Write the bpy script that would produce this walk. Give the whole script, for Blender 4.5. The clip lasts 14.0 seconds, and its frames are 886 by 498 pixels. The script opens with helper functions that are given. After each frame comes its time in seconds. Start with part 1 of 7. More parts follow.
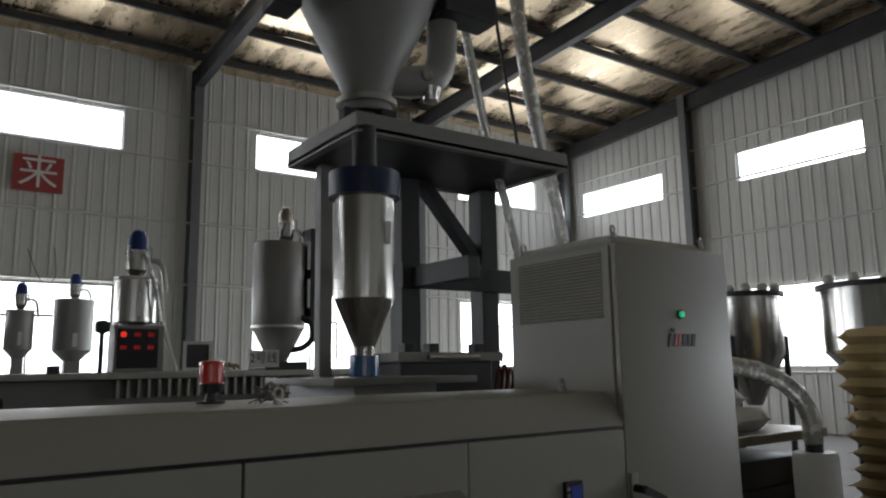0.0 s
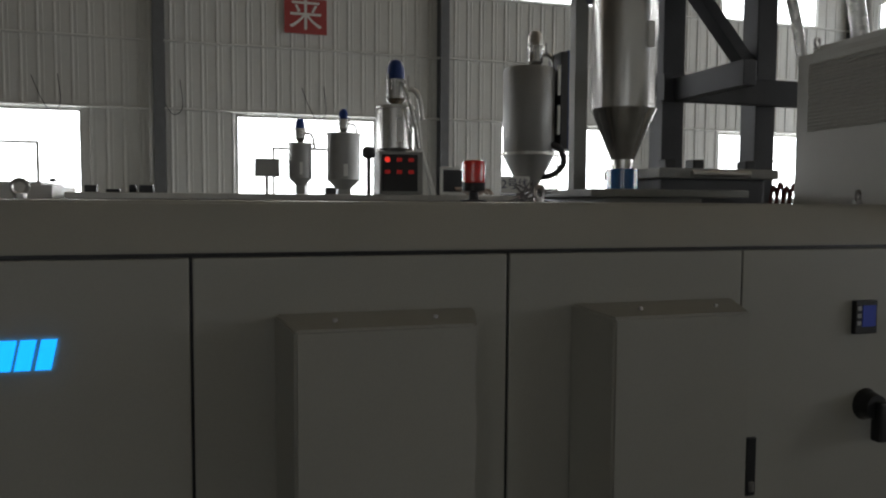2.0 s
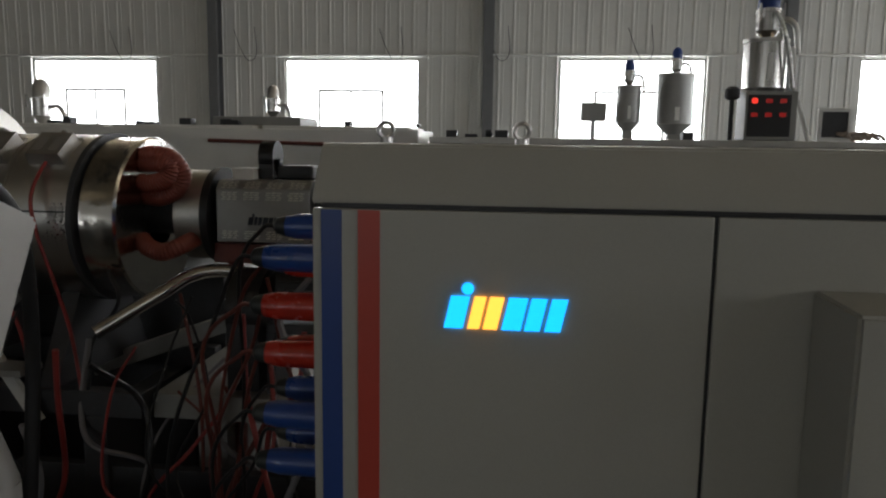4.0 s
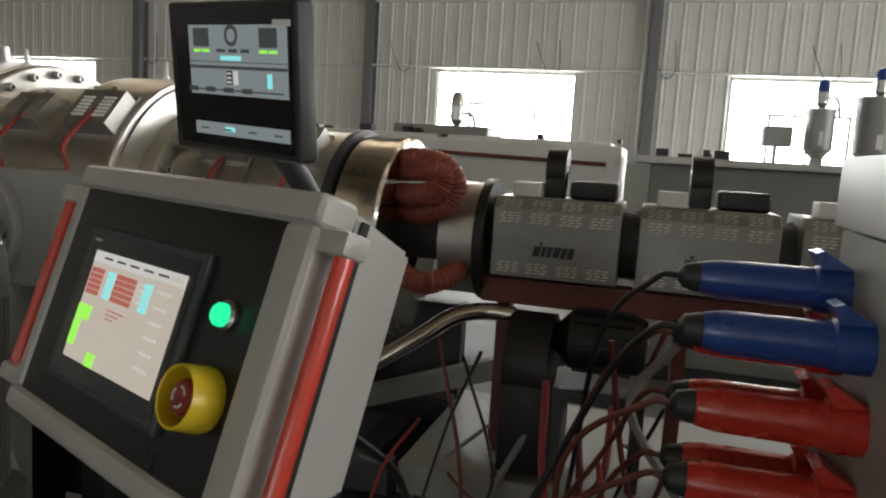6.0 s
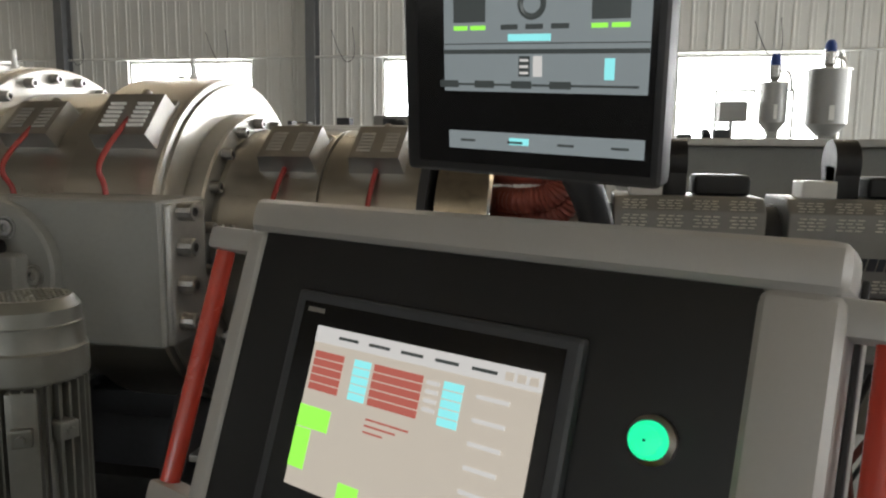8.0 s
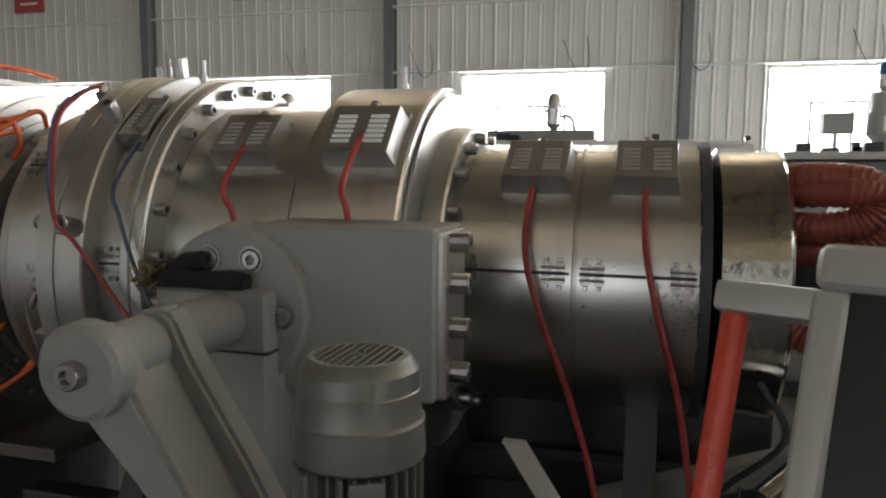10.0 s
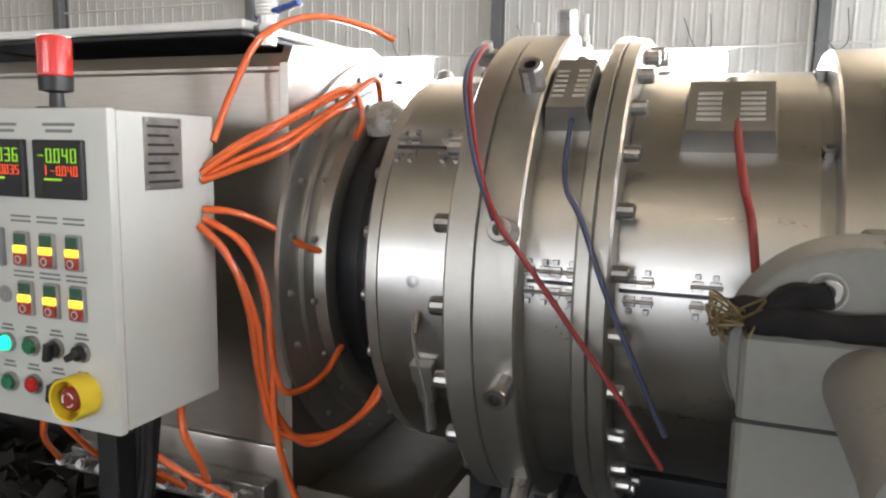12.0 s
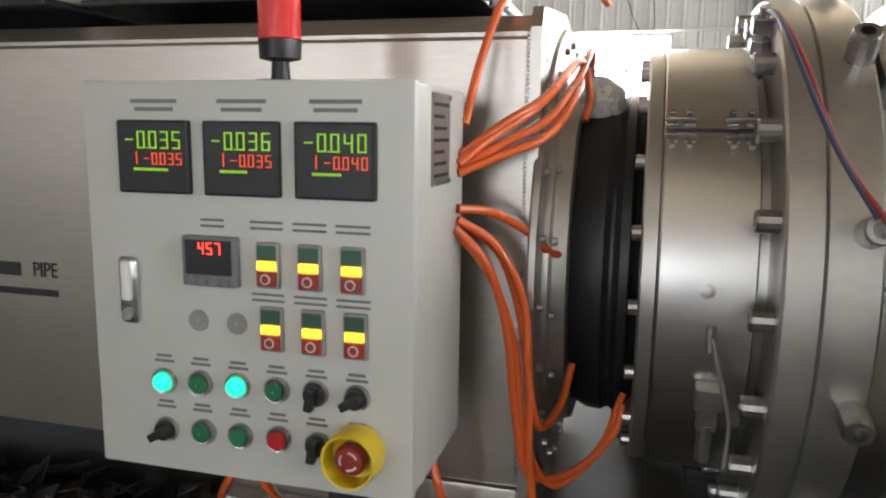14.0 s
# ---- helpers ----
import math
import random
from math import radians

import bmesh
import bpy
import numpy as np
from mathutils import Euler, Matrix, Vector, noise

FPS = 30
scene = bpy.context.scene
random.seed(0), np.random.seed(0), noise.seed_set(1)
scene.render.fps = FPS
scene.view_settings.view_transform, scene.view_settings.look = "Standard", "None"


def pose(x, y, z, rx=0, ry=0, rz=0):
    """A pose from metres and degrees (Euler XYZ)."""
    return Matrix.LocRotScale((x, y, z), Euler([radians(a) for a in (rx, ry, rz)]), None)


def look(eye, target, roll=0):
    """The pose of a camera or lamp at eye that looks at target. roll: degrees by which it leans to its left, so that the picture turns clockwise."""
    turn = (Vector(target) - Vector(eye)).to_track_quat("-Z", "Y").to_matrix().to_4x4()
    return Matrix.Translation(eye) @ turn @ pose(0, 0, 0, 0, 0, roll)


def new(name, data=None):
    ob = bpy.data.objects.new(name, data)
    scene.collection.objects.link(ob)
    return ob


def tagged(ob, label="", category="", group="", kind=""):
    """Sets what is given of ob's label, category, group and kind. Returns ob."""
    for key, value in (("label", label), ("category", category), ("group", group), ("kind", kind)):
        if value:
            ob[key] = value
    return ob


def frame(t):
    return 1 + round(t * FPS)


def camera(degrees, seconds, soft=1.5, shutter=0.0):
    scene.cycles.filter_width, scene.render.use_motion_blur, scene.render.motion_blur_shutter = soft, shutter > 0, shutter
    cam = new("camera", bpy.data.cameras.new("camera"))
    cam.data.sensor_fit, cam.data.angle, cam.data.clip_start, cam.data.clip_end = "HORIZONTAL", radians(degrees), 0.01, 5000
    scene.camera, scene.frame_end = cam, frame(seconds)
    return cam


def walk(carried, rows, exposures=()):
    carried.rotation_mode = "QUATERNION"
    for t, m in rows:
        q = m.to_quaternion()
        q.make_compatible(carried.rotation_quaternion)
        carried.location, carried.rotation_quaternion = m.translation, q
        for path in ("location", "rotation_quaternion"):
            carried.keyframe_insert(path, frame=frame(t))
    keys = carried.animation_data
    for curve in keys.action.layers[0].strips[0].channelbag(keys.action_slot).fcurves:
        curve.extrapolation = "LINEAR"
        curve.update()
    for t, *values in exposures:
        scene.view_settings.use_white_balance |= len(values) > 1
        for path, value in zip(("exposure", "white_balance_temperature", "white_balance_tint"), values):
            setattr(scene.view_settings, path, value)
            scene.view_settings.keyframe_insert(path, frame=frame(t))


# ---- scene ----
cam = camera(62.4, 14.0, soft=2.2)
PATH = [
    (0, (1.232, -0.307, 1.561), (2.376, 1.303, 1.877), -0.9),
    (0.5, (1.237, -0.303, 1.543), (2.355, 1.344, 1.742), -0.4),
    (1, (1.237, -0.283, 1.519), (2.276, 1.425, 1.598), -0.3),
    (1.5, (1.233, -0.254, 1.492), (2.071, 1.561, 1.448), -0.1),
    (2, (1.234, -0.22, 1.471), (1.796, 1.696, 1.35), 0.3),
    (2.5, (1.225, -0.192, 1.458), (1.463, 1.786, 1.289), 1.2),
    (3, (1.148, -0.133, 1.454), (1.251, 1.848, 1.201), 2.2),
    (3.5, (0.992, -0.042, 1.448), (1.027, 1.932, 1.131), 1.6),
    (4, (0.876, 0.026, 1.472), (0.645, 1.993, 1.196), 0.8),
    (6.3, (0.173, 0.54, 1.438), (-0.42, 2.435, 1.2), 2.2),
    (6.5, (0.122, 0.566, 1.442), (-0.503, 2.451, 1.209), 0.3),
    (6.8, (0.063, 0.583, 1.457), (-0.495, 2.486, 1.198), 1.7),
    (7, (0.017, 0.596, 1.454), (-0.471, 2.519, 1.204), 1.3),
    (7.2, (-0.032, 0.603, 1.453), (-0.409, 2.549, 1.193), 0.7),
    (9.3, (-0.394, 0.765, 1.448), (-0.869, 2.689, 1.175), 0.3),
    (9.5, (-0.441, 0.775, 1.449), (-0.975, 2.686, 1.2), 0.8),
    (10, (-0.621, 0.781, 1.453), (-1.159, 2.694, 1.225), 0.4),
    (10.5, (-0.819, 0.76, 1.455), (-1.524, 2.617, 1.217), 1.1),
    (11, (-1.007, 0.841, 1.436), (-1.891, 2.618, 1.186), -0.3),
    (11.5, (-1.166, 0.905, 1.433), (-1.999, 2.702, 1.155), 2.0),
    (12, (-1.402, 0.944, 1.447), (-2.116, 2.792, 1.173), 1.0),
    (12.5, (-1.57, 0.997, 1.446), (-2.164, 2.883, 1.145), 1.1),
    (13, (-1.705, 1.063, 1.443), (-2.263, 2.96, 1.146), 1.7),
    (13.5, (-1.83, 1.044, 1.442), (-2.388, 2.941, 1.139), 2.1),
    (14, (-1.962, 0.984, 1.44), (-2.472, 2.892, 1.124), 0.8),
]
walk(cam, [(t, look(eye, at, roll)) for t, eye, at, roll in PATH], exposures=[(0.0, -0.35, 6400, 11), (1.0, -0.5, 6400, 11), (2.0, -0.2, 6600, 11), (4.2, 0.3, 6600, 11), (6.3, 1.25, 6800, 10), (7.2, 1.25, 6800, 10), (9.3, 1.6, 6600, 11), (10.5, 1.3, 6500, 11), (11.0, 2.9, 6400, 12), (12.0, 2.6, 6400, 14), (12.5, 2.65, 6400, 14), (13.0, 2.6, 6500, 14), (13.5, 2.6, 6500, 14), (14.0, 2.25, 6500, 14)])

# ---- world, sun and windows' daylight ----
world = bpy.data.worlds.new("sky")
scene.world = world
world.use_nodes = True
wn = world.node_tree.nodes
sky = wn.new("ShaderNodeTexSky")
sky.sky_type = "NISHITA"
sky.sun_disc = False
sky.sun_elevation, sky.sun_rotation = radians(48), radians(20)
sky.air_density, sky.dust_density, sky.ozone_density = 1.0, 3.0, 1.0
wn["Background"].inputs["Strength"].default_value = 0.15
world.node_tree.links.new(sky.outputs[0], wn["Background"].inputs["Color"])
sun = new("sun", bpy.data.lights.new("sun", "SUN"))
sun.data.energy, sun.data.angle, sun.data.color = 1.2, radians(12), (1.0, 0.97, 0.92)
sun.matrix_world = look((0, 40, 45), (0, 0, 0))


def opening_light(x, y, z, w, h, turn, power):
    """An area lamp for the daylight that comes in through one opening of the wall."""
    d = bpy.data.lights.new("opening_light", "AREA")
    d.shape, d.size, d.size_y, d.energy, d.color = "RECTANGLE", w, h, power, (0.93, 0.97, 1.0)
    o = new("opening_light", d)
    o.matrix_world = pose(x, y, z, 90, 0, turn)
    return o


# ---- building helpers ----
def shift(loc):
    return Matrix.Translation(loc)


def thing(name, loc, label, category, group="", kind=""):
    """An empty at the base of a thing; its parts are modelled in world metres and hung under it."""
    ob = new(name)
    ob.empty_display_size = 0.05
    ob.matrix_basis = shift(loc)
    return tagged(ob, label, category, group, kind)


def part(name, bm, material, parent=None, label="", smooth=0):
    """Links a bmesh (modelled in world metres) as one mesh under a thing or a part."""
    me = bpy.data.meshes.new(name)
    if smooth:
        for f in bm.faces:
            f.smooth = True
        for e in bm.edges:
            if len(e.link_faces) == 2 and e.calc_face_angle(0) > radians(smooth):
                e.smooth = False
    bm.to_mesh(me)
    bm.free()
    me.materials.append(material)
    ob = new(name, me)
    if parent is not None:
        ob.parent = parent
        if parent.type == "EMPTY":
            ob.matrix_parent_inverse = parent.matrix_basis.inverted()
    if label:
        ob["label"] = label
    return ob


def lump(name, bm, material, label, category, smooth=0, group="", kind=""):
    """A thing that is one mesh."""
    return tagged(part(name, bm, material, None, "", smooth), label, category, group, kind)


def B():
    return bmesh.new()


def box(bm, x0, x1, y0, y1, z0, z1, bev=0.0, seg=2, m=None):
    r = bmesh.ops.create_cube(bm, size=1.0)
    vs = r["verts"]
    bmesh.ops.scale(bm, vec=(x1 - x0, y1 - y0, z1 - z0), verts=vs)
    bmesh.ops.translate(bm, vec=((x0 + x1) / 2, (y0 + y1) / 2, (z0 + z1) / 2), verts=vs)
    if bev:
        es = list({e for v in vs for e in v.link_edges})
        r = bmesh.ops.bevel(bm, geom=es, offset=bev, segments=seg, affect="EDGES", profile=0.6)
        vs = list({v for f in r["faces"] for v in f.verts} | {v for v in vs if v.is_valid})
    if m is not None:
        bmesh.ops.transform(bm, matrix=m, verts=vs)
    return bm


def frame_to(d):
    return Vector(d).to_track_quat("Z", "Y").to_matrix().to_4x4()


def rod(bm, p, q, r0, r1=None, seg=16, caps=True):
    """A straight round bar or cone from p to q."""
    p, q = Vector(p), Vector(q)
    m = shift((p + q) / 2) @ frame_to(q - p)
    bmesh.ops.create_cone(bm, cap_ends=caps, segments=seg, radius1=r0, radius2=r0 if r1 is None else r1, depth=(q - p).length, matrix=m)
    return bm


def lathe(bm, rings, origin, axis="x", seg=48, a0=0.0, a1=360.0, close=False):
    """Turns a profile of (along, radius) round an axis through origin."""
    full = abs(a1 - a0) >= 359.9
    n = seg if full else seg + 1
    o = Vector(origin)
    rows = []
    for a, r in rings:
        row = []
        for i in range(n):
            w = radians(a0 + (a1 - a0) * i / seg)
            c, s = r * math.cos(w), r * math.sin(w)
            v = {"x": (a, c, s), "y": (c, a, s), "z": (c, s, a)}[axis]
            row.append(bm.verts.new(o + Vector(v)))
        rows.append(row)
    for ra, rb in zip(rows, rows[1:]):
        for i in range(seg):
            j = (i + 1) % n
            bm.faces.new((ra[i], ra[j], rb[j], rb[i]))
    if close and full:
        bm.faces.new(rows[0])
        bm.faces.new(rows[-1])
    bmesh.ops.recalc_face_normals(bm, faces=bm.faces[:])
    return bm


def smooth_path(pts, n=6):
    """Catmull-Rom through the points."""
    ps = [Vector(p) for p in pts]
    ps = [ps[0] * 2 - ps[1]] + ps + [ps[-1] * 2 - ps[-2]]
    out = []
    for i in range(1, len(ps) - 2):
        a, b, c, d = ps[i - 1:i + 3]
        for k in range(n):
            t = k / n
            out.append(0.5 * (2 * b + (c - a) * t + (2 * a - 5 * b + 4 * c - d) * t * t + (3 * b - a - 3 * c + d) * t ** 3))
    out.append(ps[-2])
    return out


def hose(bm, pts, r, seg=8, n=6, ribs=0.0):
    """A bent round tube along smoothed points; ribs: depth of corrugation."""
    path = smooth_path(pts, n)
    rows, prev = [], None
    for i, p in enumerate(path):
        d = (path[min(i + 1, len(path) - 1)] - path[max(i - 1, 0)]).normalized()
        u = prev - d * prev.dot(d) if prev is not None else d.orthogonal()
        u.normalize()
        prev = u
        v = d.cross(u)
        rr = r + (ribs if i % 2 else 0.0)
        rows.append([bm.verts.new(p + rr * (u * math.cos(2 * math.pi * k / seg) + v * math.sin(2 * math.pi * k / seg))) for k in range(seg)])
    for ra, rb in zip(rows, rows[1:]):
        for k in range(seg):
            j = (k + 1) % seg
            bm.faces.new((ra[k], ra[j], rb[j], rb[k]))
    bm.faces.new(rows[0])
    bm.faces.new(rows[-1])
    bmesh.ops.recalc_face_normals(bm, faces=bm.faces[:])
    return bm


def prism(bm, outline, a0, a1, axis="y", m=None):
    """Extrudes a flat outline of (u, v) along an axis: y keeps (x, z), x keeps (y, z), z keeps (x, y)."""
    def at(u, v, a):
        return {"y": (u, a, v), "x": (a, u, v), "z": (u, v, a)}[axis]
    lo = [bm.verts.new(at(u, v, a0)) for u, v in outline]
    hi = [bm.verts.new(at(u, v, a1)) for u, v in outline]
    n = len(outline)
    fs = [bm.faces.new(lo), bm.faces.new(hi)]
    for i in range(n):
        fs.append(bm.faces.new((lo[i], lo[(i + 1) % n], hi[(i + 1) % n], hi[i])))
    bmesh.ops.recalc_face_normals(bm, faces=bm.faces[:])
    if m is not None:
        bmesh.ops.transform(bm, matrix=m, verts=lo + hi)
    return bm


def moved(bm, m):
    bmesh.ops.transform(bm, matrix=m, verts=bm.verts[:])
    return bm


def words(text, size, m, material, parent, name="lettering", depth=0.001, squash=1.0, label=""):
    """Raised lettering as a mesh, its baseline centre at the pose m (text plane x-y, facing +z)."""
    cu = bpy.data.curves.new(name, "FONT")
    cu.body, cu.size, cu.extrude, cu.align_x, cu.align_y = text, size, depth, "CENTER", "CENTER"
    tmp = bpy.data.objects.new(name, cu)
    scene.collection.objects.link(tmp)
    me = bpy.data.meshes.new_from_object(tmp.evaluated_get(bpy.context.evaluated_depsgraph_get()))
    bpy.data.objects.remove(tmp)
    bpy.data.curves.remove(cu)
    bm = B()
    bm.from_mesh(me)
    bpy.data.meshes.remove(me)
    moved(bm, m @ Matrix.Diagonal((squash, 1, 1, 1)))
    return part(name, bm, material, parent, label)


# ---- materials ----
def mat(name, col, rough=0.5, metal=0.0, var=0.12, scale=6.0, bump=0.0, fine=60.0, stretch=(1, 1, 1), rvar=0.1, emit=None, power=0.0, coat=0.0, spots=0.0, spot_col=(0.1, 0.08, 0.06)):
    """A surface with broad stains, fine grain and relief, at true size."""
    m = bpy.data.materials.new(name)
    m.use_nodes = True
    nt = m.node_tree
    nd, ln = nt.nodes, nt.links
    p = nd["Principled BSDF"]
    p.inputs["Metallic"].default_value = metal
    p.inputs["Coat Weight"].default_value = coat
    tc = nd.new("ShaderNodeTexCoord")
    mp = nd.new("ShaderNodeMapping")
    mp.inputs["Scale"].default_value = stretch
    ln.new(tc.outputs["Object"], mp.inputs["Vector"])
    big, small = nd.new("ShaderNodeTexNoise"), nd.new("ShaderNodeTexNoise")
    big.inputs["Scale"].default_value, big.inputs["Detail"].default_value = scale, 5
    small.inputs["Scale"].default_value, small.inputs["Detail"].default_value = fine, 3
    ln.new(mp.outputs[0], big.inputs["Vector"])
    ln.new(mp.outputs[0], small.inputs["Vector"])
    mix = nd.new("ShaderNodeMix")
    mix.inputs["Factor"].default_value = 0.35
    ln.new(big.outputs["Fac"], mix.inputs["A"])
    ln.new(small.outputs["Fac"], mix.inputs["B"])
    ramp = nd.new("ShaderNodeValToRGB")
    lo, hi = ramp.color_ramp.elements
    lo.position, hi.position = 0.3, 0.7
    lo.color = (*[c * (1 - var) for c in col], 1)
    hi.color = (*[min(c * (1 + var), 1) for c in col], 1)
    ln.new(mix.outputs["Result"], ramp.inputs["Fac"])
    out = ramp.outputs["Color"]
    if spots:
        sp = nd.new("ShaderNodeTexNoise")
        sp.inputs["Scale"].default_value, sp.inputs["Detail"].default_value, sp.inputs["Roughness"].default_value = scale * 2.3, 8, 0.7
        ln.new(tc.outputs["Object"], sp.inputs["Vector"])
        sr = nd.new("ShaderNodeValToRGB")
        sr.color_ramp.elements[0].position, sr.color_ramp.elements[1].position = 0.66 - 0.1 * spots, 0.76
        ln.new(sp.outputs["Fac"], sr.inputs["Fac"])
        sm = nd.new("ShaderNodeMix")
        sm.data_type = "RGBA"
        ln.new(sr.outputs["Color"], sm.inputs["Factor"])
        ln.new(out, sm.inputs["A"])
        sm.inputs["B"].default_value = (*spot_col, 1)
        out = sm.outputs["Result"]
    ln.new(out, p.inputs["Base Color"])
    rr = nd.new("ShaderNodeMapRange")
    rr.inputs["From Min"].default_value, rr.inputs["From Max"].default_value = 0.3, 0.7
    rr.inputs["To Min"].default_value, rr.inputs["To Max"].default_value = max(rough - rvar, 0.03), min(rough + rvar, 1)
    ln.new(mix.outputs["Result"], rr.inputs["Value"])
    ln.new(rr.outputs["Result"], p.inputs["Roughness"])
    if bump:
        bp = nd.new("ShaderNodeBump")
        bp.inputs["Strength"].default_value, bp.inputs["Distance"].default_value = bump, 0.004
        ln.new(mix.outputs["Result"], bp.inputs["Height"])
        ln.new(bp.outputs[0], p.inputs["Normal"])
    if emit:
        p.inputs["Emission Color"].default_value = (*emit, 1)
        p.inputs["Emission Strength"].default_value = power
    return m


M_PAINT = mat("cabinet_paint", (0.355, 0.35, 0.31), 0.42, var=0.06, scale=2.0, bump=0.04, fine=220, spots=0.2, spot_col=(0.36, 0.35, 0.31))
M_BOXPAINT = mat("control_box_paint", (0.56, 0.57, 0.54), 0.45, var=0.04, scale=3.0, bump=0.06, fine=500)
M_GREYPAINT = mat("machine_grey_paint", (0.25, 0.25, 0.235), 0.5, var=0.1, scale=5.0, bump=0.15, fine=90, spots=0.4, spot_col=(0.22, 0.21, 0.19))
M_DARKSTEEL = mat("dark_steel", (0.055, 0.056, 0.06), 0.55, metal=0.3, var=0.25, bump=0.1)
M_BLACK = mat("black_plastic", (0.012, 0.012, 0.013), 0.45, var=0.2)
M_COLUMN = mat("column_paint", (0.14, 0.145, 0.15), 0.5, var=0.15, bump=0.05)
M_RUBBER = mat("black_rubber", (0.012, 0.013, 0.016), 0.4, var=0.2, bump=0.05)
M_STEEL = mat("brushed_stainless", (0.56, 0.55, 0.53), 0.33, metal=1.0, var=0.08, scale=3, fine=120, stretch=(1, 14, 1), rvar=0.08, bump=0.03)
M_STEELV = mat("polished_stainless", (0.52, 0.51, 0.49), 0.22, metal=1.0, var=0.1, scale=8, fine=60, stretch=(1, 1, 0.05), rvar=0.06, bump=0.02)
M_TANK = mat("tank_stainless", (0.47, 0.44, 0.40), 0.34, metal=1.0, var=0.13, scale=1.6, fine=90, stretch=(0.25, 1, 2.0), rvar=0.05)
M_COVER = mat("cover_steel", (0.40, 0.39, 0.37), 0.48, metal=1.0, var=0.1, scale=10, bump=0.03)
M_BOLT = mat("zinc_bolt", (0.42, 0.41, 0.40), 0.35, metal=1.0, var=0.25, scale=40, fine=200)
M_CAST = mat("plated_steel", (0.47, 0.46, 0.43), 0.4, metal=0.9, var=0.12, scale=8, bump=0.05)
M_WALL = mat("wall_sheet", (0.62, 0.62, 0.59), 0.55, metal=0.0, var=0.06, scale=0.7, fine=12, spots=0.15, spot_col=(0.57, 0.56, 0.52))
M_FOIL = mat("insulation_foil", (0.74, 0.60, 0.42), 0.30, metal=1.0, var=0.25, scale=2.2, bump=1.0, fine=13, stretch=(1.7, 0.5, 1), rvar=0.15)
M_CONCRETE = mat("concrete_floor", (0.10, 0.097, 0.09), 0.75, var=0.25, scale=1.5, bump=0.15, fine=50, spots=0.5, spot_col=(0.09, 0.086, 0.08))
M_GROUND = mat("yard_concrete", (0.42, 0.41, 0.38), 0.9, var=0.15, scale=0.3, bump=0.1)
M_WHITE = mat("white_paint", (0.72, 0.72, 0.69), 0.5, var=0.05, scale=3)
M_RED = mat("red_enamel", (0.55, 0.035, 0.02), 0.28, var=0.12, scale=8, coat=0.3)
M_BLUE = mat("blue_enamel", (0.02, 0.07, 0.30), 0.3, var=0.1, coat=0.3)
M_STRIPE_B = mat("stripe_blue", (0.012, 0.045, 0.20), 0.4, var=0.06)
M_STRIPE_R = mat("stripe_red", (0.42, 0.05, 0.03), 0.4, var=0.06)
M_BROWNRED = mat("red_oxide_steel", (0.14, 0.034, 0.025), 0.5, var=0.3, bump=0.1)
M_ORANGE = mat("orange_hose", (0.72, 0.13, 0.03), 0.22, var=0.1, scale=10, coat=0.4)
M_GREYHOSE = mat("grey_cable", (0.2, 0.19, 0.2), 0.5)
M_YELLOW = mat("yellow_plastic", (0.75, 0.55, 0.03), 0.35, var=0.06)
M_SACK = mat("woven_sack", (0.48, 0.37, 0.19), 0.75, var=0.15, scale=6, bump=0.5, fine=180)
M_SACKW = mat("white_sack", (0.62, 0.62, 0.58), 0.6, var=0.1, scale=6, bump=0.4, fine=120)
M_DUCT = mat("red_silicone_duct", (0.26, 0.06, 0.04), 0.45, var=0.2, bump=0.1)
M_GREEN_LIT = mat("green_lamp", (0.02, 0.6, 0.3), 0.3, emit=(0.0, 1.0, 0.42), power=0.36)
M_GREEN = mat("green_button", (0.015, 0.16, 0.07), 0.35)
M_REDB = mat("red_button", (0.5, 0.02, 0.02), 0.3)
M_LED_R = mat("red_led", (0.3, 0.01, 0.01), 0.4, emit=(1.0, 0.05, 0.03), power=0.8)
M_LED_DIM = mat("dim_red_led", (0.25, 0.01, 0.01), 0.4, emit=(1.0, 0.04, 0.03), power=0.12)
M_LED_O = mat("orange_led", (0.3, 0.05, 0.01), 0.4, emit=(1.0, 0.09, 0.02), power=0.18)
M_LED_G = mat("green_led", (0.1, 0.3, 0.01), 0.4, emit=(0.42, 0.9, 0.03), power=0.11)
M_AMBER = mat("amber_lens", (0.8, 0.4, 0.02), 0.3, emit=(1.0, 0.5, 0.03), power=0.5)
M_REDSIGN = mat("red_sign", (0.36, 0.06, 0.055), 0.6, var=0.06)


# ---- the hall ----
NORTH, EAST, WEST, SOUTH = 15.68, 17.3, -40.0, -14.0
EAVE, RIDGE_Y = 8.2, 1.0
BAY, WIN_X0, WIN_W = 5.87, -4.46, 2.94
LOW0, LOW1, UP0, UP1 = 1.45, 3.31, 6.17, 7.02


def roof_z(y):
    return EAVE + 0.062 * (NORTH - y) if y > RIDGE_Y else EAVE + 0.062 * (NORTH - RIDGE_Y) - 0.062 * (RIDGE_Y - y)


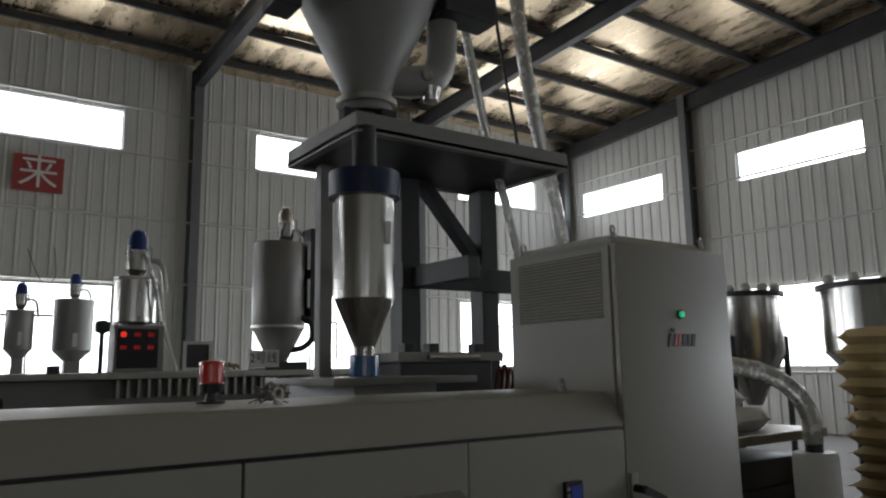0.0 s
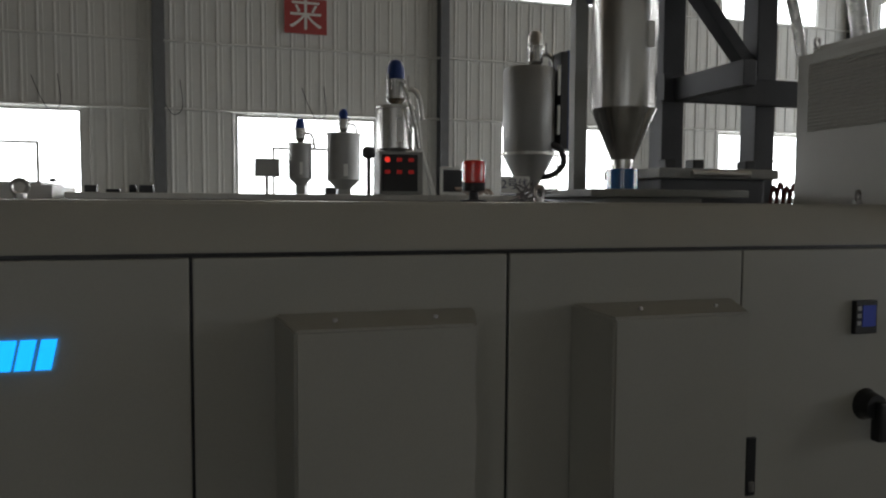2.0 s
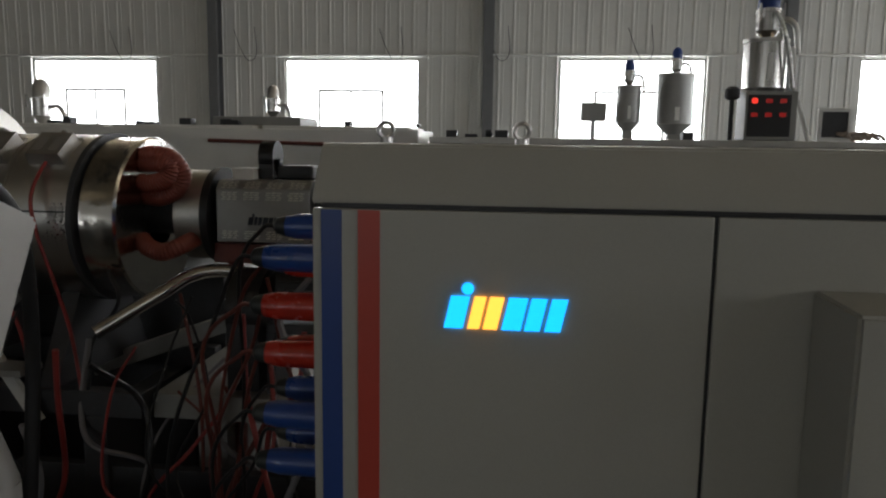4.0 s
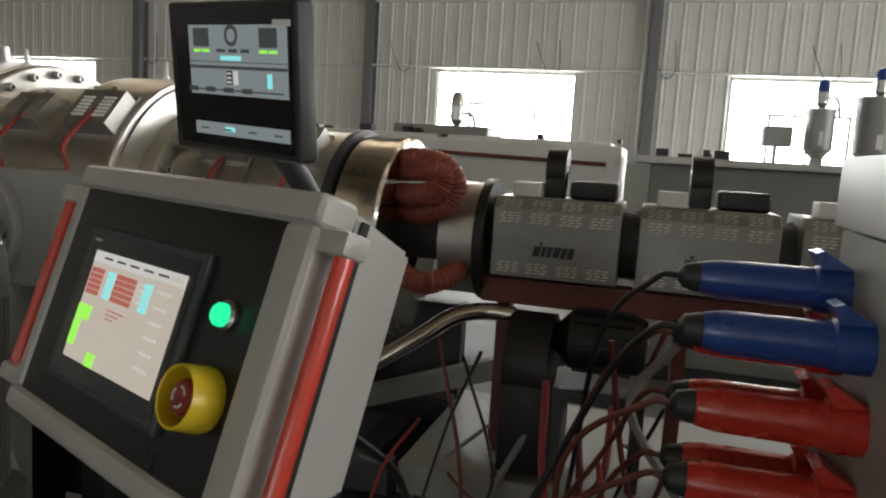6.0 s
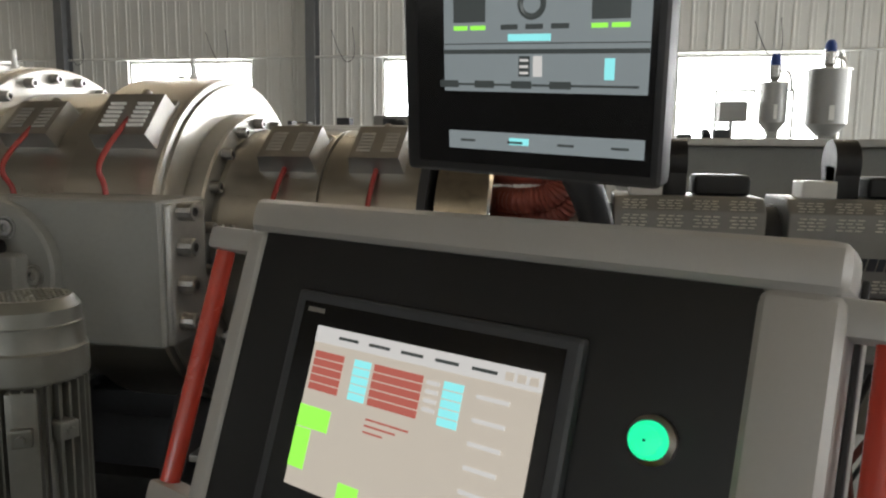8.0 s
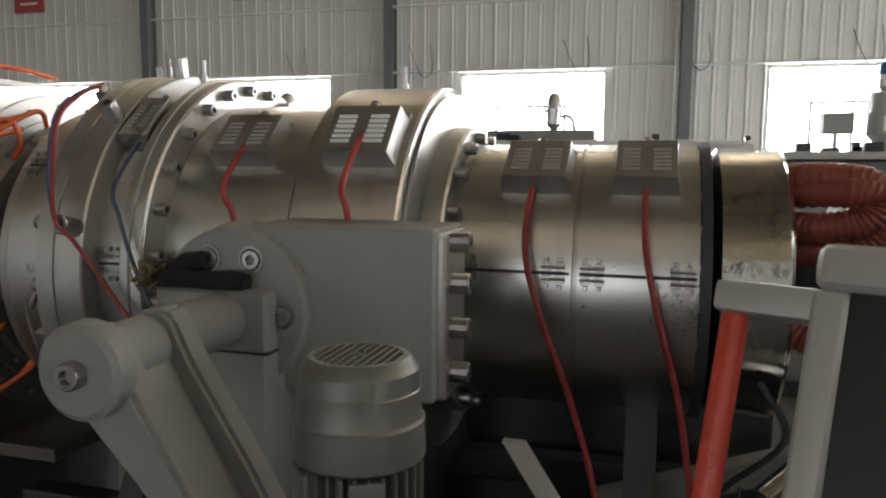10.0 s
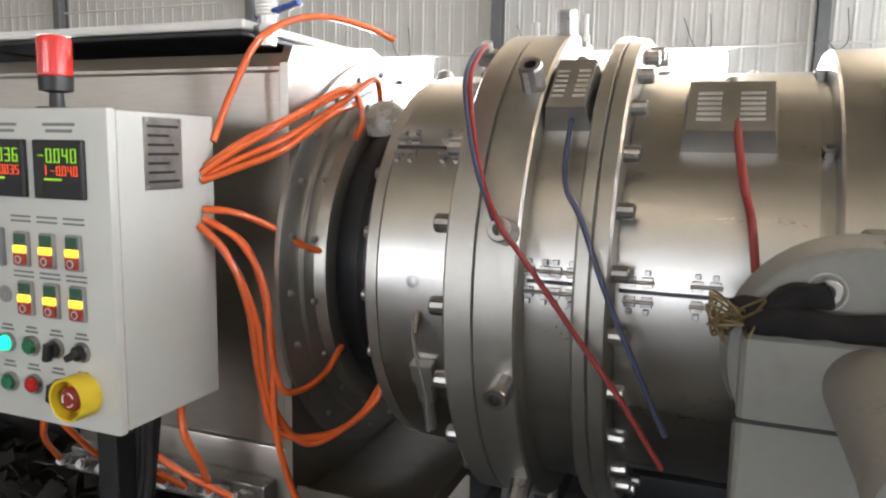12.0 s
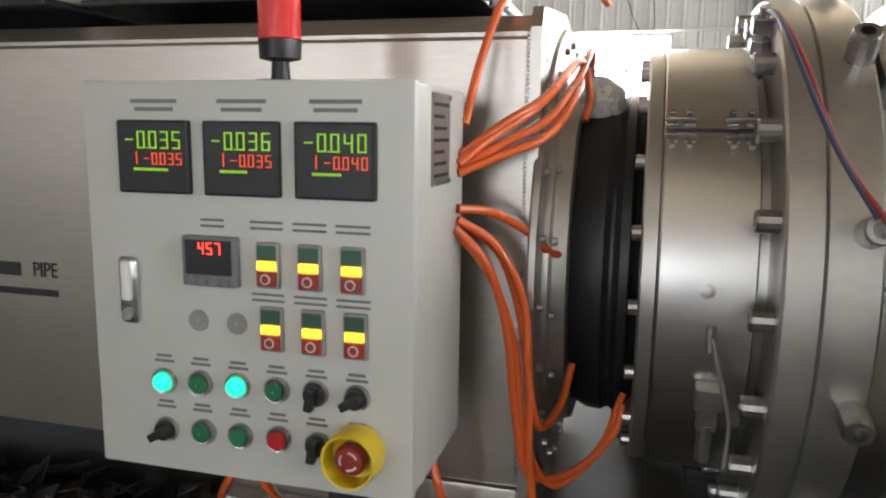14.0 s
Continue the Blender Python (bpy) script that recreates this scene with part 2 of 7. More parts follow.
def ribbed(bm, u0, u1, z0, z1, plane, along, face):
    """A strip of ribbed sheet between u0 and u1, with ribs every 0.3 m."""
    prof = [(0.0, 0.0), (0.12, 0.0), (0.135, 0.022), (0.165, 0.022), (0.18, 0.0), (0.22, 0.0), (0.225, 0.006), (0.255, 0.006), (0.26, 0.0)]
    us = [(u0, 0.0)]
    k = math.floor(u0 / 0.3)
    while k * 0.3 < u1:
        us += [(k * 0.3 + a, d) for a, d in prof if u0 < k * 0.3 + a < u1]
        k += 1
    us.append((u1, 0.0))
    rows = []
    for z in (z0, z1):
        rows.append([bm.verts.new((u, plane + face * d, z) if along == "x" else (plane + face * d, u, z)) for u, d in us])
    for i in range(len(us) - 1):
        bm.faces.new((rows[0][i], rows[0][i + 1], rows[1][i + 1], rows[1][i]))


def pierced_wall(name, plane, along, face, u0, u1, starts, width, bands, label, thick=0.12):
    """Ribbed inner sheet, flat outer sheet and reveals, pierced by rows of windows."""
    bm = B()
    cuts = sorted({0.0, 8.32, *[z for b in bands for z in b]})
    for z0, z1 in zip(cuts, cuts[1:]):
        hole = any(b[0] <= z0 and z1 <= b[1] for b in bands)
        spans, u = [], u0
        if hole:
            for s in starts:
                if s > u:
                    spans.append((u, s))
                u = s + width
        spans.append((u, u1))
        for a, b in spans:
            ribbed(bm, a, b, z0, z1, plane, along, face)
            lo, hi = plane - face * 0.02, plane - face * thick
            lo, hi = min(lo, hi), max(lo, hi)
            if along == "x":
                box(bm, a, b, lo, hi, z0, z1)
            else:
                box(bm, lo, hi, a, b, z0, z1)
    return lump(name, bm, M_WALL, label, "wall", kind="structure")


north_starts = [WIN_X0 + BAY * k for k in range(-5, 4)]
east_starts = [-9.0, -3.75, 1.5, 6.75, 12.0]
pierced_wall("wall_north", NORTH, "x", -1, WEST, EAST, north_starts, WIN_W, [(LOW0, LOW1), (UP0, UP1)], "grey ribbed metal cladding wall with two rows of windows")
pierced_wall("wall_east", EAST, "y", -1, SOUTH, NORTH, east_starts, 3.0, [(LOW0, LOW1), (5.93, 6.66)], "grey ribbed metal end wall with two rows of windows")
# out of view; its two doorways are assumed, to light the die's front
pierced_wall("wall_south", SOUTH, "x", 1, WEST, EAST, [-9.8, -3.9], 1.8, [(0.0, 3.6)], "unseen grey ribbed metal wall with two doorways added to light the die")
bm = B()
ribbed(bm, SOUTH, NORTH, 0, 8.32, WEST, "y", 1)
box(bm, WEST - 0.15, WEST - 0.03, SOUTH, NORTH, 0, 8.32)
lump("wall_west", bm, M_WALL, "plain grey ribbed metal end wall", "wall", kind="structure")

bm = B()
box(bm, WEST, EAST, SOUTH, NORTH, -0.2, 0.0)
lump("floor", bm, M_CONCRETE, "worn grey concrete factory floor with stains", "floor", kind="structure")
bm = B()
box(bm, -900, 900, -900, 900, -0.5, -0.21)
lump("ground", bm, M_GROUND, "pale concrete yard outside the hall", "ground", kind="structure")

# roof: crinkled foil quilting sagging a little between purlins
bm = B()
ny, nx = 60, 90
grid = []
for j in range(ny + 1):
    y = SOUTH + (NORTH - SOUTH) * j / ny
    row = []
    for i in range(nx + 1):
        x = WEST + (EAST - WEST) * i / nx
        sag = 0.035 * noise.noise(Vector((x * 1.3, y * 0.9, 0)))
        row.append(bm.verts.new((x, y, roof_z(y) + 0.12 + sag)))
    grid.append(row)
for j in range(ny):
    for i in range(nx):
        bm.faces.new((grid[j][i], grid[j][i + 1], grid[j + 1][i + 1], grid[j + 1][i]))
lump("ceiling", bm, M_FOIL, "crinkled silver insulation foil under the roof", "ceiling", smooth=60, kind="structure")
bm = B()
for s in (1, -1):
    y0, y1 = (RIDGE_Y, NORTH + 0.4) if s > 0 else (SOUTH - 0.4, RIDGE_Y)
    vs = [bm.verts.new((x, y, roof_z(y) + 0.3)) for x in (WEST - 0.3, EAST + 0.3) for y in (y0, y1)]
    bm.faces.new((vs[0], vs[1], vs[3], vs[2]))
lump("roof", bm, M_WALL, "grey metal roof sheeting above the foil", "roof", kind="structure")


def i_beam(bm, p, q, w, h, up=(0, 0, 1)):
    """A rolled steel beam of I section from p to q."""
    p, q = Vector(p), Vector(q)
    d = (q - p).normalized()
    side = d.cross(Vector(up)).normalized()
    top = side.cross(d)
    m = Matrix((side, d, top)).transposed().to_4x4()
    m = shift(p) @ m
    L = (q - p).length
    for a, b, c, e in ((-w / 2, w / 2, h / 2 - 0.014, h / 2), (-w / 2, w / 2, -h / 2, -h / 2 + 0.014), (-0.006, 0.006, -h / 2 + 0.012, h / 2 - 0.012)):
        box(bm, a, b, 0, L, c, e, m=m)


cols = [-0.05 + BAY * k for k in range(-6, 3)] + [17.05]
for x in cols:
    if x < WEST or x > EAST:
        continue
    bm = B()
    i_beam(bm, (x, NORTH - 0.2, 0), (x, NORTH - 0.2, roof_z(NORTH)), 0.2, 0.3, up=(0, 1, 0))
    lump("steel_column", bm, M_COLUMN, "dark grey steel column against the cladding wall", "column", group="columns along the wall", kind="structure")
    bm = B()
    i_beam(bm, (x, NORTH - 0.1, roof_z(NORTH) - 0.25), (x, RIDGE_Y, roof_z(RIDGE_Y) - 0.25), 0.18, 0.42)
    i_beam(bm, (x, RIDGE_Y, roof_z(RIDGE_Y) - 0.25), (x, SOUTH + 0.1, roof_z(SOUTH) - 0.25), 0.18, 0.42)
    lump("rafter", bm, M_DARKSTEEL, "dark steel roof rafter spanning the hall", "rafter", group="rafters", kind="structure")
for y in (14.9, 13.4, 11.9, 10.4, 8.9, 7.4, 5.9, 4.4, 2.9, 1.4, -0.1, -3, -6, -9, -12):
    bm = B()
    box(bm, -14, EAST, y - 0.035, y + 0.035, roof_z(y) - 0.06, roof_z(y) + 0.1)
    lump("purlin", bm, M_DARKSTEEL, "thin dark steel purlin under the foil roof", "purlin", group="purlins", kind="structure")
for z in (1.40, 3.37, 4.72, 6.10, 7.1):
    bm = B()
    rod(bm, (WEST, NORTH - 0.06, z), (EAST, NORTH - 0.06, z), 0.028, seg=8)
    lump("trim", bm, M_WALL, "thin grey horizontal rail along the wall", "wall rail", group="wall rails", kind="structure")
    bm = B()
    rod(bm, (EAST - 0.06, SOUTH, z - 0.1), (EAST - 0.06, NORTH - 0.2, z - 0.1), 0.028, seg=8)
    lump("trim", bm, M_WALL, "thin grey horizontal rail along the end wall", "wall rail", group="wall rails", kind="structure")
for y in (11.0, 5.8, 0.6):
    bm = B()
    i_beam(bm, (EAST - 0.2, y, 0), (EAST - 0.2, y, roof_z(y)), 0.2, 0.3, up=(1, 0, 0))
    lump("steel_column", bm, M_COLUMN, "dark grey steel column on the end wall", "column", group="columns along the wall", kind="structure")

for x in north_starts:
    if x > -30:
        opening_light(x + WIN_W / 2, NORTH + 0.02, (LOW0 + LOW1) / 2, WIN_W, LOW1 - LOW0, 180, 120)
# gable infill above the end walls
for x, nm in ((EAST, "wall_east_gable"), (WEST - 0.1, "wall_west_gable")):
    bm = B()
    prism(bm, [(SOUTH, 8.32), (NORTH, 8.32), (NORTH, roof_z(NORTH) + 0.3), (RIDGE_Y, roof_z(RIDGE_Y) + 0.3), (SOUTH, roof_z(SOUTH) + 0.3)], x, x + 0.1, "x")
    lump(nm, bm, M_WALL, "grey metal gable sheeting under the roof", "wall", kind="structure")
# glowing white sheets outside, put up so the windows look blown out
M_BACKGLOW = bpy.data.materials.new("backdrop_glow")
M_BACKGLOW.use_nodes = True
hn = M_BACKGLOW.node_tree.nodes
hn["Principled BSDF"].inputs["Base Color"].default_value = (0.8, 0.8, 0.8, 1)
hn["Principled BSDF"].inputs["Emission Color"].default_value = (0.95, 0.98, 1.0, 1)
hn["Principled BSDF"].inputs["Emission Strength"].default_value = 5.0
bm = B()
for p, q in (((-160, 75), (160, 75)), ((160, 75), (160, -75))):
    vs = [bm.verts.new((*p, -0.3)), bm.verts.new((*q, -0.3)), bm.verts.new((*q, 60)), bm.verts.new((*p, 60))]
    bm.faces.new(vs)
lump("backdrop", bm, M_BACKGLOW, "glowing white backdrop sheets outside the windows", "backdrop", kind="structure")
for y in east_starts:
    opening_light(EAST + 0.02, y + 1.5, (LOW0 + LOW1) / 2, 3.0, LOW1 - LOW0, 90, 120)
# daylight through the upper rows
for x in north_starts[3:]:
    opening_light(x + WIN_W / 2, NORTH + 0.02, (UP0 + UP1) / 2, WIN_W, UP1 - UP0, 180, 40)
for y in east_starts[1:]:
    opening_light(EAST + 0.02, y + 1.5, 6.3, 3.0, 0.73, 90, 36)
# lamps in the two unseen south doorways, added for the die's front highlights
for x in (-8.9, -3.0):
    opening_light(x, SOUTH - 0.02, 1.85, 1.8, 3.4, 0, 42)


# ---- the extruder's control cabinet ----
FRONT = 1.197


def eye_bolt(bm, x, y, z, r=0.018, turn=0.0):
    c = Vector((x, y, z + r + 0.008))
    ring = [c + Vector((math.cos(turn) * r * math.cos(a), math.sin(turn) * r * math.cos(a), r * math.sin(a))) for a in [2 * math.pi * k / 16 for k in range(17)]]
    hose(bm, ring, 0.0045, 6, 1)
    rod(bm, (x, y, z), (x, y, z + 0.01), 0.012, seg=12)


def plain_logo(parent, x0, x1, z0, z1, y, mats, name="logo", thick=0.004):
    """Slanted bars in the maker's colours."""
    w, hgt = x1 - x0, z1 - z0
    spec = [(0.00, 0.17, 0), (0.20, 0.31, 1), (0.33, 0.46, 1), (0.49, 0.66, 0), (0.68, 0.82, 0), (0.85, 0.99, 0)]
    for a, b, k in spec:
        bm = B()
        s = 0.16 * hgt
        prism(bm, [(x0 + a * w, z0), (x0 + b * w - 0.01 * w, z0), (x0 + b * w - 0.01 * w + s, z0 + 0.74 * hgt), (x0 + a * w + s, z0 + 0.74 * hgt)], y - thick, y, "y")
        part(name + "_bar", bm, mats[k], parent)
    bm = B()
    lathe(bm, [(-thick, 0.0001), (-thick, 0.085 * hgt * 1.6), (0, 0.085 * hgt * 1.6)], (x0 + 0.2 * w, y, z0 + 0.92 * hgt), "y", 20)
    part(name + "_dot", bm, mats[0], parent)


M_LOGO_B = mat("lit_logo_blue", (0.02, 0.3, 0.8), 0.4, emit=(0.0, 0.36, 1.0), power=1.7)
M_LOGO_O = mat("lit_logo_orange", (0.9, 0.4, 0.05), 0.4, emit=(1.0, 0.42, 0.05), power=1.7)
M_LOGO_D = mat("dark_logo", (0.03, 0.035, 0.05), 0.5)
M_LCD = mat("blue_display", (0.03, 0.04, 0.16), 0.2, emit=(0.08, 0.12, 0.5), power=0.12)

cab = thing("extruder_cabinet", (1.7, 1.5, 0), "long grey painted steel machine cabinet with a sloped hood", "machine cabinet")
bm = B()
box(bm, 0.53, 2.945, FRONT + 0.02, 1.69, 0.08, 1.372)
part("body", bm, M_PAINT, cab)
bm = B()
box(bm, 0.6, 3.45, FRONT + 0.06, 1.64, 0.0, 0.08)
part("plinth", bm, M_DARKSTEEL, cab, "dark recessed steel plinth")
bm = B()
prism(bm, [(FRONT, 1.378), (FRONT + 0.004, 1.392), (1.262, 1.474), (1.275, 1.478), (1.69, 1.478), (1.70, 1.468), (1.70, 1.378)], 0.52, 2.948, "x")
bmesh.ops.bevel(bm, geom=[e for e in bm.edges if abs(e.verts[0].co.x - e.verts[1].co.x) > 1], offset=0.004, segments=2, affect="EDGES")
part("hood", bm, M_PAINT, cab, "sloped grey hood with a bent front edge", smooth=25)
# black strip filling the recessed seam between hood and doors
bm = B()
box(bm, 0.535, 2.94, FRONT + 0.003, FRONT + 0.02, 1.371, 1.379)
part("hood_gap", bm, M_BLACK, cab)
doors = [(0.52, 1.163, 0.10, 1.370), (1.169, 1.788, 0.10, 1.370), (1.794, 2.366, 0.10, 1.370), (2.370, 2.945, 0.10, 1.370)]
for x0, x1, z0, z1 in doors:
    bm = B()
    box(bm, x0, x1, FRONT, FRONT + 0.02, z0, z1, 0.003)
    d = part("door", bm, M_PAINT, cab)
for x0 in (1.1655, 1.791):
    bm = B()
    box(bm, x0 - 0.0035, x0 + 0.0035, FRONT + 0.006, FRONT + 0.02, 0.1, 1.371)
    part("door_gap", bm, M_BLACK, cab)
for x0, x1, m in ((0.535, 0.570, M_STRIPE_B), (0.597, 0.634, M_STRIPE_R)):
    bm = B()
    box(bm, x0, x1, FRONT - 0.0015, FRONT + 0.001, 0.12, 1.368)
    part("stripe", bm, m, cab)
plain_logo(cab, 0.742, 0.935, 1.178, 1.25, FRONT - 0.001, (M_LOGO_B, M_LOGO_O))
for x0, x1, dep in ((1.345, 1.689, 0.10), (1.986, 2.314, 0.10)):
    bm = B()
    prism(bm, [(FRONT, 0.30), (FRONT - dep, 0.30), (FRONT - dep, 1.243), (FRONT, 1.262)], x0 - 0.0, x1, "x")
    for v in bm.verts:
        if v.co.y > FRONT - 0.01:
            v.co.x += (-0.03 if x0 < 1.5 else -0.052) if v.co.x < (x0 + x1) / 2 else 0.028
    bmesh.ops.bevel(bm, geom=bm.edges[:], offset=0.005, segments=2, affect="EDGES")
    c = part("heater_cover", bm, M_PAINT, cab, "raised grey sheet-metal cover box", smooth=30)
    for sx in (0.22, 0.78):
        for z in (1.2535, 0.32):
            bm = B()
            rod(bm, (x0 + sx * (x1 - x0), FRONT - dep * 0.75, z), (x0 + sx * (x1 - x0), FRONT - dep * 0.75, z + 0.007), 0.005, seg=8)
            part("screw", bm, M_BOLT, c)
for x0, z1 in ((1.201, 0.905), (2.392, 0.93)):
    bm = B()
    box(bm, x0, x0 + 0.026, FRONT - 0.006, FRONT + 0.002, z1 - 0.14, z1, 0.003)
    hd = part("slot_handle", bm, M_BLACK, cab, "flush black slot handle")
    bm = B()
    box(bm, x0 + 0.006, x0 + 0.02, FRONT - 0.009, FRONT - 0.004, z1 - 0.13, z1 - 0.105, 0.002)
    part("lock_barrel", bm, M_BOLT, hd)
bm = B()
box(bm, 2.688, 2.755, FRONT - 0.012, FRONT + 0.004, 1.162, 1.244, 0.003)
mt = part("digital_meter", bm, M_BLACK, cab, "small black digital panel meter with blue screen")
bm = B()
box(bm, 2.709, 2.748, FRONT - 0.0135, FRONT - 0.011, 1.18, 1.232)
part("meter_screen", bm, M_LCD, mt)
for k in range(3):
    bm = B()
    box(bm, 2.693, 2.704, FRONT - 0.0135, FRONT - 0.011, 1.184 + 0.018 * k, 1.194 + 0.018 * k)
    part("meter_key", bm, M_BOLT, mt)
# lever latch, rotary isolator and rating plate
bm = B()
box(bm, 2.955, 2.985, FRONT - 0.012, FRONT, 1.12, 1.245, 0.004)
lv = part("latch_plate", bm, M_PAINT, cab)
bm = B()
rod(bm, (2.97, FRONT - 0.05, 1.2), (2.97, FRONT - 0.01, 1.2), 0.012, seg=12)
prism(bm, [(2.962, 1.19), (2.972, 1.21), (3.06, 1.172), (3.06, 1.158)], FRONT - 0.052, FRONT - 0.036, "y")
part("lever", bm, M_BLACK, lv, "black lever latch")
bm = B()
lathe(bm, [(-0.035, 0.001), (-0.035, 0.03), (-0.012, 0.034), (0.0, 0.04)], (2.74, FRONT, 0.985), "y", 24)
box(bm, 2.735, 2.775, FRONT - 0.05, FRONT - 0.02, 0.90, 1.0, 0.008)
part("isolator_switch", bm, M_BLACK, cab, "black rotary isolator handle")
bm = B()
box(bm, 3.00, 3.14, FRONT - 0.003, FRONT, 0.80, 0.885)
pl = part("rating_plate", bm, M_WHITE, cab, "small printed rating plate")
for k in range(6):
    bm = B()
    box(bm, 3.01, 3.13 - 0.02 * (k % 3), FRONT - 0.0045, FRONT - 0.002, 0.808 + 0.012 * k, 0.813 + 0.012 * k)
    part("print_line", bm, M_BLACK, pl)
for x, y in ((0.62, 1.32), (0.86, 1.32), (1.93, 1.36), (2.86, 1.36)):
    bm = B()
    eye_bolt(bm, x, y, 1.478, 0.014, 0.4)
    part("lifting_eye", bm, M_BOLT, cab, "steel lifting eye", smooth=40)

tall = thing("switch_cabinet", (3.2, 1.4, 0), "tall grey steel switch cabinet with a louvred side", "electrical cabinet")
bm = B()
box(bm, 2.955, 3.51, FRONT + 0.02, 1.70, 0.08, 1.94, 0.004)
part("body", bm, M_PAINT, tall, smooth=30)
bm = B()
box(bm, 2.95, 3.515, FRONT, FRONT + 0.02, 0.1, 1.93, 0.004)
part("front_door", bm, M_PAINT, tall, smooth=30)
bm = B()
prism(bm, [(1.23, 1.94), (1.25, 1.965), (1.66, 1.965), (1.69, 1.94)], 2.99, 3.47, "x")
part("top_cover", bm, M_PAINT, tall)
bm = B()
box(bm, 2.947, 2.956, 1.225, 1.69, 1.41, 1.925, 0.002)
sd = part("side_door", bm, M_PAINT, tall, "grey side door with a louvred vent")
for k in range(20):
    z = 1.70 + 0.0105 * k
    bm = B()
    prism(bm, [(2.947, z), (2.941, z + 0.001), (2.947, z + 0.008)], 1.255, 1.64, "y")
    part("louvre", bm, M_PAINT, sd)
bm = B()
lathe(bm, [(-0.012, 0.001), (-0.012, 0.010), (0, 0.010)], (3.245, FRONT, 1.715), "y", 20)
part("indicator_lamp", bm, M_GREEN_LIT, tall, "lit green indicator lamp")
bm = B()
lathe(bm, [(-0.004, 0.0105), (-0.004, 0.016), (0, 0.016)], (3.245, FRONT, 1.715), "y", 20)
part("lamp_bezel", bm, M_BLACK, tall)
plain_logo(tall, 3.175, 3.31, 1.612, 1.667, FRONT - 0.001, (M_LOGO_D, M_STRIPE_R), "small_logo", 0.003)
for x, y in ((2.99, 1.24), (3.44, 1.24), (2.99, 1.66), (3.44, 1.66)):
    bm = B()
    eye_bolt(bm, x, y, 1.955, 0.014, 0.3)
    part("lifting_eye", bm, M_BOLT, tall, "steel lifting eye", smooth=40)

# slight emission lifts the red; the beacon itself is not lit
M_REDLENS = mat("red_lens", (0.55, 0.02, 0.015), 0.15, var=0.1, emit=(1.0, 0.03, 0.02), power=0.02, coat=0.6)


def warning_beacon(x, y, z, r, hgt, label):
    t = thing("warning_beacon", (x, y, z), label, "warning light")
    bm = B()
    lathe(bm, [(0, 0.001), (0, r * 1.15), (hgt * 0.05, r * 1.15), (hgt * 0.06, r * 0.45), (hgt * 0.24, r * 0.4), (hgt * 0.27, r * 0.95), (hgt * 0.46, r), (hgt * 0.47, r * 0.5)], (x, y, z), "z", 28)
    part("base", bm, M_BLACK, t, smooth=40)
    bm = B()
    rings = [(hgt * 0.46, r * 0.92)]
    for k in range(7):
        a = hgt * (0.47 + 0.5 * k / 7)
        rings += [(a, r * 1.0), (a + hgt * 0.035, r * 0.97)]
    rings += [(hgt * 0.98, r * 0.95), (hgt, r * 0.8), (hgt, 0.001)]
    lathe(bm, rings, (x, y, z), "z", 28)
    part("lens", bm, M_REDLENS, t, "red ribbed plastic lens", smooth=50)
    return t


warning_beacon(1.83, 1.54, 1.478, 0.03, 0.105, "red plastic warning beacon standing on the cabinet hood")
# tangle of wire ends on the hood
random.seed(4)
for k in range(7):
    p = Vector((1.93, 1.42, 1.481))
    q = [p + Vector((random.uniform(-0.05, 0.05), random.uniform(-0.04, 0.04), random.uniform(0, 0.05))) for _ in range(4)]
    q[0].z = 1.480
    bm = B()
    hose(bm, q, 0.002, 5, 5)
    lump("loose_wire", bm, M_GREYHOSE, "thin grey wire end lying on the hood", "wire", 60, group="loose wires on the hood")

# ---- hopper, platform and feed pipes ----
hop = thing("feed_hopper", (2.632, 2.2, 1.5), "tall polished steel feed hopper with a blue collar", "hopper")
HX, HY = 2.632, 2.2
bm = B()
lathe(bm, [(1.605, 0.040), (1.64, 0.042), (1.812, 0.113), (1.822, 0.118), (2.25, 0.118), (2.25, 0.10)], (HX, HY, 0), "z", 64)
part("barrel", bm, M_STEELV, hop, "polished stainless barrel with a conical foot", smooth=9)
bm = B()
lathe(bm, [(2.225, 0.120), (2.225, 0.142), (2.325, 0.142), (2.325, 0.02)], (HX, HY, 0), "z", 48)
part("collar", bm, mat("collar_blue", (0.012, 0.025, 0.075), 0.4), hop, "dark blue painted collar", smooth=40)
bm = B()
lathe(bm, [(1.525, 0.02), (1.525, 0.059), (1.605, 0.059), (1.605, 0.02)], (HX, HY, 0), "z", 40)
part("sight_ring", bm, mat("blue_sight_glass", (0.01, 0.12, 0.34), 0.12, coat=0.7), hop, "glossy blue ring at the outlet", smooth=40)
bm = B()
lathe(bm, [(2.325, 0.05), (2.52, 0.05)], (HX, HY, 0), "z", 24)
part("neck", bm, M_DARKSTEEL, hop, smooth=40)
bm = B()
box(bm, HX + 0.025, HX + 0.050, HY - 0.119, HY - 0.106, 2.03, 2.12)
part("sight_slot", bm, M_WHITE, hop)

bm = B()
box(bm, 2.45, 2.80, 1.95, 2.5, 0.9, 1.5, 0.01)
box(bm, 2.35, 2.95, 1.9, 2.5, 1.5, 1.525, 0.004)
lump("feed_throat", bm, M_GREYPAINT, "grey cast feed throat block under the hopper", "machine block", 30)

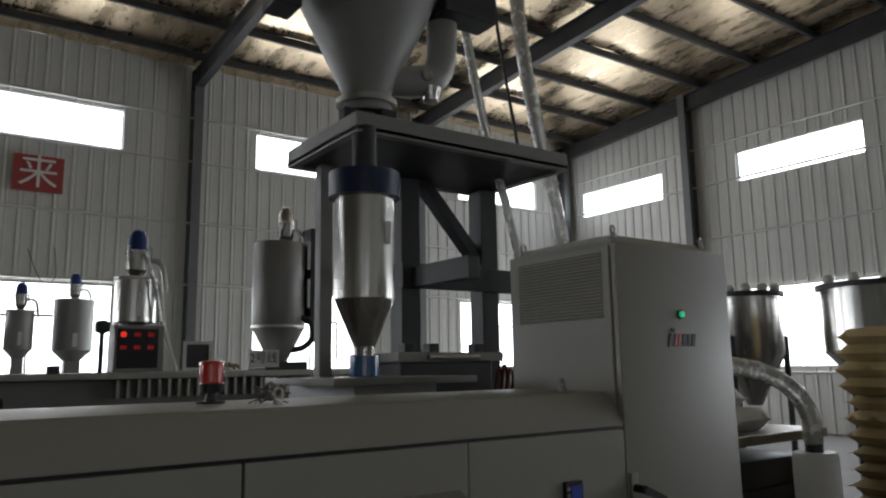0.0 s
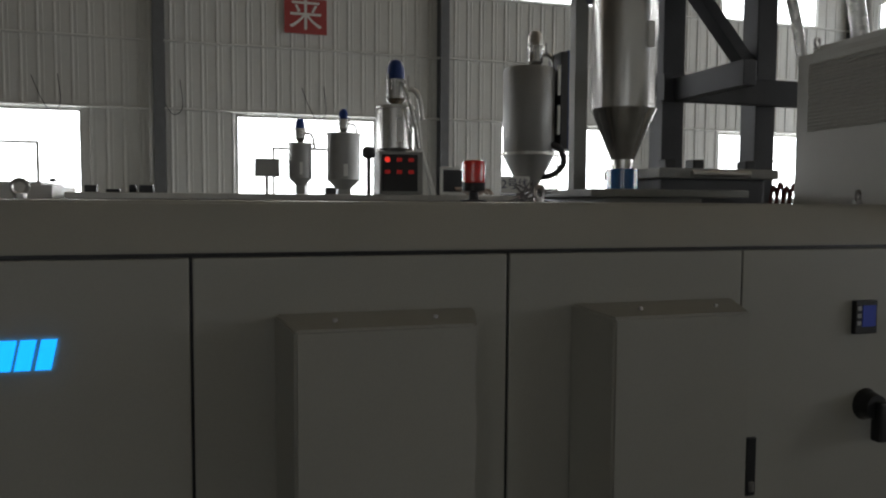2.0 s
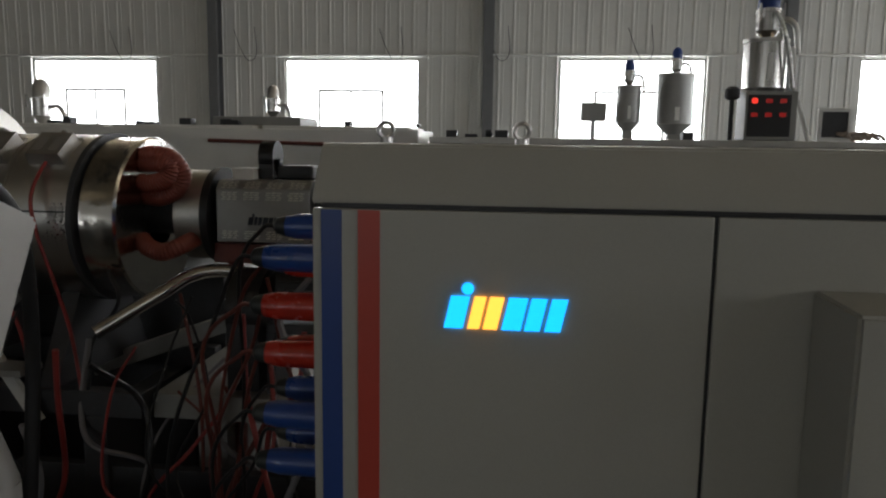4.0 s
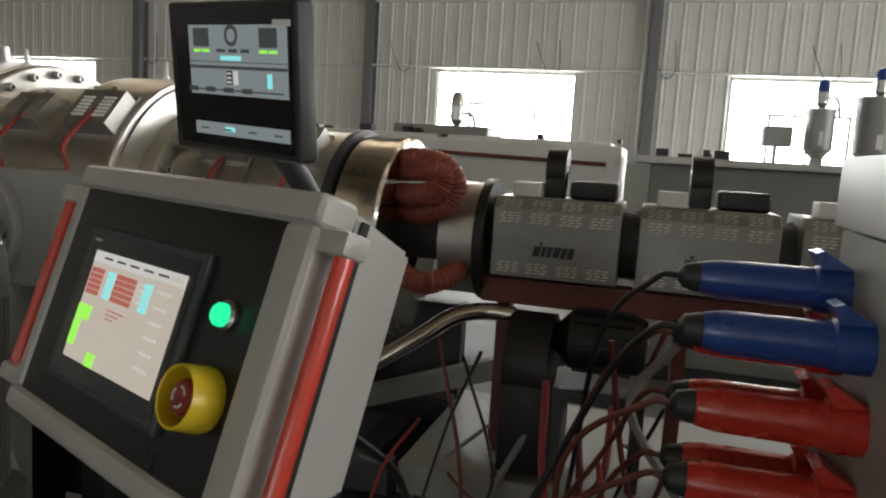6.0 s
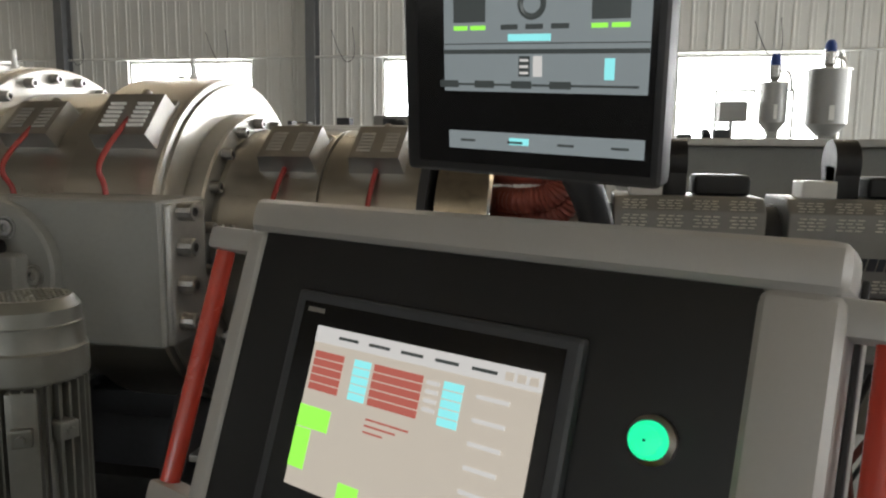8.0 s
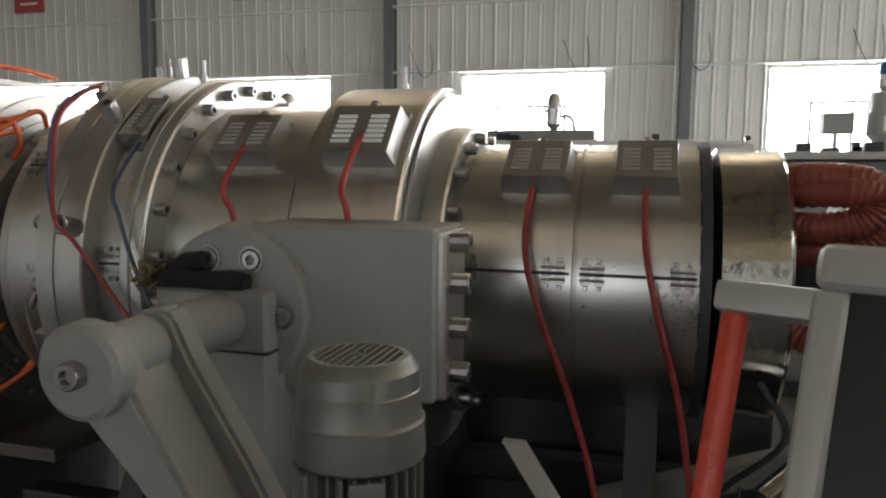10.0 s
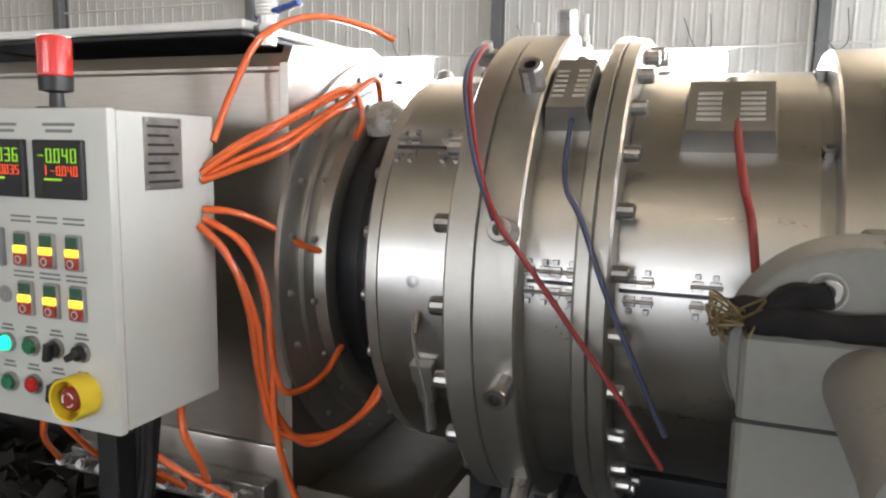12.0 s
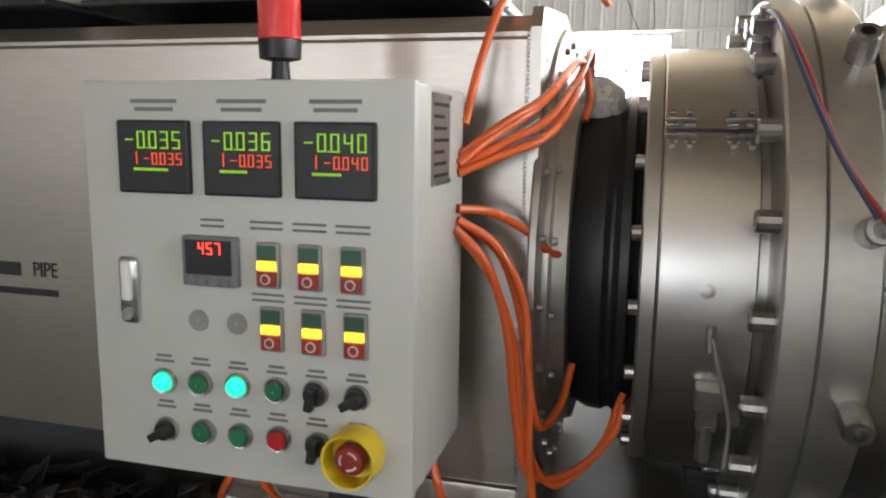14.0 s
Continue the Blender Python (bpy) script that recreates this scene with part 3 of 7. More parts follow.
plat = thing("hopper_platform", (3.1, 2.5, 0), "dark steel platform frame carrying the upper hopper", "platform")
bm = B()
box(bm, 2.575, 3.74, 2.16, 2.84, 2.5, 2.515)
part("deck", bm, M_DARKSTEEL, plat)
for a in ((2.575, 3.74, 2.16, 2.2, 2.49, 2.575), (2.575, 3.74, 2.80, 2.84, 2.49, 2.575), (2.575, 2.615, 2.2, 2.80, 2.49, 2.575), (3.70, 3.74, 2.2, 2.80, 2.49, 2.575)):
    bm = B()
    box(bm, *a, 0.004)
    part("edge_beam", bm, M_GREYPAINT, plat)
bm = B()
box(bm, 2.684, 2.746, 2.70, 2.76, 0, 2.5, 0.005)
part("post", bm, M_GREYPAINT, plat)
for x, y in ((3.12, 2.70), (3.62, 2.70)):
    bm = B()
    box(bm, x, x + 0.11, y, y + 0.11, 0, 2.5, 0.006)
    part("post", bm, M_DARKSTEEL, plat)
for a in ((3.1, 3.9, 2.66, 2.70, 1.94, 2.06), (3.15, 3.21, 2.2, 2.66, 1.94, 2.04)):
    bm = B()
    box(bm, *a, 0.004)
    part("tie_beam", bm, M_DARKSTEEL, plat)
bm = B()
box(bm, -0.04, 0.04, -0.03, 0.03, 0, 0.78, 0.004, m=shift((3.17, 2.76, 2.62)) @ frame_to((0.50, 0.0, -0.55)))
part("brace", bm, M_DARKSTEEL, plat)

uh = thing("mixing_hopper", (2.75, 2.45, 2.6), "large white conical hopper above the steel platform", "hopper")
CX, CY = 2.765, 2.42
bm = B()
lathe(bm, [(2.66, 0.105), (2.665, 0.112), (2.735, 0.110), (2.76, 0.108), (3.45, 0.43), (4.1, 0.43)], (CX, CY, 0), "z", 56)
part("cone", bm, mat("hopper_white", (0.30, 0.30, 0.29), 0.45, var=0.08, scale=4), uh, smooth=30)
bm = B()
lathe(bm, [(2.70, 0.105), (2.70, 0.135), (2.725, 0.135), (2.725, 0.105)], (CX, CY, 0), "z", 40)
part("flange", bm, M_CAST, uh, smooth=40)
bm = B()
lathe(bm, [(2.6, 0.08), (2.66, 0.08), (2.66, 0.10), (2.70, 0.10)], (CX, CY, 0), "z", 40)
part("outlet", bm, M_DARKSTEEL, uh, smooth=40)
for k in range(4):
    a = math.radians(20 + 90 * k)
    c = Vector((CX + 0.11 * math.cos(a), CY + 0.11 * math.sin(a), 2.62))
    bm = B()
    box(bm, c.x - 0.04, c.x + 0.04, c.y - 0.03, c.y + 0.03, 2.6, 2.66, 0.006)
    part("foot", bm, M_DARKSTEEL, uh)
bm = B()
box(bm, 2.3, 2.42, 2.35, 2.5, 3.05, 3.2, 0.01)
part("bracket", bm, M_DARKSTEEL, uh)
bm = B()
hose(bm, [(2.84, 2.39, 2.84), (2.99, 2.36, 2.85), (3.09, 2.35, 2.90), (3.13, 2.35, 3.05), (3.13, 2.35, 3.4)], 0.072, 24, 8)
el = part("elbow_pipe", bm, mat("pipe_white", (0.36, 0.36, 0.34), 0.35, var=0.06), uh, "white bent suction pipe", smooth=60)
bm = B()
lathe(bm, [(-0.016, 0.001), (-0.016, 0.028), (0, 0.028)], (3.0, 2.29, 2.86), "y", 20)
part("valve_knob", bm, M_BOLT, el)
bm = B()
rod(bm, (3.05, 2.33, 2.76), (3.05, 2.33, 2.82), 0.035, 0.05, seg=20)
part("drain_cup", bm, M_STEELV, el, smooth=40)
bm = B()
box(bm, 3.05, 3.35, 2.2, 2.35, 3.16, 3.3, 0.01)
part("blower_housing", bm, M_DARKSTEEL, uh)


def clear_plastic(name, tint):
    m = mat(name, tint, 0.25, var=0.25, scale=12, bump=0.4, fine=40, coat=0.5)
    p = m.node_tree.nodes["Principled BSDF"]
    p.inputs["Transmission Weight"].default_value = 0.35
    return m


M_CLEAR = clear_plastic("clear_hose", (0.62, 0.62, 0.58))
for pts, r in (([(3.72, 2.5, 4.2), (3.76, 2.5, 3.4), (3.85, 2.5, 2.9), (4.02, 2.5, 2.2), (4.1, 2.5, 1.4), (4.12, 2.5, 0.9)], 0.038), ([(3.30, 2.55, 3.9), (3.39, 2.5, 3.25), (3.514, 2.5, 2.725), (3.69, 2.5, 2.15), (3.78, 2.5, 1.5), (3.8, 2.5, 0.8)], 0.022)):
    bm = B()
    hose(bm, pts, r, 16, 16, 0.0015)
    lump("suction_hose", bm, M_CLEAR, "clear ribbed plastic suction hose rising to the roof", "hose", 60, group="suction hoses")
bm = B()
hose(bm, [(3.56, 2.5, 4.0), (3.60, 2.5, 3.37), (3.716, 2.5, 2.73), (3.75, 2.5, 2.55), (3.74, 2.5, 2.5)], 0.009, 8)
lump("power_cable", bm, M_BLACK, "thin black cable hanging by the platform", "cable", 60)

vb = thing("valve_block", (3.05, 2.45, 0.9), "dark hydraulic valve block behind the cabinet", "valve block")
bm = B()
box(bm, 2.86, 3.35, 2.3, 2.7, 0.9, 1.58, 0.012)
part("block", bm, M_DARKSTEEL, vb)
bm = B()
box(bm, 2.84, 3.40, 2.28, 2.72, 1.58, 1.62, 0.006)
part("top_plate", bm, M_GREYPAINT, vb)
for x in (2.92, 3.05, 3.3):
    bm = B()
    box(bm, x, x + 0.05, 2.36, 2.42, 1.62, 1.66, 0.006)
    part("solenoid", bm, M_BLACK, vb)
bm = B()
rod(bm, (2.98, 2.27, 1.6), (3.25, 2.27, 1.6), 0.012, seg=10)
part("manifold_pipe", bm, M_CAST, vb, smooth=40)
bm = B()
random.seed(8)
for k in range(6):
    p = Vector((3.2 + 0.03 * k, 2.1, 1.45))
    hose(bm, [p, p + Vector((0.02, 0, 0.09 + 0.02 * random.random())), p + Vector((0.07, 0.04, 0.05)), p + Vector((0.1, 0.1, -0.05))], 0.007, 6)
lump("hydraulic_hoses", bm, M_BROWNRED, "bundle of dull red hydraulic hoses", "hoses", 60)

# ---- east end: sacks, dryers and a hose drum ----
wc = thing("vacuum_drum", (5.19, 1.85, 0), "white round vacuum drum with a clear hose on top", "vacuum drum")
bm = B()
lathe(bm, [(0.25, 0.001), (0.25, 0.115), (1.05, 0.115), (1.062, 0.112), (1.075, 0.104), (1.075, 0.001)], (5.19, 1.85, 0), "z", 48)
part("drum", bm, M_WHITE, wc, smooth=40)
bm = B()
lathe(bm, [(1.075, 0.045), (1.14, 0.045), (1.14, 0.001)], (5.19, 1.85, 0), "z", 24)
part("inlet", bm, M_BLACK, wc, smooth=40)
for sx, sy in ((0.08, 0.06), (-0.08, 0.06), (0, -0.09)):
    bm = B()
    rod(bm, (5.19 + sx, 1.85 + sy, 0), (5.19 + sx, 1.85 + sy, 0.25), 0.015, seg=8)
    part("leg", bm, M_DARKSTEEL, wc)
bm = B()
hose(bm, [(5.19, 1.85, 1.12), (5.17, 1.86, 1.3), (5.05, 1.92, 1.45), (4.8, 2.0, 1.53), (4.5, 2.15, 1.54), (4.1, 2.4, 1.5)], 0.048, 20, 14, 0.002)
lump("drum_hose", bm, M_CLEAR, "thick clear ribbed hose arching from the white drum", "hose", 60)
tb = thing("low_table", (5.1, 2.9, 0), "dark low steel table loaded with white bags", "table")
bm = B()
box(bm, 4.5, 5.9, 2.3, 3.6, 1.06, 1.12, 0.01)
part("top", bm, M_CAST, tb)
for x, y in ((4.55, 2.35), (5.8, 2.35), (4.55, 3.5), (5.8, 3.5)):
    bm = B()
    box(bm, x, x + 0.06, y, y + 0.06, 0, 1.06)
    part("leg", bm, M_DARKSTEEL, tb)
for z in (0.4, 0.75):
    bm = B()
    box(bm, 4.5, 5.9, 2.3, 2.34, z, z + 0.05)
    part("rail", bm, M_DARKSTEEL, tb)
tb.matrix_basis = shift((0.3, 0, 0)) @ tb.matrix_basis


def sack(cx, cy, z, lx, ly, h, turn, material, seed):
    bm = B()
    bmesh.ops.create_grid(bm, x_segments=10, y_segments=7, size=0.5)
    top = bm.verts[:]
    r = bmesh.ops.duplicate(bm, geom=bm.verts[:] + bm.edges[:] + bm.faces[:])
    low = [g for g in r["geom"] if isinstance(g, bmesh.types.BMVert)]
    for vs, s in ((top, 1), (low, -1)):
        for v in vs:
            u, w = v.co.x * 2, v.co.y * 2
            e = max(0.0, (1 - abs(u) ** 6)) ** 0.3 * max(0.0, (1 - abs(w) ** 6)) ** 0.3
            n = noise.noise(Vector((u * 1.6 + seed * 3.1, w * 1.6, s * 2.0)))
            v.co = Vector((v.co.x * lx * (1 + 0.04 * n), v.co.y * ly * (1 + 0.05 * n), s * h / 2 * e * (1 + 0.25 * n)))
    bmesh.ops.remove_doubles(bm, verts=bm.verts[:], dist=0.002)
    bmesh.ops.recalc_face_normals(bm, faces=bm.faces[:])
    moved(bm, shift((cx, cy, z + h / 2)) @ pose(0, 0, 0, 0, 0, turn))
    return bm


# dark filler in place of the clutter below the table, covers bright floor
bm = B()
box(bm, 4.92, 6.08, 2.40, 3.45, 0.0, 0.95, 0.02)
lump("table_filler", bm, M_DARKSTEEL, "dark block added under the steel table to hide the bright floor", "crate", 30)
random.seed(3)
for k, (x, y, z) in enumerate(((5.00, 2.55, 1.12), (5.50, 2.62, 1.12), (5.15, 3.1, 1.12), (5.0, 2.75, 1.245), (5.40, 2.72, 1.245), (5.05, 2.78, 1.37))):
    lump("plastic_bag", sack(x, y, z, 0.6, 0.42, 0.15, random.uniform(-25, 25), M_SACKW, k), M_SACKW, "crumpled white plastic resin bag on the table", "bag", 60, group="white bags on the table")
pal = thing("pallet", (6.9, 1.7, 0), "dark wooden pallet under the stacked sacks", "pallet")
for k in range(6):
    bm = B()
    box(bm, 6.30 + 0.22 * k, 6.44 + 0.22 * k, 1.1, 2.3, 0.11, 0.135)
    part("plank", bm, M_DARKSTEEL, pal)
for y in (1.15, 1.7, 2.25):
    bm = B()
    box(bm, 6.3, 7.54, y - 0.05, y + 0.05, 0, 0.11)
    part("bearer", bm, M_DARKSTEEL, pal)
k = 0
for lay in range(15):
    for i in range(2):
        for j in range(2):
            lump("resin_sack", sack(6.60 + 0.62 * i + random.uniform(-0.03, 0.03), 1.42 + 0.55 * j + random.uniform(-0.03, 0.03), 0.135 + 0.108 * lay, 0.66, 0.56, 0.128, random.uniform(-4, 4), M_SACK, k), M_SACK, "plump tan woven resin sack in a tall stack", "sack", 60, group="stacked resin sacks")
            k += 1


def silo(x, y, r, z0, z1, label):
    t = thing("storage_silo", (x, y, 0), label, "silo", group="steel silos by the end wall")
    bm = B()
    lathe(bm, [(z0 - 0.6, 0.08), (z0, r), (z1, r), (z1, r * 0.96), (z1 - 0.1, r * 0.96)], (x, y, 0), "z", 40)
    part("shell", bm, M_STEELV, t, smooth=30)
    bm = B()
    lathe(bm, [(z1 - 0.02, r), (z1 - 0.02, r + 0.03), (z1 + 0.04, r + 0.03), (z1 + 0.04, r)], (x, y, 0), "z", 40)
    part("rim", bm, M_DARKSTEEL, t)
    for k in range(3):
        a = radians(60 + 120 * k)
        bm = B()
        rod(bm, (x + r * math.cos(a), y + r * math.sin(a), 0), (x + r * math.cos(a), y + r * math.sin(a), z0 + 0.2), 0.035, seg=8)
        part("leg", bm, M_DARKSTEEL, t)
    # white domes stand for window light that shows over the rim
    for k in range(5):
        a = radians(150 + 30 * k)
        bm = B()
        bmesh.ops.create_uvsphere(bm, u_segments=14, v_segments=8, radius=0.06, matrix=shift((x + (r - 0.02) * math.cos(a), y + (r - 0.02) * math.sin(a), z1 + 0.07)))
        part("light_dome", bm, M_WHITE, t, smooth=60)
    return t


silo(9.3, 4.75, 0.38, 1.65, 2.33, "round stainless storage silo on legs")
silo(9.6, 3.35, 0.62, 1.65, 2.33, "wide stainless storage silo on legs")

# ---- the pipe die ----
AY, AZ = 2.38, 1.22


def socket_bolt(bm, p, d, r=0.012, h=0.022):
    """A cap screw with a hexagon socket, its head pointing along d from p."""
    d = Vector(d).normalized()
    m = shift(Vector(p)) @ frame_to(d)
    b = bmesh.new()
    lathe(b, [(0, r), (h * 0.9, r), (h, r * 0.9), (h, r * 0.52), (h * 0.45, r * 0.5), (h * 0.45, 0.0005)], (0, 0, 0), "z", 12)
    for f in b.faces:
        f.smooth = False
    moved(b, m)
    me = bpy.data.meshes.new("tmp")
    b.to_mesh(me)
    b.free()
    bm.from_mesh(me)
    bpy.data.meshes.remove(me)


def ring_bolts(parent, x, rad, count, side, a0=0.0, r=0.012, h=0.022):
    for k in range(count):
        a = radians(a0 + 360.0 * k / count)
        bm = B()
        socket_bolt(bm, (x, AY + rad * math.cos(a), AZ + rad * math.sin(a)), (side, 0, 0), r, h)
        part("bolt", bm, M_BOLT, parent)


def ring(name, prof, material, parent, label="", seg=72):
    bm = B()
    lathe(bm, prof, (0, AY, AZ), "x", seg)
    return part(name, bm, material, parent, label, smooth=25)


die = thing("pipe_die", (-1.2, AY, 0), "large stainless pipe extrusion die with bolted flanges and heater bands", "extrusion die")
band0 = ring("nozzle_band", [(-1.932, 0.27), (-1.932, 0.366), (-1.929, 0.369), (-1.805, 0.369), (-1.802, 0.363), (-1.802, 0.34), (-1.787, 0.34), (-1.787, 0.3)], M_STEEL, die, "brushed steel heater band on the nozzle")
nr = ring("nozzle_ring", [(-1.956, 0.25), (-1.956, 0.362), (-1.953, 0.365), (-1.934, 0.365), (-1.932, 0.36), (-1.932, 0.3)], M_CAST, die, "bolted nozzle ring")
fa = ring("flange", [(-1.787, 0.3), (-1.787, 0.438), (-1.783, 0.442), (-1.742, 0.442), (-1.740, 0.436), (-1.737, 0.442), (-1.678, 0.442), (-1.674, 0.438), (-1.674, 0.38)], M_CAST, die, "pale plated double flange")
band1 = ring("heater_band", [(-1.674, 0.38), (-1.674, 0.396), (-1.594, 0.396), (-1.594, 0.38)], M_STEEL, die)
fb = ring("flange", [(-1.596, 0.38), (-1.596, 0.430), (-1.592, 0.434), (-1.575, 0.434), (-1.573, 0.428), (-1.570, 0.432), (-1.550, 0.430), (-1.546, 0.425), (-1.546, 0.36)], M_CAST, die, "bolted plated flange ring")
band2 = ring("heater_band", [(-1.546, 0.36), (-1.545, 0.366), (-1.283, 0.366), (-1.283, 0.35)], M_STEEL, die)
gap = ring("spacer", [(-1.285, 0.33), (-1.285, 0.352), (-1.262, 0.352), (-1.262, 0.33)], M_CAST, die)
band3 = ring("heater_band", [(-1.262, 0.35), (-1.262, 0.398), (-1.258, 0.402), (-1.055, 0.402), (-1.05, 0.398), (-1.048, 0.39), (-1.046, 0.31)], M_STEEL, die, "wide brushed steel heater band")
face = ring("cover_plate", [(-1.046, 0.386), (-1.040, 0.384), (-1.038, 0.36), (-1.036, 0.22)], M_CAST, die)
fc = ring("flange", [(-1.04, 0.22), (-1.04, 0.312), (-1.036, 0.316), (-0.995, 0.316), (-0.99, 0.312), (-0.99, 0.26)], M_CAST, die, "plated flange ring")
band4 = ring("heater_band", [(-0.972, 0.26), (-0.972, 0.277), (-0.752, 0.277), (-0.752, 0.262)], M_STEEL, die)
sp2 = ring("spacer", [(-0.99, 0.24), (-0.99, 0.268), (-0.535, 0.268), (-0.535, 0.24)], M_CAST, die)
band5 = ring("heater_band", [(-0.742, 0.262), (-0.742, 0.277), (-0.532, 0.277), (-0.532, 0.262)], M_STEEL, die)
fd = ring("end_flange", [(-0.53, 0.24), (-0.53, 0.284), (-0.512, 0.284), (-0.512, 0.23)], M_DARKSTEEL, die, "dark bolted end flange")
cap = ring("end_cap", [(-0.512, 0.23), (-0.50, 0.262), (-0.495, 0.27), (-0.44, 0.268), (-0.385, 0.272), (-0.378, 0.265), (-0.376, 0.10)], mat("crumpled_foil_steel", (0.6, 0.58, 0.54), 0.16, metal=1.0, var=0.1, scale=10, bump=0.9, fine=25), die, "shiny crumpled steel end cap")
ring_bolts(nr, -1.956, 0.340, 20, -1, 4, 0.0115, 0.014)
ring_bolts(fa, -1.787, 0.408, 20, -1, 2, 0.0155, 0.03)
ring_bolts(fb, -1.546, 0.403, 28, 1, 5, 0.0125, 0.024)
ring_bolts(fc, -0.99, 0.292, 20, 1, 6, 0.0125, 0.024)
ring_bolts(fd, -0.53, 0.268, 24, -1, 3, 0.009, 0.01)
for x, ang in ((-1.272, 100), (-1.272, 140), (-1.272, 172), (-1.272, 210)):
    a = radians(ang)
    bm = B()
    socket_bolt(bm, (x, AY + 0.35 * math.cos(a), AZ + 0.35 * math.sin(a)), (0, math.cos(a), math.sin(a)), 0.011, 0.02)
    part("bolt", bm, M_BOLT, gap)
# radial adjusting screws on the double flange
for ang in (166, 195.6, 133, 228, 260, 100):
    a = radians(ang)
    d = Vector((0, math.cos(a), math.sin(a)))
    bm = B()
    socket_bolt(bm, Vector((-1.693, AY, AZ)) + d * 0.44, d, 0.019, 0.045)
    part("adjusting_screw", bm, M_BOLT, fa, "large socket screw")


def on_die(x, rad, ang):
    a = radians(ang)
    return shift((x, AY + rad * math.cos(a), AZ + rad * math.sin(a))) @ Matrix.Rotation(a - math.pi / 2, 4, "X")


def latch(parent, x, rad, ang):
    """A pair of little hinged clamps across the band's joint."""
    for s in (-1, 1):
        bm = B()
        m = on_die(x, rad, ang + s * 2.2)
        for dx in (-0.012, 0.012):
            box(bm, dx - 0.008, dx + 0.008, -0.008, 0.008, 0, 0.005, 0.001, 1, m)
            box(bm, dx - 0.004, dx + 0.004, -0.014 * s - 0.004, -0.014 * s + 0.004, 0, 0.010, 0.001, 1, m)
        rod(bm, m @ Vector((-0.022, 0, 0.007)), m @ Vector((0.022, 0, 0.007)), 0.0028, seg=8)
        part("latch", bm, M_BOLT, parent, "small zinc band clamp")


def band_joint(parent, x0, x1, rad, ang):
    bm = B()
    box(bm, x0, x1, -0.003, 0.003, -0.002, 0.0012, 0, m=on_die(0, rad, ang))
    part("joint", bm, M_DARKSTEEL, parent)


for parent, x0, x1, rad, ang, xs in ((band4, -0.968, -0.756, 0.277, 172, (-0.945, -0.785)), (band5, -0.738, -0.536, 0.277, 172, (-0.715, -0.56)), (band1, -1.67, -1.598, 0.396, 175, (-1.655, -1.615)), (band2, -1.54, -1.29, 0.366, 176, (-1.512, -1.42)), (band0, -1.93, -1.806, 0.369, 142, (-1.91, -1.828))):
    band_joint(parent, x0, x1, rad, ang)
    for x in xs:
        latch(parent, x, rad, ang)


def terminal_box(parent, x, w, rad, ang, length, bright=0.0, fold=False):
    """A louvred cover over the band's wiring, with its plug below."""
    m = on_die(x, rad - 0.01, ang)
    bm = B()
    prism(bm, [(-w / 2, 0), (w / 2, 0), (w / 2 - 0.008, 0.048), (-w / 2 + 0.008, 0.048)], -length / 2, length / 2, "y", m)
    tb = part("terminal_cover", bm, M_COVER, parent, "louvred sheet-steel terminal cover")
    for sx in (-0.22, 0.22):
        for k in range(6):
            y = -length * 0.28 + length * 0.105 * k
            bm = B()
            # bright: steel slats coloured white, as though they catch the light
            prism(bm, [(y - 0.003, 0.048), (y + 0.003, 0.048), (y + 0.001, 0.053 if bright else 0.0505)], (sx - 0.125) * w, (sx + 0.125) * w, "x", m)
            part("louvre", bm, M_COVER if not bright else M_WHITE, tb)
    # lip and plug at the lower end
    bm = B()
    s = -1 if math.cos(radians(ang)) > 0 else 1
    box(bm, -w * 0.5, w * 0.5, s * length / 2 - 0.004, s * length / 2 + 0.02, 0.0, 0.012, 0.002, 1, m)
    part("lip", bm, M_CAST, tb)
    bm = B()
    rod(bm, m @ Vector((0, s * (length / 2 - 0.01), 0.024)), m @ Vector((0, s * (length / 2 + 0.03), 0.024)), 0.013, 0.011, seg=12)
    part("plug", bm, M_BOLT, tb)
    return m @ Vector((0, s * (length / 2 + 0.03), 0.024))


M_LEAD = mat("red_lead", (0.30, 0.04, 0.035), 0.45, var=0.25)
M_LEADB = mat("blue_lead", (0.06, 0.07, 0.13), 0.5, var=0.3)
ends = []
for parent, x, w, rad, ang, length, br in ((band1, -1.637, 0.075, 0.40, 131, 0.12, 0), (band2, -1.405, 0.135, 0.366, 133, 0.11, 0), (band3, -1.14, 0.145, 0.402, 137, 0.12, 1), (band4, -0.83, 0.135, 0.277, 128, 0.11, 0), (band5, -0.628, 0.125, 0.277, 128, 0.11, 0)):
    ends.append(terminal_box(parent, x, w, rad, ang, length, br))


def lead(p, via, r, m, label, group="heater leads"):
    bm = B()
    hose(bm, [p] + via, r, 7, 7)
    lump("heater_lead", bm, m, label, "cable", 60, group=group)


lead(ends[1], [(-1.385, 1.99, 1.42), (-1.37, 1.99, 1.36), (-1.36, 1.99, 1.29)], 0.0060, M_LEAD, "braided red heater lead hanging on the die")
lead(ends[2], [(-1.13, 1.955, 1.43), (-1.12, 1.945, 1.37), (-1.11, 1.95, 1.28)], 0.0060, M_LEAD, "braided red heater lead hanging on the die")
lead(ends[3], [(-0.835, 2.09, 1.33), (-0.805, 2.06, 1.2), (-0.75, 2.07, 1.05), (-0.70, 2.1, 0.86), (-0.66, 2.1, 0.6)], 0.0060, M_LEAD, "braided red heater lead hanging on the die")
lead(ends[4], [(-0.625, 2.09, 1.33), (-0.60, 2.06, 1.2), (-0.56, 2.07, 1.05), (-0.53, 2.1, 0.86), (-0.5, 2.1, 0.6)], 0.0060, M_LEAD, "braided red heater lead hanging on the die")
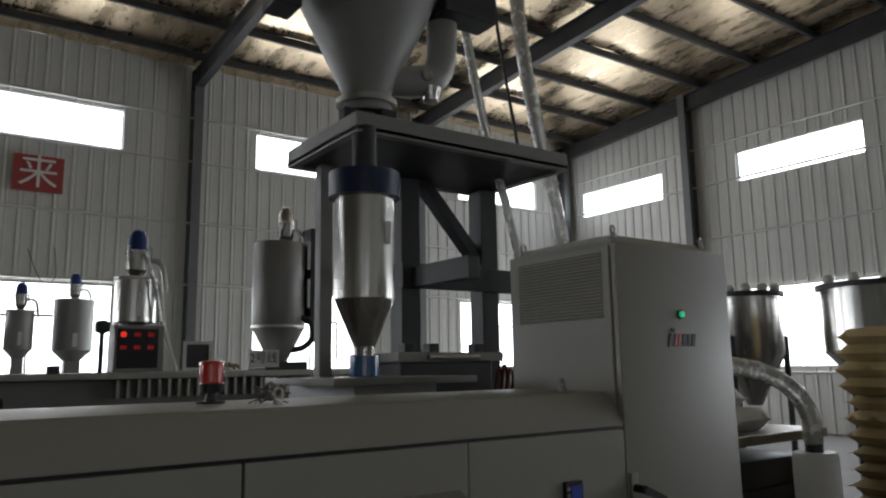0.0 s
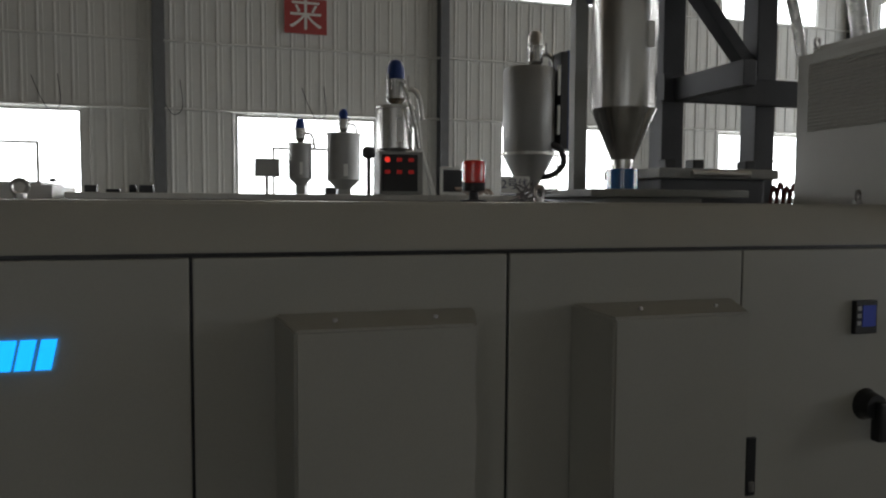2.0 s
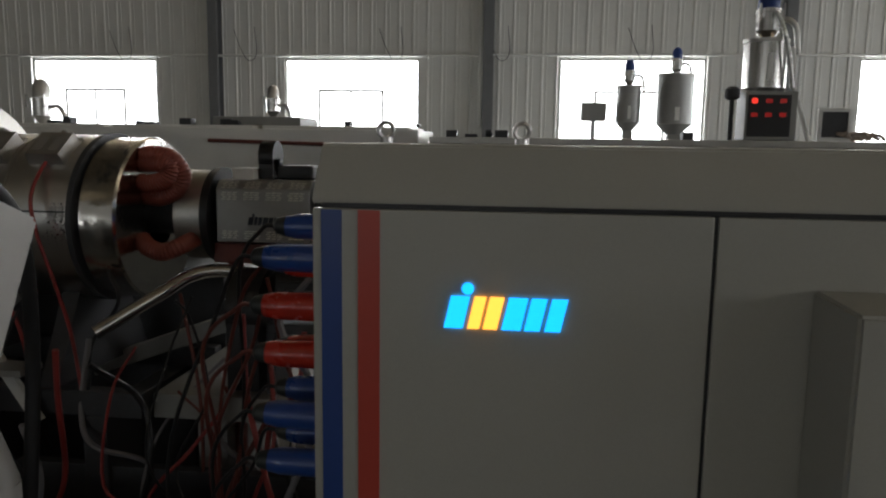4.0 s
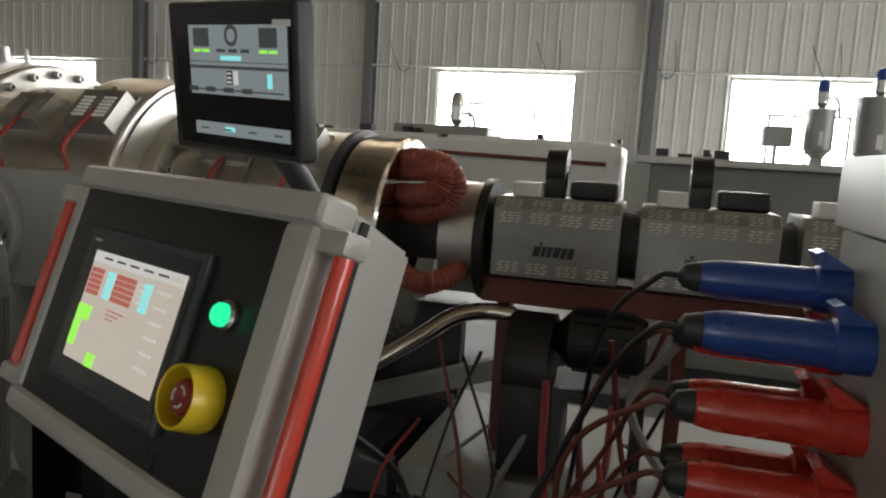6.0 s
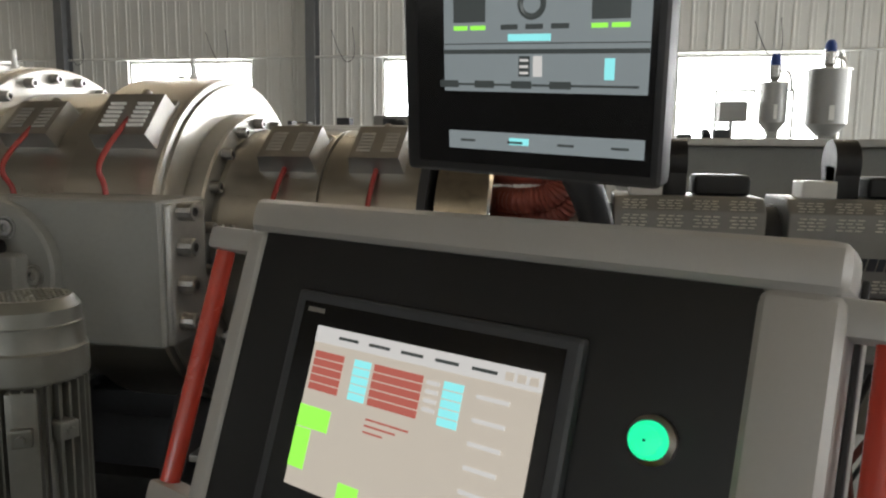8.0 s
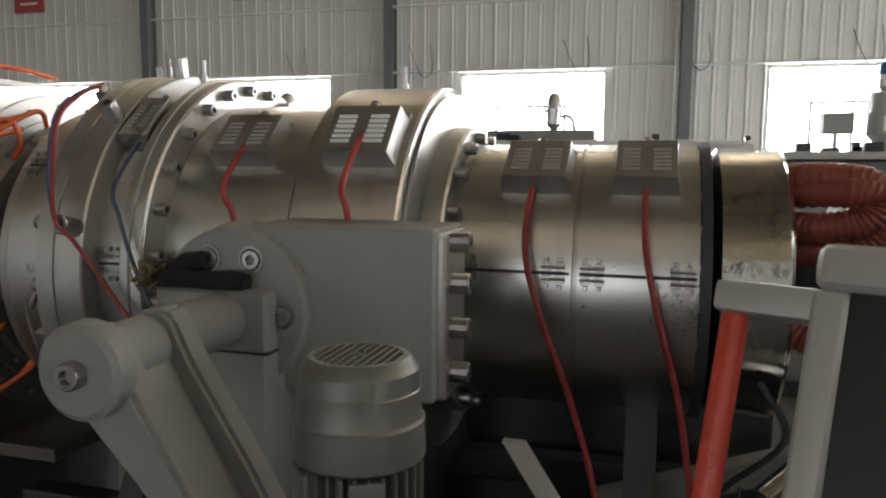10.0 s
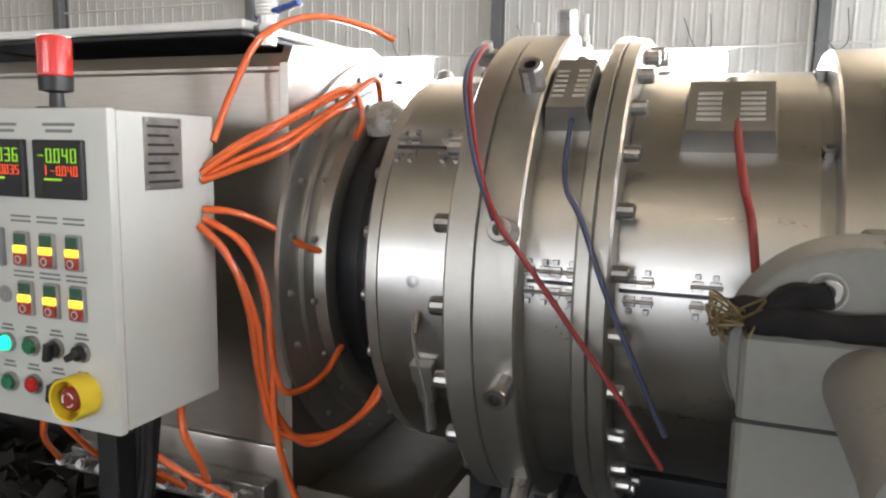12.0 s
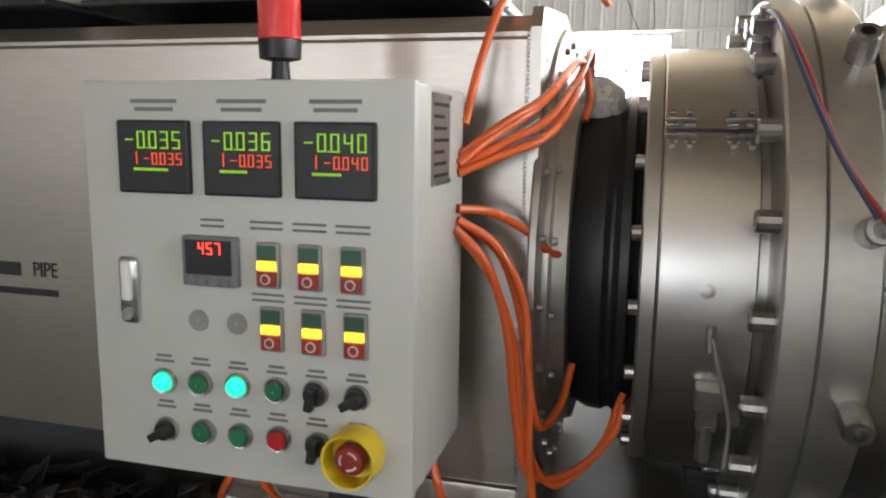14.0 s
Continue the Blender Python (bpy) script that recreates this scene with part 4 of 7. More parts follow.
lead(ends[0], [(-1.62, 1.985, 1.42), (-1.585, 1.945, 1.35), (-1.545, 1.935, 1.25), (-1.50, 1.94, 1.15), (-1.46, 1.95, 1.06)], 0.0042, M_LEADB, "blue-grey heater lead slung across the die")
lead(Vector((-1.80, 2.18, 1.625)), [(-1.79, 2.10, 1.60), (-1.775, 2.01, 1.54), (-1.735, 1.945, 1.42), (-1.69, 1.90, 1.345), (-1.66, 1.915, 1.30), (-1.58, 1.925, 1.19), (-1.52, 1.93, 1.11), (-1.46, 1.93, 1.02)], 0.0042, M_LEAD, "thin red and blue lead tied to a flange screw")
lead(Vector((-1.80, 2.18, 1.62)), [(-1.795, 2.10, 1.605), (-1.783, 2.01, 1.545), (-1.742, 1.943, 1.43), (-1.70, 1.905, 1.35)], 0.0035, M_LEADB, "thin blue lead tied to a flange screw")

# bleed valve, gauge pins and sensors
for x, ang, r0, h in ((-1.672, 92, 0.43, 0.05), (-1.16, 92, 0.40, 0.05), (-1.75, 100, 0.43, 0.035)):
    m = on_die(x, r0, ang)
    bm = B()
    rod(bm, m @ Vector((0, 0, -0.01)), m @ Vector((0, 0, h)), 0.007, seg=10)
    rod(bm, m @ Vector((0, 0, 0)), m @ Vector((0, 0, 0.012)), 0.011, seg=6)
    part("thermocouple", bm, M_WHITE, die, "short pale thermocouple pin")
m = on_die(-1.80, 0.36, 118)
bm = B()
rod(bm, m @ Vector((0, 0, -0.01)), m @ Vector((0, 0, 0.10)), 0.010, seg=10)
rod(bm, m @ Vector((0, 0, 0.03)), m @ Vector((0, 0, 0.05)), 0.017, seg=6)
box(bm, -0.016, 0.016, -0.012, 0.012, 0.06, 0.085, 0.003, 2, m)
part("pressure_sensor", bm, M_BOLT, die, "steel pressure sensor fitting")
m = on_die(-1.866, 0.369, 178)
bm = B()
lathe(bm, [(-0.003, 0.004), (0.0015, 0.011), (0.002, 0.005)], (0, 0, 0), "z", 16)
moved(bm, m)
part("port", bm, M_BOLT, band0)
m = on_die(-1.857, 0.369, 186)
bm = B()
rod(bm, m @ Vector((0, 0, 0)), m @ Vector((0, -0.03, 0.02)), 0.007, seg=8)
part("nipple", bm, M_BOLT, band0)
bm = B()
hose(bm, [(-1.857, 1.985, 1.175), (-1.845, 1.98, 1.12), (-1.83, 1.985, 1.06), (-1.83, 2.0, 0.99)], 0.003, 6)
lump("sensor_wire", bm, M_GREYHOSE, "thin grey sensor wire under the nozzle", "cable", 60)
m = on_die(-1.852, 0.369, 202)
bm = B()
box(bm, -0.02, 0.02, -0.02, 0.02, 0, 0.02, 0.003, 2, m)
box(bm, -0.014, 0.014, -0.06, -0.018, 0.0, 0.018, 0.003, 2, m)
rod(bm, m @ Vector((0, -0.05, 0.009)), m @ Vector((0, -0.115, 0.014)), 0.011, seg=10)
part("sensor_plug", bm, M_CAST, die, "plated square sensor plug")

# ---- side feed block, arm and motor ----
sf = thing("side_feed_block", (-1.1, 1.95, 0.5), "large grey cast side-feed block bolted to the die", "feed block")
bm = B()
box(bm, -1.245, -0.925, 1.822, 1.985, 1.086, 1.357, 0.012, 3)
part("block", bm, M_GREYPAINT, sf, smooth=30)
bm = B()
box(bm, -0.945, -0.912, 1.835, 1.955, 1.09, 1.35, 0.006)
part("end_plate", bm, M_CAST, sf)
for z in (1.335, 1.27, 1.20, 1.13):
    bm = B()
    socket_bolt(bm, (-0.912, 1.868, z), (1, 0, 0), 0.017, 0.03)
    part("bolt", bm, M_BOLT, sf)
bm = B()
lathe(bm, [(0.0, 0.001), (0.0, 0.125), (0.004, 0.131), (0.05, 0.135), (0.06, 0.14)], (-1.259, 1.80, 1.221), "y", 48)
fl = part("round_flange", bm, M_GREYPAINT, sf, "round grey flange", smooth=30)
for a in (65, 115, -4, 176, 236, 296):
    bm = B()
    c = Vector((-1.259 + 0.0904 * math.cos(radians(a)), 1.80, 1.221 + 0.0904 * math.sin(radians(a))))
    lathe(bm, [(-0.004, 0.019), (-0.004, 0.021), (0.002, 0.021)], c, "y", 20)
    socket_bolt(bm, c + Vector((0, 0.006, 0)), (0, -1, 0), 0.016, 0.012)
    part("bolt", bm, M_BOLT, fl)
gb = thing("gearbox", (-1.3, 1.66, 0), "grey cast gearbox on a stand beside the die", "gearbox")
bm = B()
box(bm, -1.378, -1.178, 1.765, 1.90, 0.5, 1.258, 0.014, 3)
part("housing", bm, M_GREYPAINT, gb, smooth=30)
bm = B()
box(bm, -1.381, -1.175, 1.762, 1.90, 1.160, 1.164, 0.001)
part("joint", bm, M_DARKSTEEL, gb)
bm = B()
box(bm, -1.52, -0.80, 1.40, 1.82, 0.0, 0.5, 0.01)
part("stand", bm, M_GREYPAINT, gb)
bm = B()
ARM = [(-1.304, 1.205), (-1.294, 1.24), (-1.265, 1.260), (-1.236, 1.261), (-1.220, 1.248), (-1.195, 1.195), (-1.11, 1.06), (-0.94, 0.75), (-0.94, 0.5), (-1.02, 0.5), (-1.02, 0.80), (-1.185, 1.067), (-1.27, 1.156)]
prism(bm, ARM, 1.475, 1.52, "y")
bmesh.ops.bevel(bm, geom=bm.edges[:], offset=0.007, segments=2, affect="EDGES")
part("lever_arm", bm, M_GREYPAINT, gb, "slanted cast lever arm", smooth=35)
bm = B()
prism(bm, [(x + 0.008, z + 0.003) for x, z in ARM], 1.585, 1.63, "y")
bmesh.ops.bevel(bm, geom=bm.edges[:], offset=0.007, segments=2, affect="EDGES")
part("lever_arm", bm, M_GREYPAINT, gb, "slanted cast lever arm", smooth=35)
bm = B()
rod(bm, (-1.256, 1.5, 1.212), (-1.256, 1.77, 1.212), 0.042, seg=32)
prism(bm, [(-1.28, 1.18), (-1.225, 1.21), (-1.06, 0.93), (-1.09, 0.88), (-1.19, 1.04)], 1.515, 1.59, "y")
part("arm_web", bm, M_GREYPAINT, gb, smooth=35)
bm = B()
lathe(bm, [(0, 0.001), (0, 0.050), (0.006, 0.058), (0.03, 0.060)], (-1.246, 1.452, 1.212), "y", 40)
part("pivot_cap", bm, M_GREYPAINT, gb, "round grey pivot cap", smooth=35)
bm = B()
socket_bolt(bm, (-1.246, 1.452, 1.212), (0, -1, 0), 0.017, 0.016)
part("pivot_bolt", bm, M_BOLT, gb)

mo = thing("gear_motor", (-0.91, 1.485, 0.5), "grey upright electric motor with cooling fins and a fan cowl", "electric motor")
MX, MY = -0.911, 1.487
M_MOTOR = mat("motor_grey", (0.20, 0.20, 0.18), 0.36, metal=0.45, var=0.12, scale=8, bump=0.1, spots=0.3, spot_col=(0.2, 0.18, 0.15))
bm = B()
lathe(bm, [(1.146, 0.060), (1.146, 0.0700), (1.149, 0.0715), (1.186, 0.0705), (1.189, 0.0680), (1.192, 0.0672), (1.219, 0.0665), (1.221, 0.0650), (1.240, 0.0635), (1.251, 0.0560), (1.2535, 0.0535), (1.2535, 0.047)], (MX, MY, 0), "z", 48)
cw = part("fan_cowl", bm, M_MOTOR, mo, "pressed steel fan cowl", smooth=18)
bm = B()
for k in range(-5, 6):
    half = math.sqrt(max(0.05 ** 2 - (k * 0.0092) ** 2, 0))
    if half > 0.004:
        box(bm, MX + k * 0.0092 - 0.0010, MX + k * 0.0092 + 0.0010, MY - half, MY + half, 1.2505, 1.2535)
        box(bm, MX - half, MX + half, MY + k * 0.0092 - 0.0010, MY + k * 0.0092 + 0.0010, 1.2503, 1.2533)
lathe(bm, [(1.250, 0.001), (1.255, 0.006), (1.250, 0.009)], (MX, MY, 0), "z", 12)
part("grille", bm, M_MOTOR, cw)
# black disc stands for the shade inside the cowl, behind the grille
bm = B()
lathe(bm, [(1.245, 0.001), (1.245, 0.05)], (MX, MY, 0), "z", 24)
part("fan_shadow_plate", bm, M_BLACK, cw)
bm = B()
lathe(bm, [(0.78, 0.001), (0.78, 0.056), (1.15, 0.056), (1.15, 0.001)], (MX, MY, 0), "z", 32)
part("stator", bm, M_MOTOR, mo, smooth=35)
for k in range(30):
    a = 2 * math.pi * k / 30
    m = shift((MX, MY, 0)) @ Matrix.Rotation(a, 4, "Z")
    bm = B()
    box(bm, 0.052, 0.069, -0.0016, 0.0016, 0.80, 1.143, 0, m=m)
    part("fin", bm, M_MOTOR, mo)
for ang in (-62, -135):
    bm = B()
    box(bm, 0.05, 0.0705, -0.019, 0.019, 0.84, 1.140, 0.004, 2, m=shift((MX, MY, 0)) @ Matrix.Rotation(radians(ang), 4, "Z"))
    part("terminal_pad", bm, M_MOTOR, mo, smooth=35)
for ang in (-62, -135, -170, -20):
    m = shift((MX, MY, 0)) @ Matrix.Rotation(radians(ang), 4, "Z")
    bm = B()
    box(bm, 0.05, 0.08, -0.013, 0.013, 1.07, 1.095, 0.003, m=m)
    rod(bm, m @ Vector((0.078, 0, 1.0825)), m @ Vector((0.086, 0, 1.0825)), 0.006, seg=6)
    part("lug", bm, M_MOTOR, mo)
bm = B()
lathe(bm, [(0.5, 0.085), (0.72, 0.085), (0.74, 0.095), (0.78, 0.095), (0.78, 0.001)], (MX, MY, 0), "z", 32)
part("flange_foot", bm, M_MOTOR, mo, smooth=35)

# dark work gloves thrown over the gearbox
M_CLOTH = mat("black_cloth", (0.012, 0.011, 0.012), 0.95, var=0.3, bump=0.6, fine=160)
for pts, r in (([(-1.385, 1.79, 1.272), (-1.355, 1.785, 1.282), (-1.325, 1.785, 1.296), (-1.295, 1.785, 1.304)], 0.016), ([(-1.375, 1.775, 1.268), (-1.32, 1.77, 1.272), (-1.27, 1.772, 1.270), (-1.215, 1.78, 1.266)], 0.015)):
    bm = B()
    hose(bm, pts, r, 12, 8)
    for v in bm.verts:
        n = noise.noise_vector(v.co * 38.0)
        v.co += n * 0.007
        v.co.z = max(v.co.z, 1.2585)
    lump("work_glove", bm, M_CLOTH, "black cloth work glove lying on the gearbox", "glove", 60, group="gloves on the gearbox")
bm = B()
random.seed(12)
for k in range(12):
    p = Vector((-1.375, 1.775, 1.268))
    q = [p] + [p + Vector((random.uniform(-0.04, 0.02), random.uniform(-0.03, 0.02), random.uniform(-0.02, 0.03))) for _ in range(3)]
    hose(bm, q, 0.0016, 5, 5)
lump("wire_ends", bm, mat("brass_wire", (0.2, 0.16, 0.08), 0.5, metal=0.6, var=0.4), "frayed brass-coloured wire ends on the gearbox", "wires", 60, kind="stuff")

# stand of the die
st = thing("die_stand", (-1.3, 2.4, 0), "dark steel trolley frame under the die", "machine stand")
for a in ((-2.0, -0.3, 2.08, 2.14, 0.62, 0.70), (-2.0, -0.3, 2.62, 2.68, 0.62, 0.70), (-1.9, -1.82, 2.08, 2.68, 0.0, 0.62), (-0.5, -0.42, 2.08, 2.68, 0.0, 0.62), (-1.2, -1.12, 2.08, 2.68, 0.0, 0.62)):
    bm = B()
    box(bm, *a, 0.005)
    part("beam", bm, M_DARKSTEEL, st)
# made-up dark plate that keeps the lit floor behind the die from showing
bm = B()
box(bm, -2.0, -0.30, 2.72, 2.78, 0.05, 0.98, 0.004)
part("backing_plate", bm, M_DARKSTEEL, st, "dark plate added behind the stand to hide the bright floor")
for x in (-1.72, -1.1, -0.62):
    bm = B()
    prism(bm, [(2.1, 0.70), (2.66, 0.70), (2.52, 0.98), (2.24, 0.98)], x - 0.03, x + 0.03, "x")
    part("saddle", bm, M_DARKSTEEL, st)
bm = B()
prism(bm, [(-0.86, 0.96), (-0.82, 0.96), (-0.60, 0.62), (-0.64, 0.62)], 2.03, 2.05, "y")
part("tie_strip", bm, M_WHITE, st, "bare flat tie strip")
for a in ((-0.98, -0.86, 1.98, 2.06, 0.80, 0.815), (-0.72, -0.6, 1.95, 2.05, 0.78, 0.80)):
    bm = B()
    box(bm, *a, 0.002)
    part("bracket", bm, M_CAST, st)

# ---- vacuum calibration tank ----
tk = thing("vacuum_tank", (-4.5, 2.4, 0), "long stainless vacuum calibration tank with welded seams", "vacuum tank")
bm = B()
prism(bm, [(2.03, 0.90), (2.03, 1.575), (2.045, 1.604), (2.32, 1.632), (2.62, 1.56), (2.78, 1.45), (2.78, 0.9)], -9.0, -2.118, "x")
bmesh.ops.bevel(bm, geom=[e for e in bm.edges if abs(e.verts[0].co.x - e.verts[1].co.x) > 1], offset=0.006, segments=2, affect="EDGES")
part("body", bm, M_TANK, tk, smooth=25)
bm = B()
prism(bm, [(2.02, 0.79), (2.02, 1.585), (2.035, 1.614), (2.33, 1.645), (2.64, 1.57), (2.80, 1.45), (2.80, 0.79)], -2.118, -2.102, "x")
part("end_plate", bm, M_TANK, tk, "thick stainless end plate")
bm = B()
random.seed(6)
z = 0.92
while z < 1.58:
    box(bm, -2.124, -2.117, 2.023, 2.031, z, z + 0.0045, 0.001, 1)
    z += 0.006
part("weld_bead", bm, M_BOLT, tk, "rippled weld bead")
for x0, x1, y0 in ((-4.3, -2.9, 1.995), (-2.86, -2.2, 2.03)):
    # dark strip drawn in the gap below each lid
    bm = B()
    box(bm, x0, x1, y0, 2.45, 1.634, 1.644, 0.003)
    gk = part("lid_gap", bm, M_RUBBER, tk, "dark strip in the gap under the lid")
    bm = B()
    box(bm, x0 - 0.01, x1 + 0.01, y0 - 0.01, 2.46, 1.644, 1.66, 0.005)
    part("lid", bm, M_WHITE, tk, "pale flat inspection lid")
er = ring("end_ring", [(-2.108, 0.30), (-2.108, 0.402), (-2.105, 0.405), (-2.096, 0.405), (-2.094, 0.395), (-2.094, 0.30)], M_CAST, tk, "bolted steel sealing ring")
er2 = ring("inner_ring", [(-2.094, 0.27), (-2.094, 0.345), (-2.085, 0.345), (-2.083, 0.33), (-2.083, 0.315), (-2.062, 0.31), (-2.060, 0.30), (-2.060, 0.27)], M_CAST, tk, "stepped inner sealing ring")
ring_bolts(er, -2.094, 0.376, 24, 1, 4, 0.006, 0.008)
ring_bolts(er2, -2.083, 0.323, 18, 1, 9, 0.006, 0.008)
ring("rubber_seal", [(-2.075, 0.2), (-2.065, 0.272), (-2.035, 0.288), (-2.01, 0.290), (-2.0, 0.284), (-1.995, 0.284), (-1.985, 0.292), (-1.972, 0.292), (-1.965, 0.27), (-1.950, 0.26)], M_RUBBER, tk, "glossy black rubber seal")
m = on_die(-2.04, 0.285, 112)
bm = B()
lathe(bm, [(-0.01, 0.001), (0.0, 0.05), (0.03, 0.046), (0.05, 0.02), (0.055, 0.001)], (0, 0, 0), "z", 16)
moved(bm, m)
part("water_bag", bm, M_CLEAR, tk, "clear plastic film cap", smooth=60)
bm = B()
box(bm, -2.62, -2.118, 2.025, 2.78, 0.79, 0.90, 0.006)
part("sump", bm, M_TANK, tk, "shallow stainless sump under the tank's end", smooth=25)
bm = B()
box(bm, -2.26, -2.11, 2.06, 2.34, 0.0, 0.79, 0.006)
part("end_leg", bm, M_TANK, tk, "boxed stainless end leg")
bm = B()
box(bm, -2.10, -1.85, 2.03, 2.50, 0.800, 0.806, 0.002)
box(bm, -2.10, -1.85, 2.03, 2.036, 0.806, 0.83, 0.001)
box(bm, -1.856, -1.85, 2.036, 2.50, 0.806, 0.83, 0.001)
part("drip_tray", bm, mat("grimy_steel", (0.11, 0.10, 0.085), 0.6, metal=0.3, var=0.35, scale=14, bump=0.1), tk, "shallow stainless drip tray at the tank's mouth")
# invented block, stops light so the space below the tank stays dark
bm = B()
box(bm, -9.0, -2.30, 2.22, 2.76, 0.06, 0.90, 0.01)
part("shade_block", bm, M_DARKSTEEL, tk, "dark block added under the tank to stop light")
for x in (-4.0, -6.0, -8.5):
    bm = B()
    box(bm, x, x + 0.08, 2.05, 2.13, 0, 0.90)
    part("leg", bm, M_CAST, tk)
    bm = B()
    box(bm, x, x + 0.08, 2.62, 2.70, 0, 0.90)
    part("leg", bm, M_CAST, tk)
bm = B()
box(bm, -9.0, -2.27, 2.05, 2.10, 0.35, 0.43)
part("rail", bm, M_CAST, tk)
M_INK = mat("dark_ink", (0.02, 0.02, 0.02), 0.6)
FACE = pose(0, 0, 0, 90, 0, 0)
words("PIPE", 0.038, shift((-2.969, 2.029, 1.188)) @ FACE, M_INK, tk, "lettering", 0.0006, 0.8)
bm = B()
box(bm, -3.17, -3.022, 2.028, 2.030, 1.176, 1.200)
part("print_bar", bm, M_INK, tk)
bm = B()
box(bm, -3.17, -2.945, 2.028, 2.030, 1.142, 1.154)
part("print_bar", bm, M_INK, tk)
# water valve and white ribbed hose on the tank's corner
vv = thing("water_valve", (-2.17, 2.06, 1.62), "steel ball valve with a blue lever on the tank top", "valve")
bm = B()
rod(bm, (-2.17, 2.06, 1.618), (-2.17, 2.06, 1.67), 0.016, seg=12)
rod(bm, (-2.17, 2.06, 1.635), (-2.17, 2.06, 1.652), 0.022, seg=6)
part("valve_body", bm, M_BOLT, vv)
bm = B()
box(bm, -2.19, -2.10, 2.05, 2.07, 1.668, 1.676, 0.003, m=shift((-2.17, 0, 1.67)) @ Matrix.Rotation(radians(-14), 4, "Y") @ shift((2.17, 0, -1.67)))
part("lever", bm, M_BLUE, vv, "blue lever")
bm = B()
hose(bm, [(-2.17, 2.06, 1.668), (-2.175, 2.06, 1.75), (-2.18, 2.07, 1.9), (-2.2, 2.1, 2.3)], 0.018, 14, 24, 0.002)
lump("ribbed_hose", bm, M_WHITE, "white ribbed water hose rising from the valve", "hose", 60)

# orange air lines
random.seed(21)
lines = [
    [(-2.188, 1.90, 1.40), (-2.15, 1.93, 1.435), (-2.10, 1.98, 1.475), (-2.07, 2.10, 1.53), (-2.062, 2.2, 1.56)],
    [(-2.188, 1.91, 1.395), (-2.14, 1.94, 1.425), (-2.085, 1.99, 1.46), (-2.06, 2.12, 1.52), (-2.05, 2.24, 1.575), (-2.05, 2.27, 1.53)],
    [(-2.188, 1.90, 1.388), (-2.14, 1.93, 1.41), (-2.08, 1.97, 1.44), (-2.055, 2.08, 1.50), (-2.06, 2.2, 1.53)],
    [(-2.188, 1.91, 1.41), (-2.14, 1.94, 1.45), (-2.09, 2.0, 1.49), (-2.06, 2.15, 1.55), (-2.045, 2.18, 1.50), (-2.05, 2.16, 1.46)],
    [(-2.188, 1.90, 1.342), (-2.15, 1.94, 1.335), (-2.105, 2.0, 1.30), (-2.085, 2.05, 1.268), (-2.066, 2.09, 1.258)],
    [(-2.188, 1.90, 1.328), (-2.14, 1.93, 1.29), (-2.105, 1.95, 1.21), (-2.095, 1.95, 1.10), (-2.08, 1.97, 1.03), (-2.06, 2.05, 1.035), (-2.05, 2.11, 1.08)],
    [(-2.188, 1.89, 1.318), (-2.15, 1.91, 1.27), (-2.125, 1.93, 1.18), (-2.11, 1.94, 1.05), (-2.09, 1.96, 0.96), (-2.03, 2.04, 0.94), (-1.98, 2.10, 0.98), (-1.97, 2.12, 1.02)],
    [(-2.188, 1.905, 1.31), (-2.145, 1.92, 1.25), (-2.115, 1.94, 1.15), (-2.10, 1.95, 1.02), (-2.06, 2.0, 0.93), (-2.0, 2.08, 0.96), (-1.97, 2.14, 1.03)],
    [(-2.188, 1.92, 1.322), (-2.135, 1.95, 1.27), (-2.10, 1.955, 1.14), (-2.09, 1.95, 0.98), (-2.08, 1.97, 0.88), (-2.07, 2.0, 0.80)],
    [(-2.188, 1.93, 1.45), (-2.175, 1.97, 1.54), (-2.15, 2.02, 1.63), (-2.10, 2.10, 1.672), (-2.05, 2.2, 1.668), (-2.03, 2.28, 1.655)],
    [(-2.21, 1.86, 1.028), (-2.195, 1.85, 0.98), (-2.185, 1.87, 0.93), (-2.20, 1.91, 0.87), (-2.22, 1.935, 0.838)],
    [(-2.28, 1.86, 1.028), (-2.275, 1.85, 0.95), (-2.29, 1.87, 0.89), (-2.32, 1.935, 0.838)],
    [(-2.30, 1.86, 1.028), (-2.30, 1.85, 0.97), (-2.24, 1.87, 0.91), (-2.17, 1.935, 0.838)],
    [(-2.32, 1.85, 1.028), (-2.31, 1.84, 0.95), (-2.29, 1.87, 0.90), (-2.27, 1.935, 0.838)],
    [(-2.48, 1.85, 1.028), (-2.49, 1.84, 0.97), (-2.53, 1.87, 0.91), (-2.57, 1.935, 0.838)],
    [(-2.46, 1.85, 1.028), (-2.46, 1.84, 0.98), (-2.44, 1.87, 0.92), (-2.42, 1.935, 0.838)],
]
for pts in lines:
    bm = B()
    hose(bm, pts, 0.0062, 8, 8)
    lump("air_line", bm, M_ORANGE, "glossy orange plastic air line", "air hose", 60, group="orange air lines")
mf = thing("air_manifold", (-2.3, 1.95, 0.8), "row of small steel air fittings under the control box", "manifold")
bm = B()
box(bm, -2.60, -2.14, 1.985, 2.025, 0.80, 0.84, 0.004)
part("bar", bm, M_BOLT, mf)
for k in range(9):
    bm = B()
    x = -2.57 + 0.05 * k
    rod(bm, (x, 1.99, 0.82), (x, 1.93, 0.838), 0.008, seg=10)
    rod(bm, (x, 1.965, 0.8275), (x, 1.95, 0.832), 0.012, seg=6)
    rod(bm, (x, 1.94, 0.835), (x, 1.935, 0.8365), 0.011, seg=12)
    part("fitting", bm, M_BOLT, mf)
bm = B()
rod(bm, (-2.62, 2.0, 0.792), (-2.12, 2.0, 0.792), 0.010, seg=10)
part("feed_pipe", bm, M_BOLT, mf)

